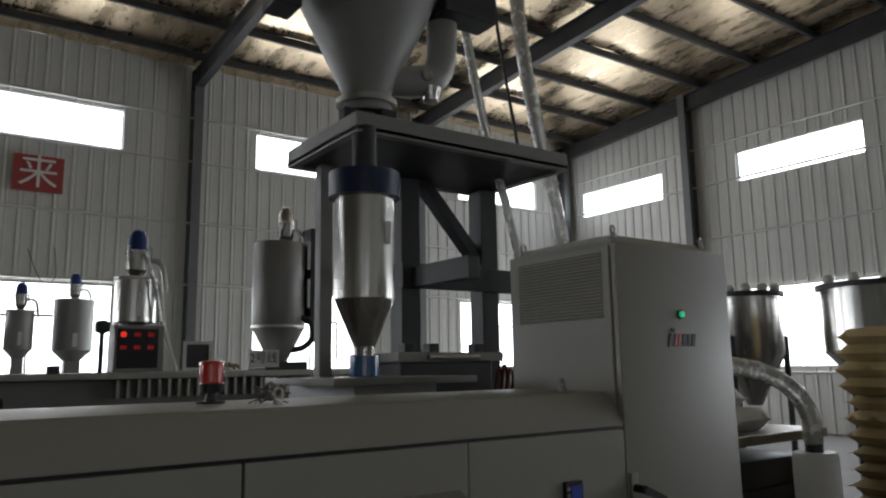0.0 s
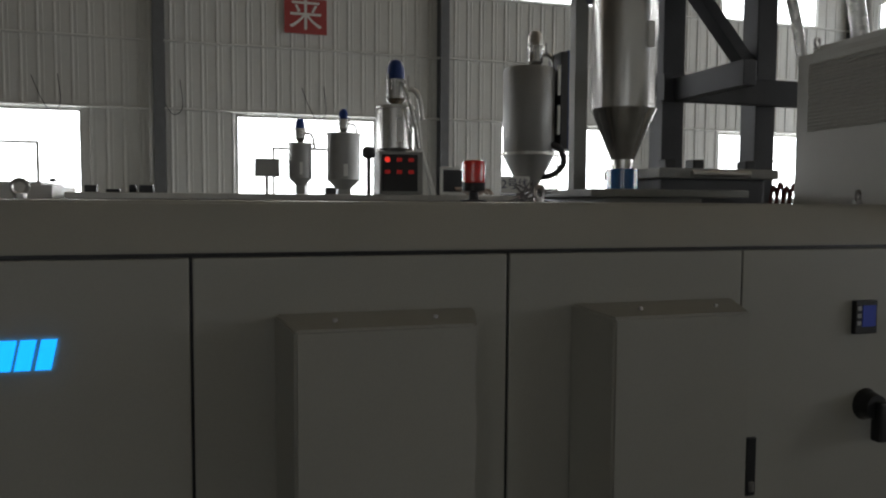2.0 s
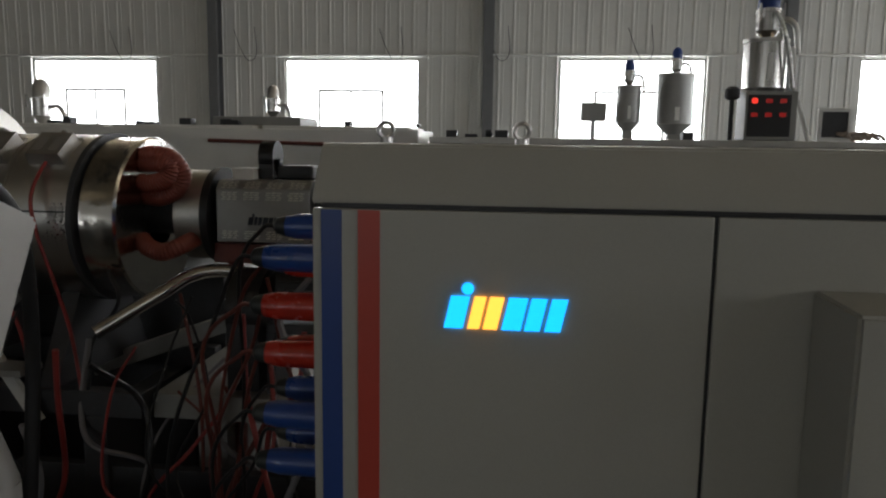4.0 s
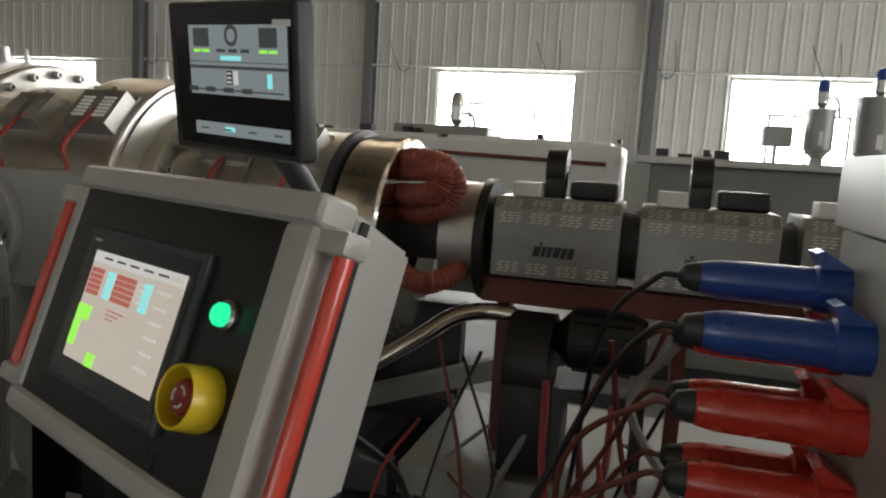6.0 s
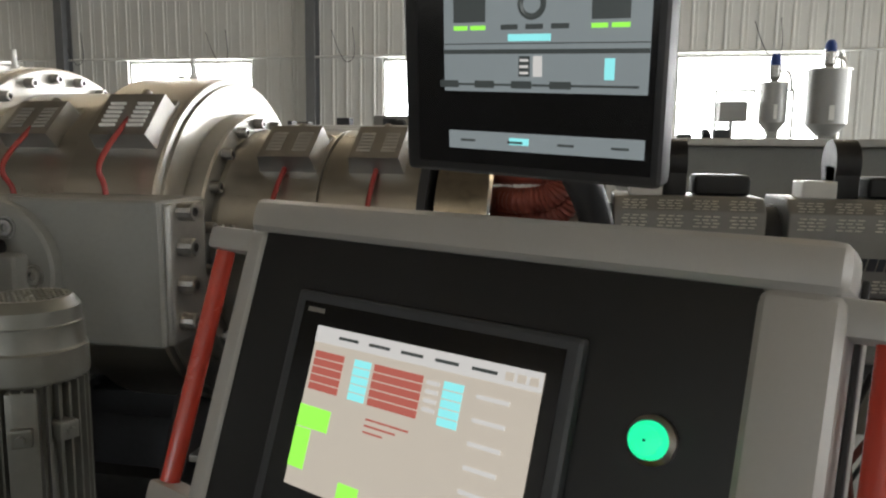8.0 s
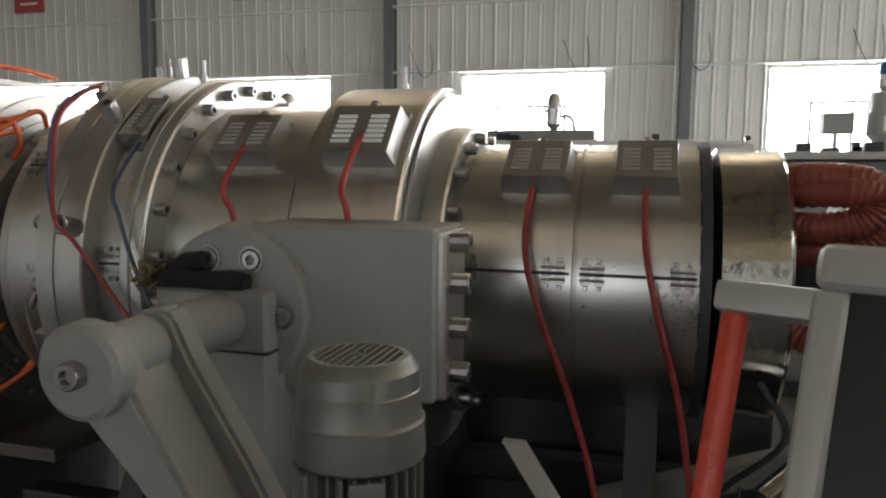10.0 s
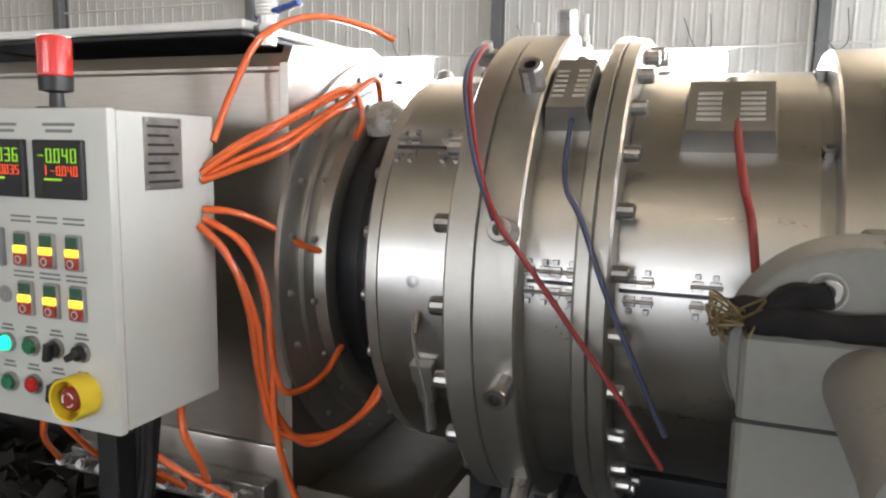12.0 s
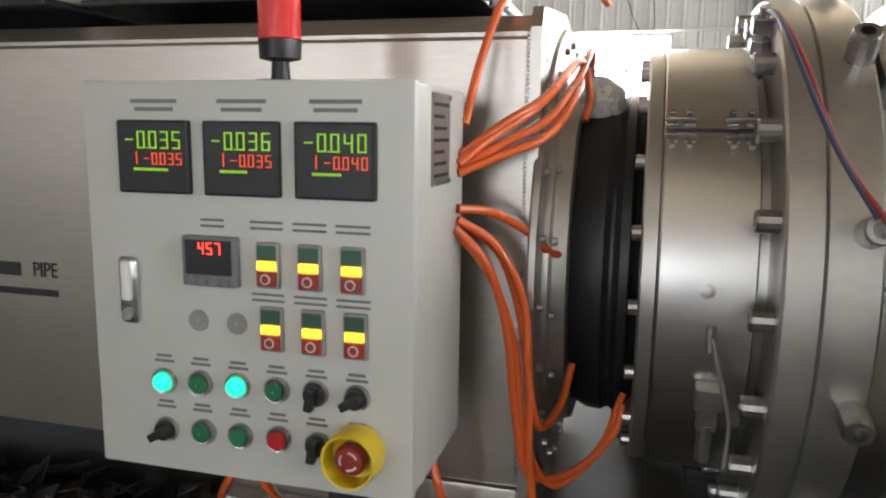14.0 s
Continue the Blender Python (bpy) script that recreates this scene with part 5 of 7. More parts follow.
# ---- vacuum control box ----
cb = thing("control_box", (-2.39, 1.82, 0), "light grey steel control box with gauges and push buttons", "control box")
X0, X1, BY, BZ0, BZ1 = -2.592, -2.19, 1.712, 1.030, 1.491
bm = B()
box(bm, X0, X1, BY + 0.018, 1.934, BZ0, BZ1, 0.004)
part("enclosure", bm, M_BOXPAINT, cb, smooth=30)
bm = B()
box(bm, X0 - 0.002, X1 + 0.002, BY, BY + 0.016, BZ0 - 0.002, BZ1 + 0.002, 0.004)
dr = part("door", bm, M_BOXPAINT, cb, "light grey hinged door", smooth=30)


def seg_digits(parent, text, x, z, h, y, m, pitch=None):
    """Seven-segment digits, one mesh a digit."""
    on = {"0": "abcdef", "1": "bc", "2": "abged", "3": "abgcd", "4": "fgbc", "5": "afgcd", "6": "afgedc", "7": "abc", "8": "abcdefg", "9": "abfgcd", "-": "g", ".": "p", " ": ""}
    w, t = h * 0.5, h * 0.085
    for ch in text:
        bm = B()
        for s in on[ch]:
            a = {"a": (0, w, h - t, h), "d": (0, w, 0, t), "g": (0, w, h / 2 - t / 2, h / 2 + t / 2), "f": (0, t, h / 2, h), "b": (w - t, w, h / 2, h), "e": (0, t, 0, h / 2), "c": (w - t, w, 0, h / 2), "p": (-0.35 * w, -0.35 * w + t, 0, t)}[s]
            box(bm, x + a[0], x + a[1], y - 0.0008, y, z + a[2], z + a[3])
        if on[ch]:
            part("digit", bm, m, parent)
        else:
            bm.free()
        if ch != ".":
            x += h * (0.78 if ch != "1" else 0.78)


for x0, top, low in ((-2.544, "-0.035", "-0.035"), (-2.433, "-0.036", "-0.035"), (-2.322, "-0.040", "-0.040")):
    bm = B()
    box(bm, x0, x0 + 0.093, BY - 0.007, BY + 0.004, 1.366, 1.449, 0.003)
    g = part("pressure_gauge", bm, M_BLACK, dr, "black digital pressure gauge with lit digits")
    bm = B()
    box(bm, x0 + 0.004, x0 + 0.089, BY - 0.0075, BY - 0.006, 1.371, 1.445)
    part("gauge_glass", bm, mat("gauge_glass", (0.008, 0.008, 0.009), 0.40, var=0.1), g)
    seg_digits(g, top, x0 + 0.013, 1.417, 0.0195, BY - 0.0076, M_LED_G)
    seg_digits(g, "1", x0 + 0.020, 1.399, 0.0145, BY - 0.0076, M_LED_O)
    seg_digits(g, low, x0 + 0.036, 1.399, 0.0135, BY - 0.0076, M_LED_O)
    for k in range(12 if x0 < -2.5 else 9):
        bm = B()
        box(bm, x0 + 0.022 + 0.0038 * k, x0 + 0.0248 + 0.0038 * k, BY - 0.0084, BY - 0.0076, 1.392, 1.395)
        part("bar_segment", bm, M_LED_G, g)
    for zz, ww in ((1.470, 0.060), (1.461, 0.050)):
        bm = B()
        box(bm, x0 + 0.046 - ww / 2, x0 + 0.046 + ww / 2, BY - 0.0006, BY + 0.001, zz - 0.0022, zz + 0.0022)
        part("caption_bar", bm, mat("caption_grey", (0.2, 0.2, 0.2), 0.7), dr)
bm = B()
box(bm, -2.463, -2.394, BY - 0.010, BY + 0.004, 1.262, 1.320, 0.003)
sp = part("speed_meter", bm, mat("meter_grey", (0.16, 0.17, 0.18), 0.5), dr, "grey digital speed meter with red digits")
bm = B()
box(bm, -2.458, -2.399, BY - 0.011, BY - 0.009, 1.276, 1.316, 0.001)
part("meter_window", bm, M_BLACK, sp)
seg_digits(sp, "457", -2.440, 1.300, 0.0135, BY - 0.0112, M_LED_R)
for k in range(4):
    bm = B()
    lathe(bm, [(-0.003, 0.001), (-0.003, 0.0045), (0, 0.0048)], (-2.450 + 0.0145 * k, BY - 0.010, 1.269), "y", 12)
    part("key", bm, M_GREYHOSE, sp)
M_BTN = mat("switch_body", (0.27, 0.27, 0.26), 0.5)
M_SWGREEN = mat("switch_green", (0.03, 0.10, 0.06), 0.4)
M_SWRED = mat("switch_red", (0.36, 0.035, 0.02), 0.35)
for row, zc in ((0, 1.290), (1, 1.217)):
    for k in range(3):
        x = -2.3575 + 0.0505 * k + 0.003 * row
        bm = B()
        box(bm, x - 0.0145, x + 0.0145, BY - 0.006, BY + 0.002, zc - 0.0265, zc + 0.0265, 0.004)
        sw = part("pump_switch", bm, M_BTN, dr, "green and red pump switch with lit amber lens")
        for nm, a, b, m, dp in (("start_key", 0.006, 0.023, M_SWGREEN, 0.008), ("lamp_lens", -0.005, 0.0055, M_AMBER, 0.010), ("stop_key", -0.023, -0.0055, M_SWRED, 0.010)):
            bm = B()
            box(bm, x - 0.0115, x + 0.0115, BY - dp, BY - 0.004, zc + a, zc + b, 0.002)
            part(nm, bm, m, sw)
        bm = B()
        lathe(bm, [(-0.0112, 0.0045), (-0.0112, 0.006), (-0.009, 0.006)], (x, BY, zc - 0.0145), "y", 14)
        part("stop_mark", bm, M_WHITE, sw)
for x in (-2.45, -2.40):
    bm = B()
    lathe(bm, [(-0.002, 0.001), (-0.002, 0.0125), (0, 0.013)], (x, BY, 1.219), "y", 24)
    part("blank_plug", bm, M_BTN, dr)


def push_button(x, z, m, lit=False):
    bm = B()
    lathe(bm, [(-0.006, 0.011), (-0.007, 0.0145), (-0.004, 0.0155), (0, 0.0155)], (x, BY, z), "y", 24)
    b = part("button", bm, M_BOLT, dr, "lit green push button" if lit else "push button")
    bm = B()
    lathe(bm, [(-0.012, 0.001), (-0.012, 0.009), (-0.0105, 0.0108), (-0.004, 0.011)], (x, BY, z), "y", 24)
    part("button_cap", bm, m, b, smooth=40)


def selector(x, z, turn):
    bm = B()
    lathe(bm, [(-0.005, 0.011), (-0.006, 0.0145), (-0.003, 0.0155), (0, 0.0155)], (x, BY, z), "y", 24)
    b = part("selector", bm, M_BOLT, dr, "black rotary selector switch")
    bm = B()
    lathe(bm, [(-0.012, 0.001), (-0.012, 0.011), (-0.004, 0.0115)], (x, BY, z), "y", 20)
    m = shift((x, 0, z)) @ Matrix.Rotation(radians(turn), 4, "Y") @ shift((-x, 0, -z))
    box(bm, x - 0.005, x + 0.005, BY - 0.021, BY - 0.010, z - 0.016, z + 0.011, 0.002, m=m)
    part("knob", bm, M_BLACK, b)


push_button(-2.499, 1.141, M_GREEN_LIT, True)
push_button(-2.45, 1.143, M_GREEN)
push_button(-2.401, 1.145, M_GREEN_LIT, True)
push_button(-2.351, 1.145, M_GREEN)
selector(-2.303, 1.146, 10)
selector(-2.253, 1.146, 60)
selector(-2.499, 1.080, 60)
push_button(-2.448, 1.083, M_GREEN)
push_button(-2.399, 1.084, M_GREEN)
push_button(-2.350, 1.086, M_REDB)
selector(-2.301, 1.085, 10)
M_CAP = mat("caption_dark", (0.16, 0.16, 0.16), 0.7)
for z in (1.166, 1.109):
    for k in range(6):
        for dz, w in ((0.0045, 0.020), (-0.002, 0.026)):
            bm = B()
            box(bm, -2.499 + 0.0492 * k - w / 2, -2.499 + 0.0492 * k + w / 2, BY - 0.0006, BY + 0.001, z + dz, z + dz + 0.0032)
            part("caption_bar", bm, M_CAP, dr)
for x, w in ((-2.428, 0.03), (-2.36, 0.04), (-2.308, 0.04), (-2.257, 0.04)):
    for z in (1.338, 1.331, 1.256, 1.249):
        if x < -2.4 and z < 1.3:
            continue
        bm = B()
        box(bm, x - w / 2, x + w / 2, BY - 0.0006, BY + 0.001, z - 0.0014, z + 0.0014)
        part("caption_bar", bm, M_CAP, dr)


def stop_button(parent, m, s=1.0):
    """A red mushroom button inside a yellow guard; local -y faces out."""
    bm = B()
    lathe(bm, [(0, 0.034 * s), (-0.006 * s, 0.035 * s), (-0.034 * s, 0.0335 * s), (-0.037 * s, 0.0325 * s), (-0.036 * s, 0.030 * s), (-0.010 * s, 0.029 * s), (-0.008 * s, 0.018 * s)], (0, 0, 0), "y", 40)
    moved(bm, m)
    g = part("stop_guard", bm, M_YELLOW, parent, "yellow emergency-stop guard", smooth=35)
    bm = B()
    lathe(bm, [(-0.006 * s, 0.013 * s), (-0.018 * s, 0.014 * s), (-0.019 * s, 0.0185 * s), (-0.026 * s, 0.0195 * s), (-0.031 * s, 0.016 * s), (-0.032 * s, 0.001)], (0, 0, 0), "y", 32)
    moved(bm, m)
    k = part("stop_button", bm, mat("stop_red", (0.30, 0.03, 0.025), 0.35), g, "red mushroom stop button", smooth=35)
    for a0 in (20, 140, 260):
        bm = B()
        pts = [(0.0105 * s * math.cos(radians(a0 + 14 * i)), -0.0322 * s, 0.0105 * s * math.sin(radians(a0 + 14 * i))) for i in range(6)]
        hose(bm, pts, 0.0014 * s, 5, 2)
        moved(bm, m)
        part("turn_mark", bm, M_WHITE, g)


stop_button(dr, shift((-2.252, BY, 1.084)), 0.95)
# long handle with a lock
bm = B()
box(bm, -2.552, -2.527, BY - 0.008, BY + 0.002, 1.210, 1.290, 0.007, 3)
hd = part("handle", bm, mat("chrome_handle", (0.7, 0.7, 0.68), 0.15, metal=1.0, var=0.05), dr, "chrome swing handle", smooth=40)
bm = B()
box(bm, -2.546, -2.533, BY - 0.013, BY - 0.006, 1.238, 1.286, 0.004, 2)
part("grip", bm, M_WHITE, hd)
bm = B()
lathe(bm, [(-0.012, 0.001), (-0.012, 0.007), (-0.006, 0.008)], (-2.5395, BY, 1.222), "y", 16)
part("lock", bm, M_BOLT, hd)
bm = B()
box(bm, X1 - 0.001, X1 + 0.0015, 1.779, 1.857, 1.378, 1.484)
np_ = part("name_plate", bm, mat("etched_plate", (0.26, 0.25, 0.24), 0.4, metal=0.5, var=0.3, scale=40), cb, "grey etched metal name plate")
for k in range(7):
    bm = B()
    box(bm, X1 + 0.0015, X1 + 0.002, 1.786, 1.85 - 0.010 * (k % 3), 1.388 + 0.0135 * k, 1.392 + 0.0135 * k)
    part("print_line", bm, M_INK, np_)
for y in (1.783, 1.853):
    for z in (1.382, 1.480):
        bm = B()
        rod(bm, (X1 + 0.001, y, z), (X1 + 0.004, y, z), 0.003, seg=8)
        part("rivet", bm, M_BOLT, np_)
bm = B()
box(bm, -2.33, -2.29, 1.80, 1.84, 0.0, 1.028, 0.004)
part("post", bm, M_BLACK, cb, "black steel post")
bm = B()
box(bm, -2.45, -2.17, 1.70, 1.94, 0.0, 0.02, 0.004)
part("foot_plate", bm, M_BLACK, cb)
for k in range(9):
    dx = 0.012 * (k % 3) - 0.012
    bm = B()
    hose(bm, [(-2.27 + dx, 1.84 + 0.01 * (k // 3), 1.03), (-2.28 + dx, 1.85, 0.9), (-2.31 + 2 * dx, 1.84, 0.75), (-2.32 + dx, 1.85, 0.55), (-2.34 + 4 * dx, 1.9, 0.2)], 0.010, 7, 5)
    lump("power_cable", bm, M_BLACK, "thick black cable in the bundle under the control box", "cable", 60, group="cables under the control box")
bm = B()
hose(bm, [(-2.306 + 0.034 * math.cos(0.7 * k), 1.845 + 0.03 * math.sin(0.7 * k), 0.79 + 0.002 * math.sin(2.1 * k)) for k in range(10)], 0.0022, 6, 4)
lump("cable_tie", bm, M_WHITE, "white plastic tie round the black cables", "cable tie", 60)
warning_beacon(-2.391, 1.813, 1.4935, 0.026, 0.115, "red plastic warning beacon on the control box")
# plastic swarf and offcuts under the tank
random.seed(31)
bm = B()
for k in range(420):
    c = Vector((random.uniform(-4.2, -2.5), random.uniform(1.92, 2.16), 0.70 + random.uniform(0, 0.05)))
    m = shift(c) @ pose(0, 0, 0, random.uniform(-50, 50), random.uniform(-50, 50), random.uniform(0, 360))
    box(bm, -0.03, 0.03, -0.02, 0.02, -0.0015, 0.0015, 0, m=m)
tagged(lump("plastic_scraps", bm, mat("scrap_dark", (0.035, 0.032, 0.03), 0.4, var=0.5), "heap of dark plastic scraps in the tray", "scraps"), kind="stuff")
bm = B()
box(bm, -4.3, -2.42, 1.88, 2.20, 0.0, 0.69, 0.01)
st2 = thing("scrap_tray", (-3.36, 2.04, 0), "dark deep steel scrap bin under the tank", "scrap bin")
part("bin", bm, M_DARKSTEEL, st2)
for a in ((-4.31, -2.41, 1.865, 1.88, 0.66, 0.71), (-4.325, -4.30, 1.88, 2.20, 0.66, 0.71), (-2.42, -2.395, 1.88, 2.20, 0.66, 0.71)):
    bm = B()
    box(bm, *a, 0.003)
    part("rim", bm, M_DARKSTEEL, st2)

# ---- operator console ----
YAW, TILT = -25.5, 18.5
PM = shift((-0.485, 1.322, 1.368)) @ Matrix.Rotation(radians(YAW), 4, "Z") @ Matrix.Rotation(radians(-TILT), 4, "X")
W, H = 0.453, 0.298
con = thing("operator_console", (-0.22, 1.38, 0), "tilted grey operator console with a touch screen and red handles", "control console")
M_ALU = mat("console_aluminium", (0.47, 0.46, 0.44), 0.42, metal=0.15, var=0.04, scale=4, bump=0.03, fine=300)
M_PANEL = mat("black_panel", (0.010, 0.010, 0.011), 0.35, var=0.15)
bm = B()
prism(bm, [(-0.022, -H + 0.02), (-0.022, 0.028), (W + 0.048, 0.028), (W + 0.048, -H + 0.02)], 0.03, 0.125, "y")
for v in bm.verts:
    if v.co.y > 0.1:
        v.co.z += -0.02 if v.co.z > -0.1 else 0.03
bmesh.ops.bevel(bm, geom=bm.edges[:], offset=0.006, segments=2, affect="EDGES")
moved(bm, PM)
part("housing", bm, M_ALU, con, smooth=35)
for nm, a, bev in (("frame_bar", (-0.026, W + 0.050, -0.012, 0.038, 0.0, 0.034), 0.012), ("frame_bar", (-0.026, W + 0.050, -0.012, 0.038, -H - 0.012, -H + 0.02), 0.012), ("frame_bar", (-0.026, -0.002, -0.008, 0.038, -H + 0.018, 0.002), 0.008), ("frame_bar", (W, W + 0.050, -0.012, 0.038, -H + 0.018, 0.002), 0.012)):
    bm = B()
    box(bm, *a, bev, 3, PM)
    part(nm, bm, M_ALU, con, "rounded grey aluminium frame profile", smooth=35)
bm = B()
box(bm, -0.002, W + 0.002, -0.004, 0.03, -H + 0.015, 0.003, 0, m=PM)
fp = part("front_panel", bm, M_PANEL, con, "matt black front panel")
bm = B()
box(bm, W + 0.049, W + 0.053, 0.040, 0.05, -H, 0.02, 0.001, m=PM)
part("seam", bm, M_BLACK, con)
bm = B()
box(bm, 0.067, 0.350, -0.012, 0.0, -0.243, -0.048, 0.004, 2, PM)
hm = part("touch_screen", bm, mat("hmi_bezel", (0.055, 0.058, 0.065), 0.4), fp, "grey-black touch screen with a lit page")


def lit(name, col, power):
    m = bpy.data.materials.new(name)
    m.use_nodes = True
    p = m.node_tree.nodes["Principled BSDF"]
    p.inputs["Base Color"].default_value = (*[c * 0.4 for c in col], 1)
    p.inputs["Roughness"].default_value = 0.2
    p.inputs["Emission Color"].default_value = (*col, 1)
    p.inputs["Emission Strength"].default_value = power
    return m


S_WHITE, S_RED, S_CYAN, S_GREEN = lit("page_white", (0.72, 0.66, 0.58), 0.24), lit("page_red", (0.38, 0.10, 0.08), 0.4), lit("page_cyan", (0.20, 0.62, 0.66), 0.5), lit("page_green", (0.25, 0.72, 0.08), 0.5)
S_GREY, S_BLUEGREY, S_DARK = lit("page_grey", (0.42, 0.42, 0.42), 0.5), lit("page_bluegrey", (0.34, 0.40, 0.43), 0.19), lit("page_dark", (0.05, 0.06, 0.06), 0.3)


def patch(parent, name, m, x0, x1, z0, z1, mtx, y):
    bm = B()
    box(bm, x0, x1, y - 0.0006, y, z0, z1, 0, m=mtx)
    part(name, bm, m, parent)


bm = B()
box(bm, 0.079, 0.338, -0.0128, -0.011, -0.234, -0.058, 0, m=PM)
part("glass", bm, mat("screen_glass", (0.006, 0.006, 0.007), 0.12, var=0.1), hm)
SX0, SX1, SZ0, SZ1 = 0.103, 0.326, -0.212, -0.077
patch(hm, "page", S_WHITE, SX0, SX1, SZ0, SZ1, PM, -0.0134)
patch(hm, "page_header", S_GREY, SX0, SX1, SZ1 - 0.014, SZ1, PM, -0.0142)
for k in range(5):
    z = SZ1 - 0.027 - 0.0068 * k
    patch(hm, "table_cell", S_RED, SX0 + 0.004, SX0 + 0.038, z, z + 0.0058, PM, -0.0142)
    patch(hm, "table_cell", S_RED, SX0 + 0.072, SX0 + 0.122, z, z + 0.0058, PM, -0.0142)
    patch(hm, "value_cell", S_CYAN, SX0 + 0.050, SX0 + 0.068, z, z + 0.0058, PM, -0.0142)
    patch(hm, "value_cell", S_CYAN, SX0 + 0.142, SX0 + 0.160, z, z + 0.0058, PM, -0.0142)
for k in range(6):
    patch(hm, "caption_bar", S_GREY, SX0 + 0.172, SX0 + 0.200, SZ1 - 0.028 - 0.017 * k, SZ1 - 0.025 - 0.017 * k, PM, -0.0142)
patch(hm, "status_field", S_GREEN, SX0, SX0 + 0.036, SZ1 - 0.086, SZ1 - 0.068, PM, -0.0142)
patch(hm, "status_field", S_GREEN, SX0, SX0 + 0.018, SZ1 - 0.120, SZ1 - 0.087, PM, -0.0142)
patch(hm, "status_field", S_GREEN, SX0 + 0.060, SX0 + 0.082, SZ0, SZ0 + 0.016, PM, -0.0142)
for k in range(5):
    patch(hm, "header_text", S_DARK, SX0 + 0.028 + 0.034 * k, SX0 + 0.050 + 0.034 * k, SZ1 - 0.0085, SZ1 - 0.006, PM, -0.0148)
for k in range(3):
    patch(hm, "clock_field", S_WHITE, SX1 - 0.030 + 0.010 * k, SX1 - 0.023 + 0.010 * k, SZ1 - 0.0105, SZ1 - 0.0045, PM, -0.0148)
for k in range(4):
    patch(hm, "cell_text", S_GREY, SX0 + 0.126, SX0 + 0.138, SZ1 - 0.0265 - 0.0068 * k, SZ1 - 0.0235 - 0.0068 * k, PM, -0.0142)
for k in range(3):
    patch(hm, "table_text", S_RED, SX0 + 0.074, SX0 + 0.118 - 0.012 * k, SZ1 - 0.066 - 0.005 * k, SZ1 - 0.0645 - 0.005 * k, PM, -0.0142)
patch(hm, "maker_bar", M_CAST, 0.086, 0.106, -0.0665, -0.0625, PM, -0.0134)
bm = B()
lathe(bm, [(0.0, 0.016), (-0.005, 0.016), (-0.007, 0.0135), (-0.008, 0.012)], (0, 0, 0), "y", 28)
moved(bm, PM @ shift((0.404, -0.004, -0.104)))
lb = part("indicator_lamp", bm, M_BOLT, fp, "lit green indicator lamp", smooth=40)
bm = B()
lathe(bm, [(-0.005, 0.0125), (-0.014, 0.0120), (-0.017, 0.0095), (-0.018, 0.001)], (0, 0, 0), "y", 28)
moved(bm, PM @ shift((0.404, -0.004, -0.104)))
part("lamp_lens", bm, M_GREEN_LIT, lb, smooth=40)
stop_button(fp, PM @ shift((0.408, -0.004, -0.188)), 0.95)
for x in (-0.080, W + 0.073):
    for z, s in ((-0.012, 1), (-0.276, -1)):
        bm = B()
        xe = -0.024 if x < 0 else W + 0.048
        box(bm, min(x, xe) - 0.014, max(x, xe) + 0.006 if x < 0 else max(x, xe) + 0.014, -0.004, 0.028, z - 0.010, z + 0.014, 0.006, 2, PM)
        part("handle_bracket", bm, M_ALU, con, "grey cast handle bracket", smooth=35)
    bm = B()
    rod(bm, PM @ Vector((x, 0.012, -0.272)), PM @ Vector((x, 0.012, -0.012)), 0.0100, seg=20)
    part("handle", bm, mat("handle_red", (0.62, 0.06, 0.035), 0.22, var=0.06, coat=0.4), con, "glossy red grip bar", smooth=40)
bm = B()
rod(bm, PM @ Vector((W / 2, 0.11, -0.2)), (-0.22, 1.38, 0.75), 0.035, seg=20)
rod(bm, (-0.22, 1.38, 0.75), (-0.22, 1.38, 0.02), 0.035, seg=20)
part("column", bm, M_ALU, con, smooth=35)
bm = B()
box(bm, -0.40, -0.04, 1.20, 1.58, 0.0, 0.02, 0.004)
part("foot_plate", bm, M_ALU, con)

MM = shift((-0.315, 1.300, 1.470)) @ Matrix.Rotation(radians(-20), 4, "Z") @ Matrix.Rotation(radians(8), 4, "X") @ Matrix.Rotation(radians(3), 4, "Y") @ shift((-0.036, 0, -0.038))
mon = thing("line_monitor", (-0.20, 1.29, 1.40), "black flat monitor showing a grey process diagram", "monitor")
bm = B()
box(bm, 0, 0.234, 0.0, 0.030, 0, 0.180, 0.007, 3, MM)
part("casing", bm, M_BLACK, mon, smooth=35)
bm = B()
box(bm, 0.016, 0.226, -0.0012, 0.004, 0.010, 0.172, 0, m=MM)
sc = part("screen", bm, mat("screen_black", (0.010, 0.010, 0.011), 0.12), mon, "lit screen with diagram")
patch(sc, "diagram_field", S_BLUEGREY, 0.044, 0.221, 0.072, 0.153, MM, -0.0016)
patch(sc, "diagram_strip", S_BLUEGREY, 0.0479, 0.221, 0.023, 0.0384, MM, -0.0016)
patch(sc, "dark_line", S_DARK, 0.044, 0.221, 0.1026, 0.1062, MM, -0.0022)
patch(sc, "dark_line", S_DARK, 0.044, 0.221, 0.1102, 0.1111, MM, -0.0022)
for x in (0.0538, 0.175):
    patch(sc, "dial_field", S_DARK, x, x + 0.030, 0.1278, 0.1494, MM, -0.0022)
    patch(sc, "green_value", S_GREEN, x, x + 0.013, 0.1215, 0.1251, MM, -0.0022)
    patch(sc, "green_value", S_GREEN, x + 0.016, x + 0.030, 0.1215, 0.1251, MM, -0.0022)
patch(sc, "cyan_tab", S_CYAN, 0.1046, 0.1418, 0.1125, 0.1179, MM, -0.0022)
patch(sc, "cyan_tab", S_CYAN, 0.1066, 0.1242, 0.0286, 0.0342, MM, -0.0022)
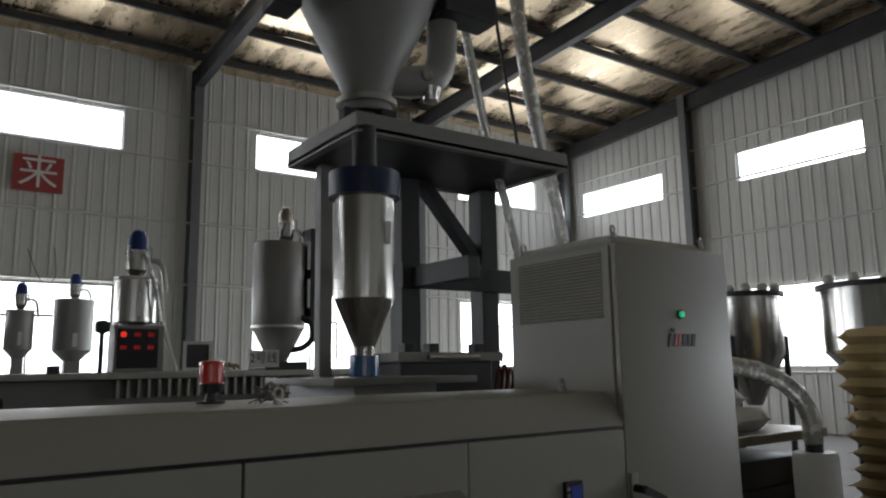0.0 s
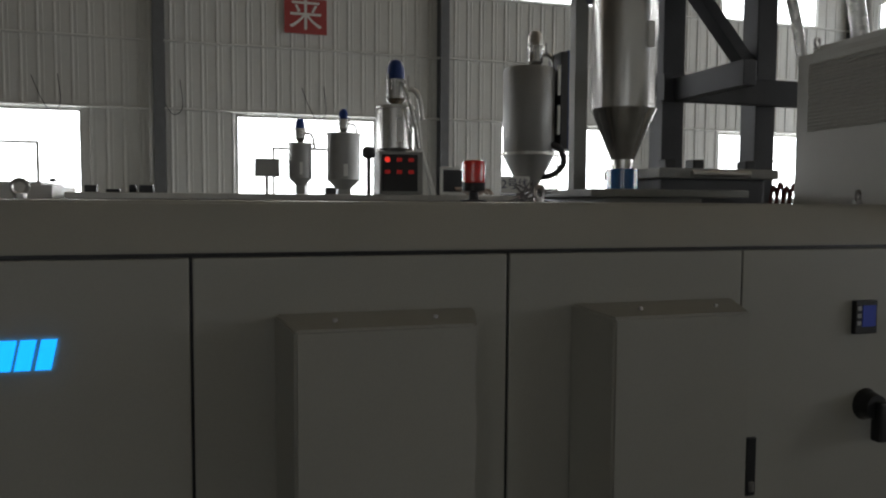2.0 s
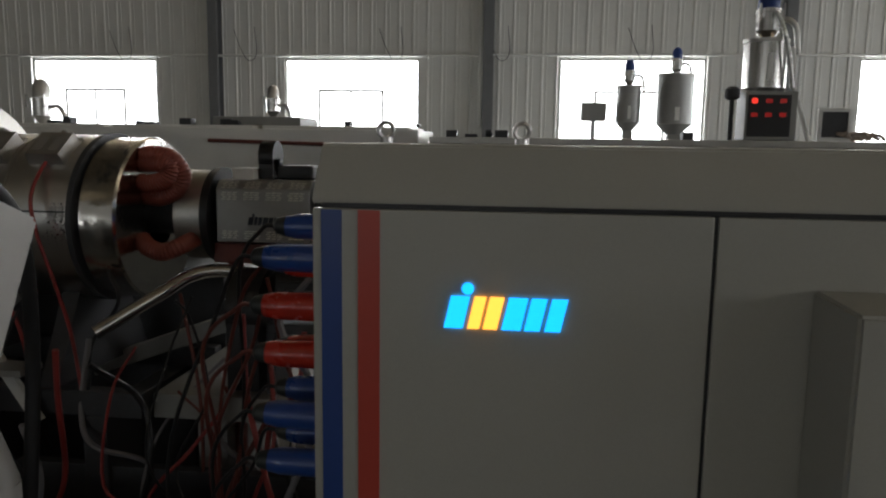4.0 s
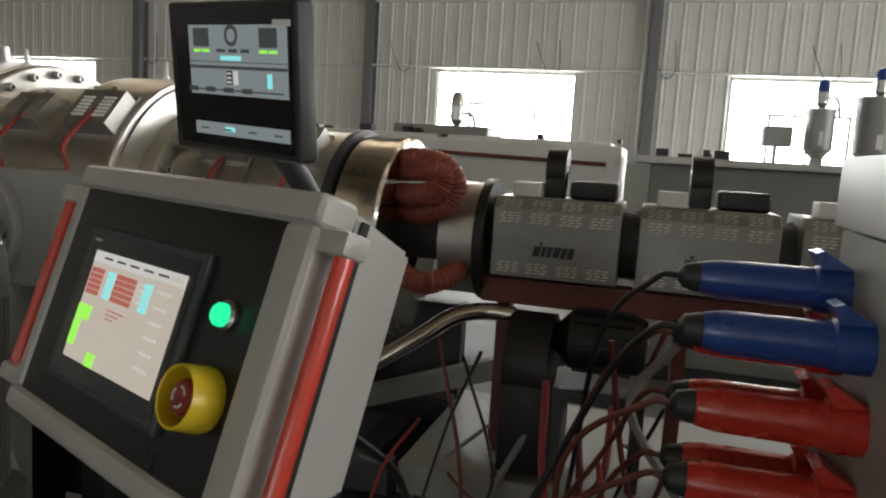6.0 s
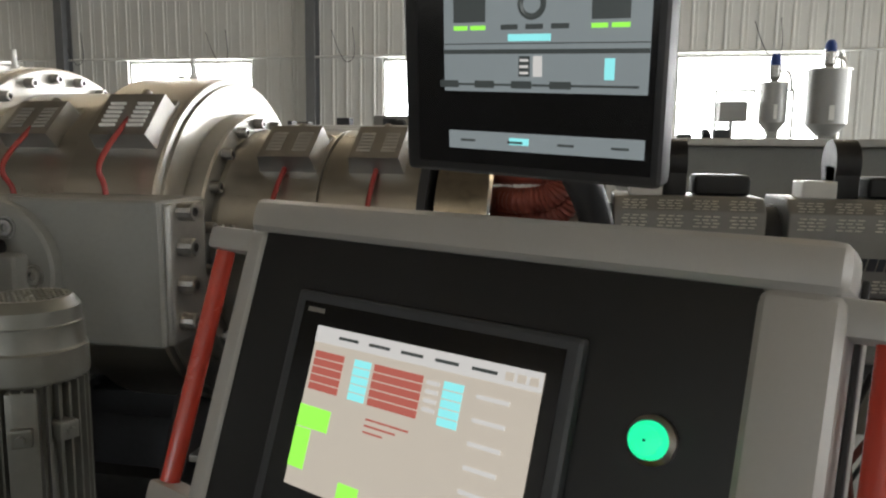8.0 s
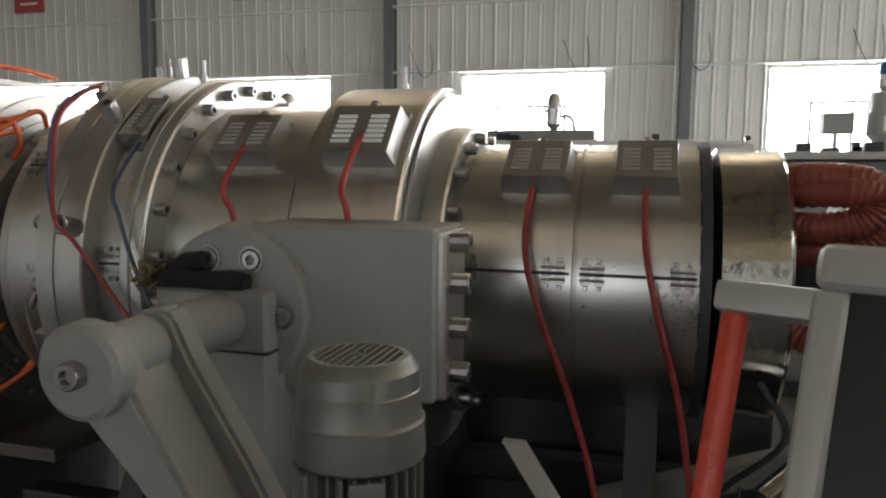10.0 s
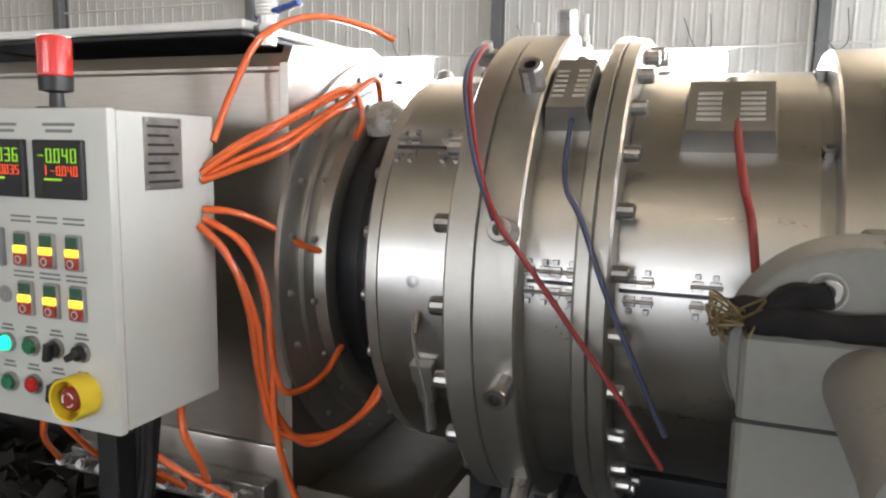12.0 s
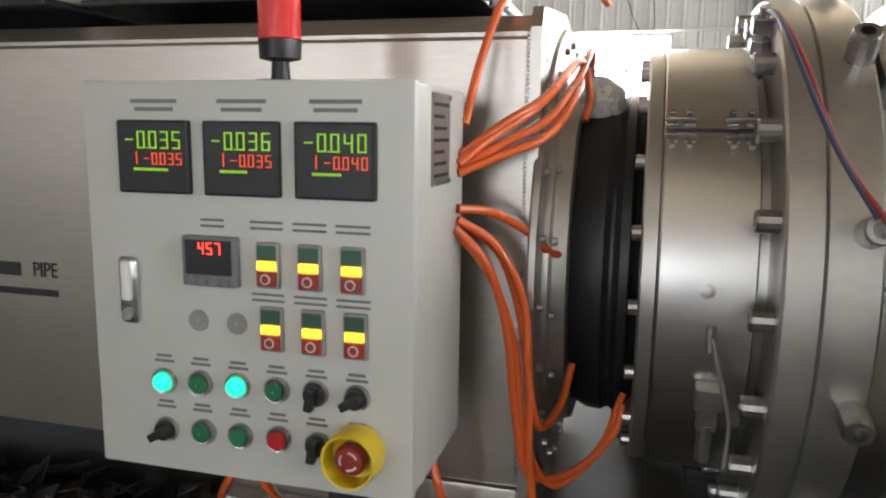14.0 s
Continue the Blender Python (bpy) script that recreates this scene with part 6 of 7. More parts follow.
patch(sc, "cyan_gauge", S_CYAN, 0.1868, 0.1946, 0.0828, 0.099, MM, -0.0022)
patch(sc, "dark_column", S_DARK, 0.1144, 0.1242, 0.0846, 0.1008, MM, -0.0022)
patch(sc, "grey_column", S_GREY, 0.1271, 0.1349, 0.0846, 0.1008, MM, -0.0022)
patch(sc, "machine_line", S_DARK, 0.046, 0.2142, 0.0769, 0.0787, MM, -0.0022)
for k in range(4):
    patch(sc, "machine_block", S_DARK, 0.040 + 0.034 * k, 0.058 + 0.034 * k, 0.0751, 0.081, MM, -0.0026)
bm = B()
lathe(bm, [(-0.0022, 0.0075), (-0.0026, 0.0105), (-0.0022, 0.0125)], (0, 0, 0), "y", 24)
moved(bm, MM @ shift((0.125, 0, 0.141)))
part("wheel_mark", bm, S_DARK, sc)
for k in range(3):
    patch(sc, "value_field", S_DARK, 0.098 + 0.022 * k, 0.113 + 0.022 * k, 0.1215, 0.1255, MM, -0.0022)
    patch(sc, "column_text", S_GREY, 0.1155, 0.123, 0.0865 + 0.005 * k, 0.0885 + 0.005 * k, MM, -0.0026)
for k in range(4):
    patch(sc, "tab_text", S_DARK, 0.060 + 0.045 * k, 0.074 + 0.045 * k, 0.0295, 0.0315, MM, -0.0024)
patch(sc, "white_tag", M_WHITE, 0.1985, 0.2278, 0.1512, 0.1584, MM, -0.0022)
bm = B()
hose(bm, [(-0.20, 1.295, 1.45), (-0.175, 1.345, 1.39), (-0.155, 1.40, 1.28), (-0.17, 1.43, 1.0), (-0.20, 1.42, 0.6)], 0.016, 12, 6)
part("arm", bm, M_BLACK, mon, "bent black support arm", smooth=50)

# ---- extruder barrel with vented heater covers ----
bl = thing("extruder_barrel", (0.6, 2.4, 0), "extruder barrel clad in vented sheet-steel heater covers", "extruder barrel")
bm = B()
rod(bm, (-0.40, 2.40, 1.25), (2.5, 2.40, 1.25), 0.085, seg=32)
part("barrel_tube", bm, M_DARKSTEEL, bl, smooth=35)
bm = B()
lathe(bm, [(-0.262, 0.06), (-0.262, 0.150), (-0.17, 0.150), (-0.17, 0.06)], (0, 2.40, 1.235), "x", 40)
part("adapter_ring", bm, M_CAST, bl, "plain steel adapter ring", smooth=35)
bm = B()
lathe(bm, [(-0.17, 0.06), (-0.17, 0.160), (-0.145, 0.160), (-0.145, 0.06)], (0, 2.40, 1.235), "x", 40)
part("black_flange", bm, M_BLACK, bl, "black end flange", smooth=35)
M_HEATC = mat("heater_cover_grey", (0.27, 0.27, 0.26), 0.4, metal=0.5, var=0.1, scale=6, bump=0.05)
M_SLOT = mat("bare_slot", (0.72, 0.69, 0.62), 0.5, metal=0.0, var=0.2)
for i in range(5):
    x0 = -0.127 + 0.355 * i
    x1 = x0 + 0.312
    bm = B()
    prism(bm, [(2.278, 1.158), (2.278, 1.330), (2.310, 1.358), (2.500, 1.358), (2.522, 1.33), (2.522, 1.158)], x0, x1, "x")
    bmesh.ops.bevel(bm, geom=bm.edges[:], offset=0.003, segments=1, affect="EDGES")
    cv = part("heater_cover", bm, M_HEATC, bl, "vented grey heater cover", smooth=30)
    for c in range(4):
        for z0, tilt in ((1.338, 1), (1.297, 0), (1.172, 0)):
            bm = B()
            for r in range(4):
                for s in range(3):
                    xx = x0 + 0.018 + 0.074 * c + 0.018 * s + (0.004 if r % 2 else 0)
                    if tilt:
                        y = 2.283 + 0.0062 * r
                        z = 1.3335 + 0.0054 * r
                    else:
                        y, z = 2.2775, z0 + 0.0072 * r
                    box(bm, xx, xx + 0.0130, y - 0.0018, y + 0.002, z - 0.0014, z + 0.0014)
            part("vent", bm, M_SLOT, cv)
    if i < 2:
        plain_logo(cv, x0 + 0.105, x0 + 0.205, 1.215, 1.25, 2.277, (M_LOGO_D, M_LOGO_D), "maker", 0.001)
    fanx = x0 + 0.13
    bm = B()
    lathe(bm, [(-0.05, 0.001), (-0.05, 0.055), (0.0, 0.055), (0.0, 0.001)], (fanx + 0.03, 2.42, 1.43), "x", 28)
    box(bm, fanx - 0.02, fanx + 0.03, 2.37, 2.44, 1.355, 1.43, 0.004)
    part("fan", bm, M_BLACK, bl, "round black cooling fan", smooth=35)
    bm = B()
    box(bm, fanx + 0.045, fanx + 0.165, 2.36, 2.46, 1.358, 1.405, 0.014, 3)
    part("fan_motor", bm, M_BLACK, bl, smooth=35)
    bm = B()
    box(bm, x0 + 0.035, x0 + 0.105, 2.33, 2.41, 1.358, 1.395, 0.004)
    part("junction_box", bm, M_WHITE, bl, "pale junction box")
    bm = B()
    rod(bm, (x0 + 0.345, 2.40, 1.16), (x0 + 0.345, 2.40, 1.34), 0.008, seg=8)
    part("barrel_bolt", bm, M_BOLT, bl)
bm = B()
box(bm, -0.15, 2.4, 2.30, 2.38, 1.085, 1.15, 0.004)
part("support_beam", bm, M_BROWNRED, bl, "dull red steel support beam")
for x in (-0.11, 0.33, 1.3):
    bm = B()
    box(bm, x, x + 0.035, 2.32, 2.37, 0.0, 1.085, 0.003)
    part("leg", bm, M_BROWNRED, bl)
bm = B()
box(bm, -0.3, 2.4, 2.15, 2.8, 0.60, 0.68, 0.006)
part("base_beam", bm, M_GREYPAINT, bl, "grey machine base beam")
for x in (-0.2, 1.0, 2.2):
    bm = B()
    box(bm, x, x + 0.1, 2.25, 2.75, 0.0, 0.6)
    part("base_foot", bm, M_GREYPAINT, bl)

bw = thing("barrel_blower", (0.1, 2.3, 0.68), "dark blower with its motor under the barrel", "blower")
bm = B()
lathe(bm, [(-0.055, 0.001), (-0.055, 0.125), (0.05, 0.125), (0.05, 0.001)], (0.0, 2.28, 0.95), "x", 36)
box(bm, -0.055, 0.05, 2.16, 2.30, 0.70, 0.95, 0.006)
part("scroll", bm, M_BLACK, bw, smooth=35)
bm = B()
lathe(bm, [(0.05, 0.03), (0.08, 0.06), (0.09, 0.072), (0.25, 0.072), (0.27, 0.06), (0.275, 0.001)], (0.0, 2.28, 1.02), "x", 28)
mt2 = part("motor", bm, M_BLACK, bw, smooth=35)
for k in range(16):
    a = 2 * math.pi * k / 16
    bm = B()
    box(bm, 0.10, 0.24, 0.07, 0.080, -0.0015, 0.0015, 0, m=shift((0, 2.28, 1.02)) @ Matrix.Rotation(a, 4, "X"))
    part("fin", bm, M_BLACK, mt2)
for a in ((0.06, 0.28, 2.2, 2.36, 0.88, 0.91), (0.06, 0.09, 2.2, 2.36, 0.68, 0.88), (0.25, 0.28, 2.2, 2.36, 0.68, 0.88)):
    bm = B()
    box(bm, *a, 0.003)
    part("stand", bm, M_DARKSTEEL, bw)
bm = B()
hose(bm, [(-0.055, 2.28, 1.06), (-0.13, 2.26, 1.065), (-0.20, 2.22, 1.05), (-0.27, 2.16, 1.0), (-0.42, 2.05, 0.90)], 0.022, 18, 8)
lump("steel_pipe", bm, mat("chrome_pipe", (0.75, 0.74, 0.72), 0.1, metal=1.0, var=0.05), "shiny bent steel air pipe", "pipe", 60)

# red corrugated ducts between die and barrel
for pts in ([(-0.375, 2.30, 1.30), (-0.30, 2.26, 1.30), (-0.235, 2.24, 1.33), (-0.215, 2.23, 1.38), (-0.25, 2.23, 1.425), (-0.32, 2.25, 1.435), (-0.375, 2.30, 1.43)],
            [(-0.375, 2.28, 1.345), (-0.32, 2.23, 1.345), (-0.26, 2.21, 1.36), (-0.24, 2.21, 1.395), (-0.28, 2.22, 1.41), (-0.375, 2.29, 1.405)],
            [(-0.375, 2.26, 1.16), (-0.33, 2.22, 1.14), (-0.27, 2.2, 1.13), (-0.22, 2.22, 1.15), (-0.2, 2.3, 1.17)]):
    bm = B()
    hose(bm, pts, 0.026, 14, 12, 0.0035)
    lump("air_duct", bm, M_DUCT, "dull red corrugated air duct looped behind the die", "duct", 50, group="red air ducts")

# ---- heavy plugs and cables at the cabinet's end ----
M_PLUGCAP = mat("plug_grey", (0.022, 0.028, 0.028), 0.5)
rows = [(1.290, 1.62, M_BLUE), (1.240, 1.48, M_BLUE), (1.205, 1.61, M_RED), (1.140, 1.47, M_RED), (1.110, 1.62, M_RED), (1.035, 1.48, M_RED), (1.010, 1.62, M_RED), (0.905, 1.47, M_BLUE), (0.915, 1.61, M_BLUE), (0.795, 1.48, M_BLUE), (0.81, 1.61, M_BLUE)]
random.seed(17)
for z, y, m in rows:
    colour = "blue" if m is M_BLUE else "red"
    pg = thing("power_plug", (0.45, y, z), "glossy " + colour + " industrial power plug in the cabinet's side", "power plug", group="power plugs")
    bm = B()
    lathe(bm, [(0.53, 0.001), (0.53, 0.034), (0.488, 0.034), (0.484, 0.030), (0.360, 0.029), (0.334, 0.024), (0.328, 0.001)], (0, y, z), "x", 24)
    part("plug_body", bm, m, pg, smooth=35)
    bm = B()
    lathe(bm, [(0.336, 0.022), (0.330, 0.023), (0.310, 0.018), (0.302, 0.008)], (0, y, z), "x", 20)
    part("gland", bm, M_PLUGCAP, pg, "dark cable gland", smooth=35)
    bm = B()
    prism(bm, [(0.53, z + 0.032), (0.49, z + 0.056), (0.478, z + 0.052), (0.49, z + 0.030)], y - 0.025, y + 0.025, "y")
    part("flap", bm, m, pg)
    bm = B()
    j = [random.uniform(-0.06, 0.06) for _ in range(6)]
    hose(bm, [(0.306, y, z), (0.268, y + 0.01, z - 0.012), (0.19 + 0.5 * j[0], y + 0.06, z - 0.13), (0.10 + j[1], y + 0.14 + j[2], z * 0.58), (0.02 + j[3], y + 0.24 + j[4], 0.14), (-0.2 + j[5], y + 0.4, 0.02)], 0.0048, 8, 6)
    part("cable", bm, M_BROWNRED if m is M_RED else M_BLACK, pg, "thick dark power cable", smooth=60)
M_THIN = [M_GREYHOSE, M_BROWNRED, M_BLACK, M_LEAD]
for k in range(26):
    x, y = random.uniform(-0.5, 0.35), random.uniform(1.75, 2.25)
    p = [(x, y, random.uniform(0.7, 1.15))]
    for s in range(4):
        q = p[-1]
        p.append((q[0] + random.uniform(-0.13, 0.13), q[1] + random.uniform(-0.1, 0.1), max(0.05, q[2] - random.uniform(0.08, 0.3))))
    bm = B()
    hose(bm, p, random.choice((0.004, 0.006, 0.009)), 6, 6)
    lump("loose_cable", bm, M_THIN[k % 4], "loose dark cable sagging under the barrel", "cable", 60, group="loose cables")
cbx = thing("cable_tray", (0.0, 1.95, 0), "dark steel cable tray on the floor under the barrel", "cable tray")
for a in ((-0.75, 0.45, 1.75, 1.79, 0.25, 0.45), (-0.75, 0.45, 2.1, 2.14, 0.25, 0.45), (-0.75, 0.45, 1.79, 2.1, 0.25, 0.27)):
    bm = B()
    box(bm, *a, 0.003)
    part("tray_side", bm, M_DARKSTEEL, cbx)
for x in (-0.7, 0.4):
    bm = B()
    box(bm, x - 0.03, x + 0.03, 1.8, 2.1, 0.0, 0.25)
    part("foot", bm, M_DARKSTEEL, cbx)
bm = B()
box(bm, -0.75, 0.3, 2.48, 2.54, 0.80, 0.86, 0.004, m=shift((-0.2, 2.5, 0.83)) @ Matrix.Rotation(radians(-20), 4, "Y") @ shift((0.2, -2.5, -0.83)))
lump("slanted_beam", bm, M_GREYPAINT, "slanted grey steel brace beam under the barrel", "beam")

# ---- second production line ----
L2 = 5.73
bed = thing("second_line_bed", (0.5, 6.1, 0), "long grey machine bed of the second line with a slatted front", "machine bed")
bm = B()
box(bm, 0.2, 6.4, 5.75, 6.5, 0.1, 1.50, 0.01)
part("body", bm, M_GREYPAINT, bed)
bm = B()
box(bm, 0.1, 6.5, 5.62, 6.55, 1.50, 1.55, 0.006)
part("top", bm, M_CAST, bed)
for k in range(34):
    x = 2.45 + 0.075 * k
    bm = B()
    box(bm, x, x + 0.022, 5.66, 5.75, 1.36, 1.495, 0.002)
    part("slat", bm, M_CAST, bed)
bm = B()
box(bm, 0.2, 6.4, 5.72, 5.75, 0.0, 0.1)
part("skirt", bm, M_DARKSTEEL, bed)
wt = thing("cooling_tank", (-2.0, 6.2, 0), "long pale grey cooling tank of the second line", "cooling tank")
bm = B()
box(bm, -6.5, 0.0, 5.73, 6.6, 0.55, 1.60, 0.012)
part("trough", bm, M_WHITE, wt)
for k in range(5):
    bm = B()
    box(bm, -6.4 + 1.28 * k, -5.2 + 1.28 * k, 5.78, 6.55, 1.60, 1.625, 0.006)
    part("lid", bm, M_WHITE, wt)
for x in (-6.3, -4.2, -2.1, -0.2):
    bm = B()
    box(bm, x, x + 0.1, 5.8, 6.5, 0, 0.55)
    part("leg", bm, M_GREYPAINT, wt)
bm = B()
rod(bm, (-1.7, 5.70, 1.50), (-0.1, 5.70, 1.47), 0.015, seg=10)
part("water_pipe", bm, M_BROWNRED, wt)
bm = B()
box(bm, -1.75, -1.0, 5.9, 6.4, 1.625, 1.70, 0.01)
lump("loader_base", bm, M_GREYPAINT, "low grey box on the cooling tank lid", "box")


def loader(x, y, z, s, label):
    """A small vacuum loader: a glass hopper with its blower head and elbow."""
    t = thing("vacuum_loader", (x, y, z), label, "vacuum loader", group="vacuum loaders")
    bm = B()
    lathe(bm, [(0, 0.03 * s), (0.08 * s, 0.09 * s), (0.22 * s, 0.09 * s), (0.22 * s, 0.1 * s), (0.25 * s, 0.1 * s)], (x, y, z), "z", 28)
    part("hopper", bm, M_STEELV, t, smooth=30)
    bm = B()
    lathe(bm, [(0.25 * s, 0.085 * s), (0.36 * s, 0.08 * s), (0.42 * s, 0.05 * s), (0.44 * s, 0.001)], (x, y, z), "z", 24)
    part("blower_head", bm, M_STRIPE_B if s > 0.9 else M_CAST, t, smooth=30)
    bm = B()
    hose(bm, [(x + 0.08 * s, y, z + 0.16 * s), (x + 0.16 * s, y, z + 0.17 * s), (x + 0.22 * s, y, z + 0.10 * s), (x + 0.25 * s, y, z - 0.1 * s)], 0.022 * s, 12, 6)
    part("elbow", bm, M_CAST, t, smooth=50)
    for sx in (-1, 1):
        bm = B()
        box(bm, x + sx * 0.09 * s - 0.008, x + sx * 0.09 * s + 0.008, y - 0.11 * s, y - 0.09 * s, z + 0.16 * s, z + 0.28 * s, 0.003)
        part("clip", bm, M_BOLT, t)
    return t


def hopper_on(x, y, r, z0, zc, z1, label, mtl):
    t = thing("dosing_hopper", (x, y, z0), label, "hopper", group="second line hoppers")
    bm = B()
    lathe(bm, [(z0, r * 0.35), (zc, r), (z1, r), (z1, r * 0.9), (z1 + 0.01, 0.001)], (x, y, 0), "z", 32)
    part("shell", bm, mtl, t, smooth=30)
    bm = B()
    lathe(bm, [(z1 - 0.012, r), (z1 - 0.012, r * 1.08), (z1 + 0.012, r * 1.08), (z1 + 0.012, r * 0.9)], (x, y, 0), "z", 32)
    part("rim", bm, M_CAST, t, smooth=30)
    bm = B()
    box(bm, x - r * 0.15, x + r * 0.1, y - r * 1.02, y - r * 0.9, zc + 0.05, zc + 0.25, 0.004)
    part("sight_window", bm, M_WHITE, t)
    bm = B()
    box(bm, x - r * 0.4, x + r * 0.4, y - r * 0.4, y + r * 0.4, 1.55, z0 + 0.02, 0.004)
    part("neck", bm, M_GREYPAINT, t)
    return t


M_GREYHOP = mat("grey_hopper", (0.30, 0.30, 0.29), 0.45, metal=0.4, var=0.08)
# the third line, farther back
L3 = 12.1
bm = B()
box(bm, -1.5, 9.0, L3 - 0.5, L3 + 0.5, 0.0, 1.55, 0.01)
lump("third_line_bed", bm, M_GREYPAINT, "long grey machine bed of the third line", "machine bed")
bm = B()
box(bm, 1.66, 2.05, L3, L3 + 0.3, 1.92, 2.21, 0.01)
rod(bm, (1.85, L3 + 0.15, 1.55), (1.85, L3 + 0.15, 1.93), 0.03, seg=10)
lump("small_box", bm, M_GREYHOP, "small grey box on a post", "box")
hopper_on(2.385, L3, 0.19, 1.76, 1.90, 2.46, "slim grey dosing hopper on the third line", M_GREYHOP)
hopper_on(3.10, L3, 0.28, 1.70, 1.88, 2.64, "grey dosing hopper on the third line", M_GREYHOP)
loader(2.385, L3, 2.47, 0.95, "small vacuum loader on a slim hopper")
loader(3.10, L3, 2.65, 0.95, "small vacuum loader on a grey hopper")
bm = B()
rod(bm, (2.36, L2 + 0.1, 1.55), (2.36, L2 + 0.1, 1.88), 0.018, seg=10)
lathe(bm, [(1.85, 0.03), (1.87, 0.055), (1.93, 0.055), (1.95, 0.03)], (2.36, L2 + 0.1, 0), "z", 20)
lump("round_valve", bm, M_DARKSTEEL, "dark round valve on a thin post", "valve", 40)
cb2 = thing("second_control_box", (2.61, 5.8, 1.55), "dark control box with six red indicator lamps", "control box")
bm = B()
box(bm, 2.434, 2.80, L2, L2 + 0.25, 1.555, 1.91, 0.006)
part("enclosure", bm, M_GREYPAINT, cb2)
bm = B()
box(bm, 2.45, 2.755, L2 - 0.006, L2, 1.58, 1.885, 0.003)
pn = part("front_panel", bm, M_BLACK, cb2)
for i in range(3):
    for j in range(2):
        bm = B()
        lit_one = (i, j) == (0, 1)
        if (i, j) == (0, 1):
            lathe(bm, [(-0.012, 0.001), (-0.012, 0.022), (0, 0.022)], (2.495, L2 - 0.006, 1.84), "y", 20)
        else:
            box(bm, 2.475 + 0.10 * i, 2.52 + 0.10 * i, L2 - 0.012, L2 - 0.005, 1.725 + 0.10 * j, 1.755 + 0.10 * j)
        part("red_lamp", bm, M_LED_R if lit_one else M_LED_DIM, pn)
hopper_on(2.63, L2 + 0.28, 0.155, 1.92, 1.95, 2.30, "polished dosing hopper behind the dark control box", M_STEELV)
loader(2.63, L2 + 0.28, 2.30, 0.95, "vacuum loader on the polished hopper")
bm = B()
rod(bm, (2.80, L2 + 0.2, 2.25), (2.84, L2 + 0.2, 1.9), 0.02, seg=10)
rod(bm, (2.84, L2 + 0.2, 1.92), (2.93, L2 + 0.1, 1.55), 0.018, seg=10)
lump("drop_pipe", bm, M_WHITE, "pale drop pipe beside the control box", "pipe", 40)
bm = B()
hose(bm, [(2.66, L2 + 0.18, 2.5), (2.70, L2 + 0.1, 2.35), (2.76, L2 + 0.12, 2.15), (2.80, L2 + 0.15, 1.95)], 0.018, 10, 8)
lump("feed_hose", bm, M_CLEAR, "clear feed hose falling from a vacuum loader", "hose", 60)
pf = thing("white_frame", (3.0, 5.7, 1.55), "small white frame standing on the machine bed", "frame")
for a in ((2.95, 3.18, 1.555, 1.580), (2.95, 3.18, 1.765, 1.790), (2.95, 2.975, 1.580, 1.765), (3.155, 3.18, 1.580, 1.765)):
    bm = B()
    box(bm, a[0], a[1], 5.72, 5.74, a[2], a[3])
    part("frame_bar", bm, M_WHITE, pf)
bm = B()
box(bm, 2.975, 3.155, 5.728, 5.736, 1.580, 1.765)
part("board", bm, M_DARKSTEEL, pf, "dark board in the white frame")
sg = thing("line_sign", (3.62, 5.7, 1.55), "white sign board with dark numbering", "sign")
bm = B()
box(bm, 3.49, 3.757, 5.71, 5.725, 1.575, 1.72, 0.002)
part("board", bm, M_WHITE, sg)
words("2号线", 0.10, shift((3.62, 5.709, 1.647)) @ FACE, mat("sign_blue", (0.05, 0.06, 0.12), 0.6), sg)
bm = B()
random.seed(2)
for k in range(10):
    p = Vector((3.25 + random.uniform(-0.1, 0.1), 5.75, 1.56))
    hose(bm, [p + Vector((random.uniform(-0.08, 0.08), random.uniform(-0.05, 0.05), random.uniform(0, 0.06))) for _ in range(4)], 0.012, 6, 5)
lump("rag_heap", bm, mat("rag", (0.5, 0.42, 0.36), 0.9, var=0.3), "heap of pale rags and film on the bed", "rags", 60)

dy = thing("resin_dryer", (3.85, 6.0, 1.5), "large grey resin dryer with a dark blue control column", "dryer")
DX, DYY = 3.865, 6.0
bm = B()
lathe(bm, [(1.60, 0.07), (1.92, 0.235), (2.67, 0.235), (2.70, 0.22), (2.705, 0.001)], (DX, DYY, 0), "z", 40)
part("shell", bm, M_GREYHOP, dy, smooth=30)
bm = B()
lathe(bm, [(1.92, 0.2355), (1.92, 0.246), (1.945, 0.246), (1.945, 0.2355)], (DX, DYY, 0), "z", 40)
part("band", bm, M_CAST, dy)
bm = B()
box(bm, 4.165, 4.33, 5.84, 6.2, 1.98, 2.86, 0.01)
cc = part("control_column", bm, mat("column_blue", (0.025, 0.05, 0.13), 0.4), dy, "dark blue control column")
bm = B()
box(bm, 4.095, 4.163, 5.82, 6.1, 1.98, 2.84, 0.006)
part("column_edge", bm, M_DARKSTEEL, dy)
for z in (2.1, 2.45):
    bm = B()
    box(bm, 4.055, 4.08, 5.795, 5.818, z, z + 0.26, 0.003)
    part("handle_bar", bm, M_WHITE, dy)
bm = B()
box(bm, 3.67, 4.07, 5.8, 6.2, 1.55, 1.62, 0.01)
part("foot", bm, M_DARKSTEEL, dy)
bm = B()
hose(bm, [(3.98, 5.85, 2.02), (4.08, 5.80, 1.98), (4.12, 5.80, 1.85), (4.05, 5.85, 1.75), (3.95, 5.95, 1.72)], 0.028, 14, 6)
part("return_pipe", bm, M_DARKSTEEL, dy, smooth=50)
loader(3.92, 6.0, 2.70, 0.8, "vacuum loader on the grey resin dryer")
loader(-1.30, 6.1, 1.70, 0.62, "vacuum loader standing on the cooling tank")
loader(-3.4, 6.1, 1.625, 0.9, "vacuum loader standing on the cooling tank")
bm = B()
random.seed(5)
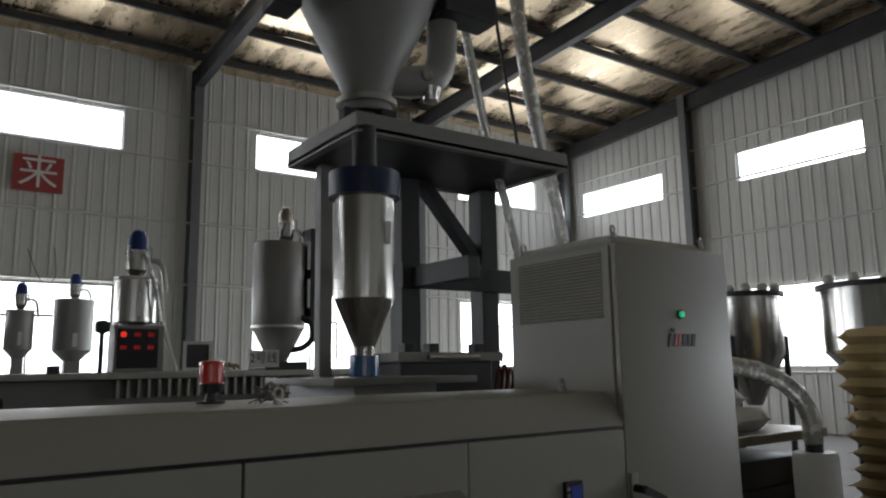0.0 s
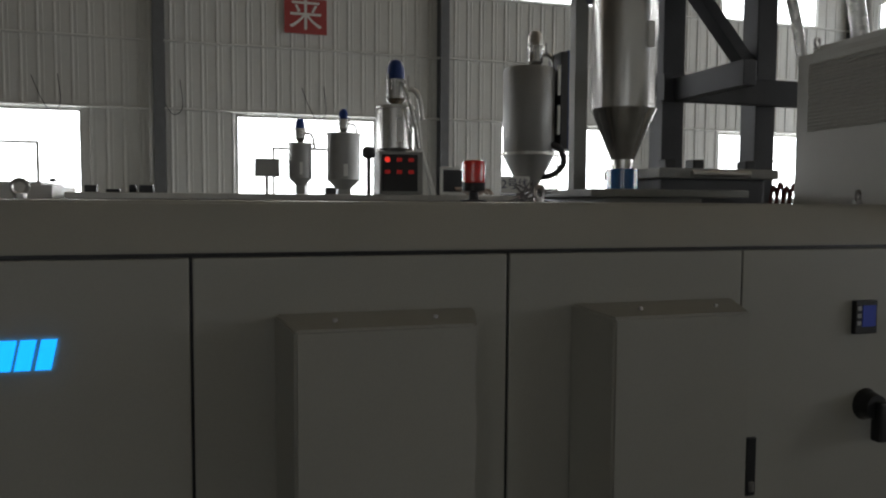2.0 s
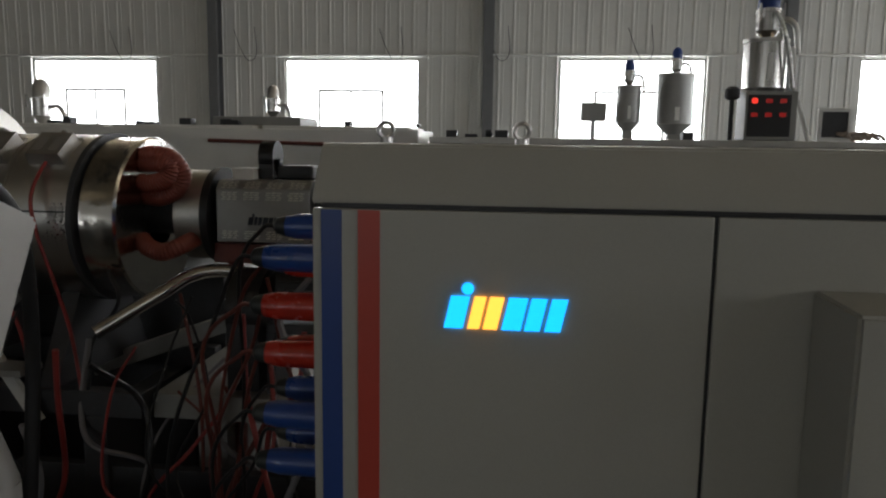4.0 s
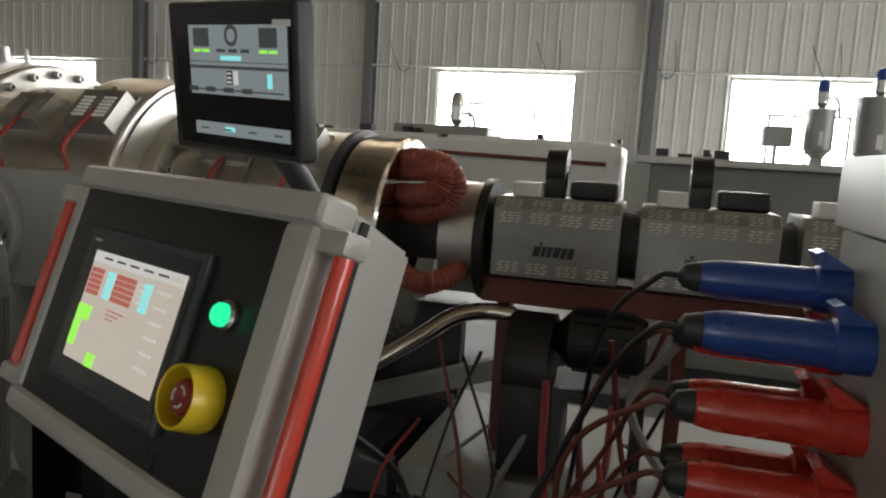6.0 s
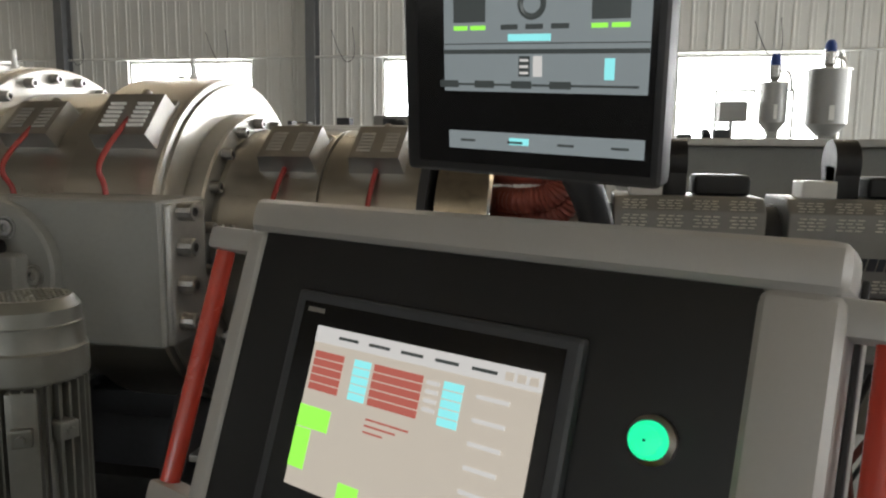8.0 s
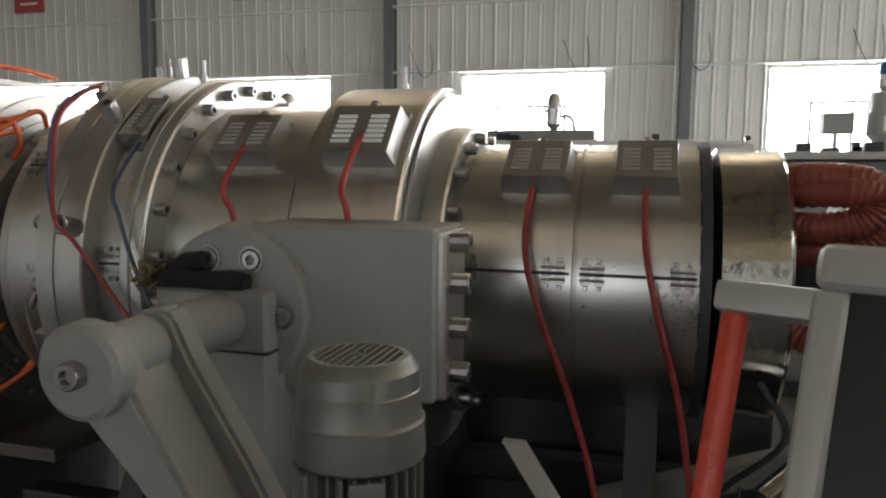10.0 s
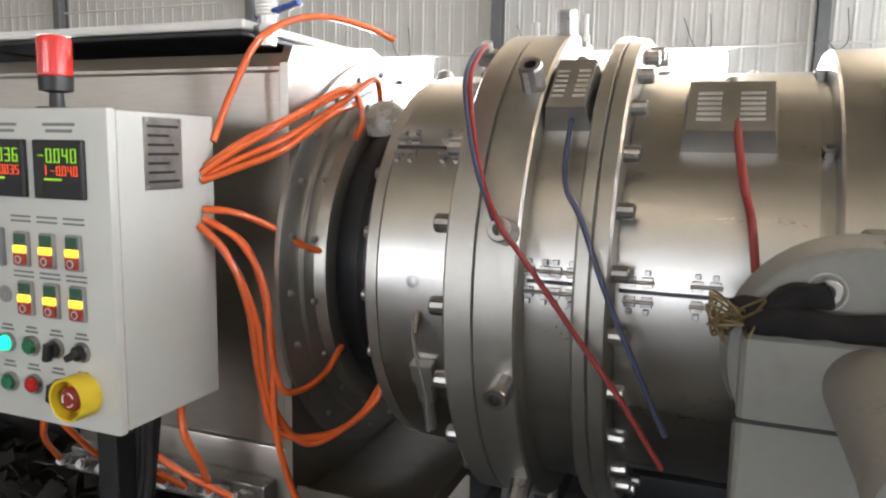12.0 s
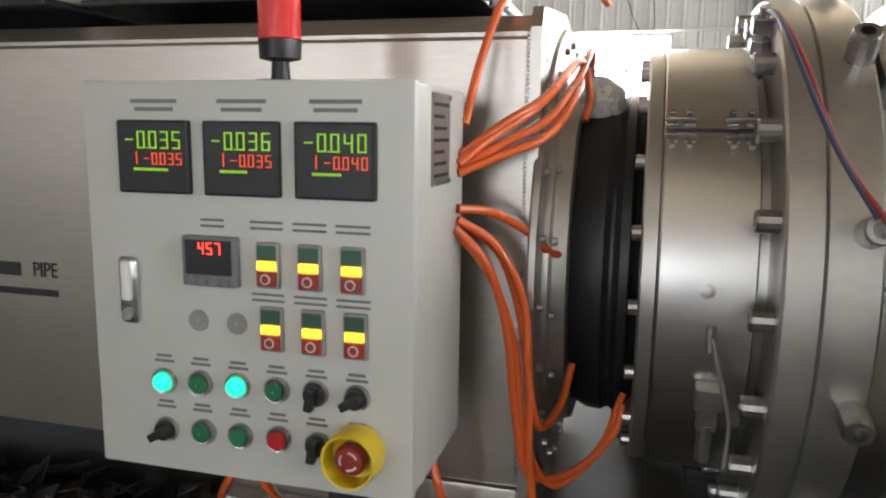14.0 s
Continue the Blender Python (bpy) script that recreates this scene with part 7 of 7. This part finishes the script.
for k in range(18):
    x = random.uniform(-3.2, 2.3)
    w = random.uniform(0.03, 0.10)
    if x < -0.0:
        box(bm, x, x + w, 5.85, 5.95, 1.625, 1.635 + random.uniform(0.01, 0.05), 0.004)
    elif x > 0.2:
        box(bm, x, x + w, 5.66, 5.75, 1.55, 1.56 + random.uniform(0.01, 0.05), 0.004)
tagged(lump("bed_fittings", bm, M_DARKSTEEL, "scattered small dark fittings on the second line", "fittings"), kind="stuff")

# red slogan squares on the wall
for x, ch in ((2.84, "来"), (-15.2, ""), (-21.6, ""), (-9.2, "")):
    s = thing("slogan_square", (x, 15.6, 5.4), "square red slogan sign with a white character on the wall", "sign", group="slogan squares")
    bm = B()
    box(bm, x - 0.44, x + 0.44, 15.58, 15.60, 5.04, 5.76)
    part("board", bm, M_REDSIGN, s)
    if ch:
        words(ch, 0.72, shift((x, 15.578, 5.40)) @ FACE, M_WHITE, s, "character", 0.001)
    else:
        for k in range(3):
            bm = B()
            box(bm, x - 0.25, x + 0.25, 15.574, 15.58, 5.22 + 0.15 * k, 5.27 + 0.15 * k)
            part("stroke_bar", bm, M_WHITE, s)
# downpipe, sockets and hanging cables on the wall
bm = B()
rod(bm, (-0.21, NORTH - 0.12, 1.9), (-0.21, NORTH - 0.12, 8.0), 0.05, seg=12)
lump("wall_conduit", bm, M_WALL, "pale vertical conduit on the cladding wall", "conduit", 40)
random.seed(14)
for k in range(6):
    x = -11.5 + 2.9 * k + random.uniform(-0.5, 0.5)
    z = 3.36
    bm = B()
    hose(bm, [(x, NORTH - 0.08, z + 0.55), (x + 0.15, NORTH - 0.09, z + 0.15), (x + 0.32, NORTH - 0.08, z - 0.10), (x + 0.5, NORTH - 0.09, z + 0.05), (x + 0.46, NORTH - 0.08, z + 0.6)], 0.008, 6, 6)
    lump("wall_cable", bm, M_DARKSTEEL, "thin dark cable looped on the wall", "cable", 60, group="wall cables")
# window frames of the lower row
for x in north_starts:
    if x < -20:
        continue
    wf = thing("window_frame", (x, NORTH, LOW0), "thin pale window frame with a sliding sash", "window", group="lower windows", kind="structure")
    for a in ((x, x + WIN_W, LOW0, LOW0 + 0.05), (x, x + WIN_W, LOW1 - 0.04, LOW1), (x, x + 0.04, LOW0, LOW1), (x + WIN_W - 0.04, x + WIN_W, LOW0, LOW1), (x + 0.75, x + 2.15, 2.62, 2.67), (x + 0.73, x + 0.78, LOW0, 2.67), (x + 1.43, x + 1.47, LOW0, 2.62), (x + 2.12, x + 2.17, LOW0, 2.67)):
        bm = B()
        box(bm, a[0], a[1], NORTH + 0.05, NORTH + 0.08, a[2], a[3])
        part("frame_bar", bm, M_CAST, wf)
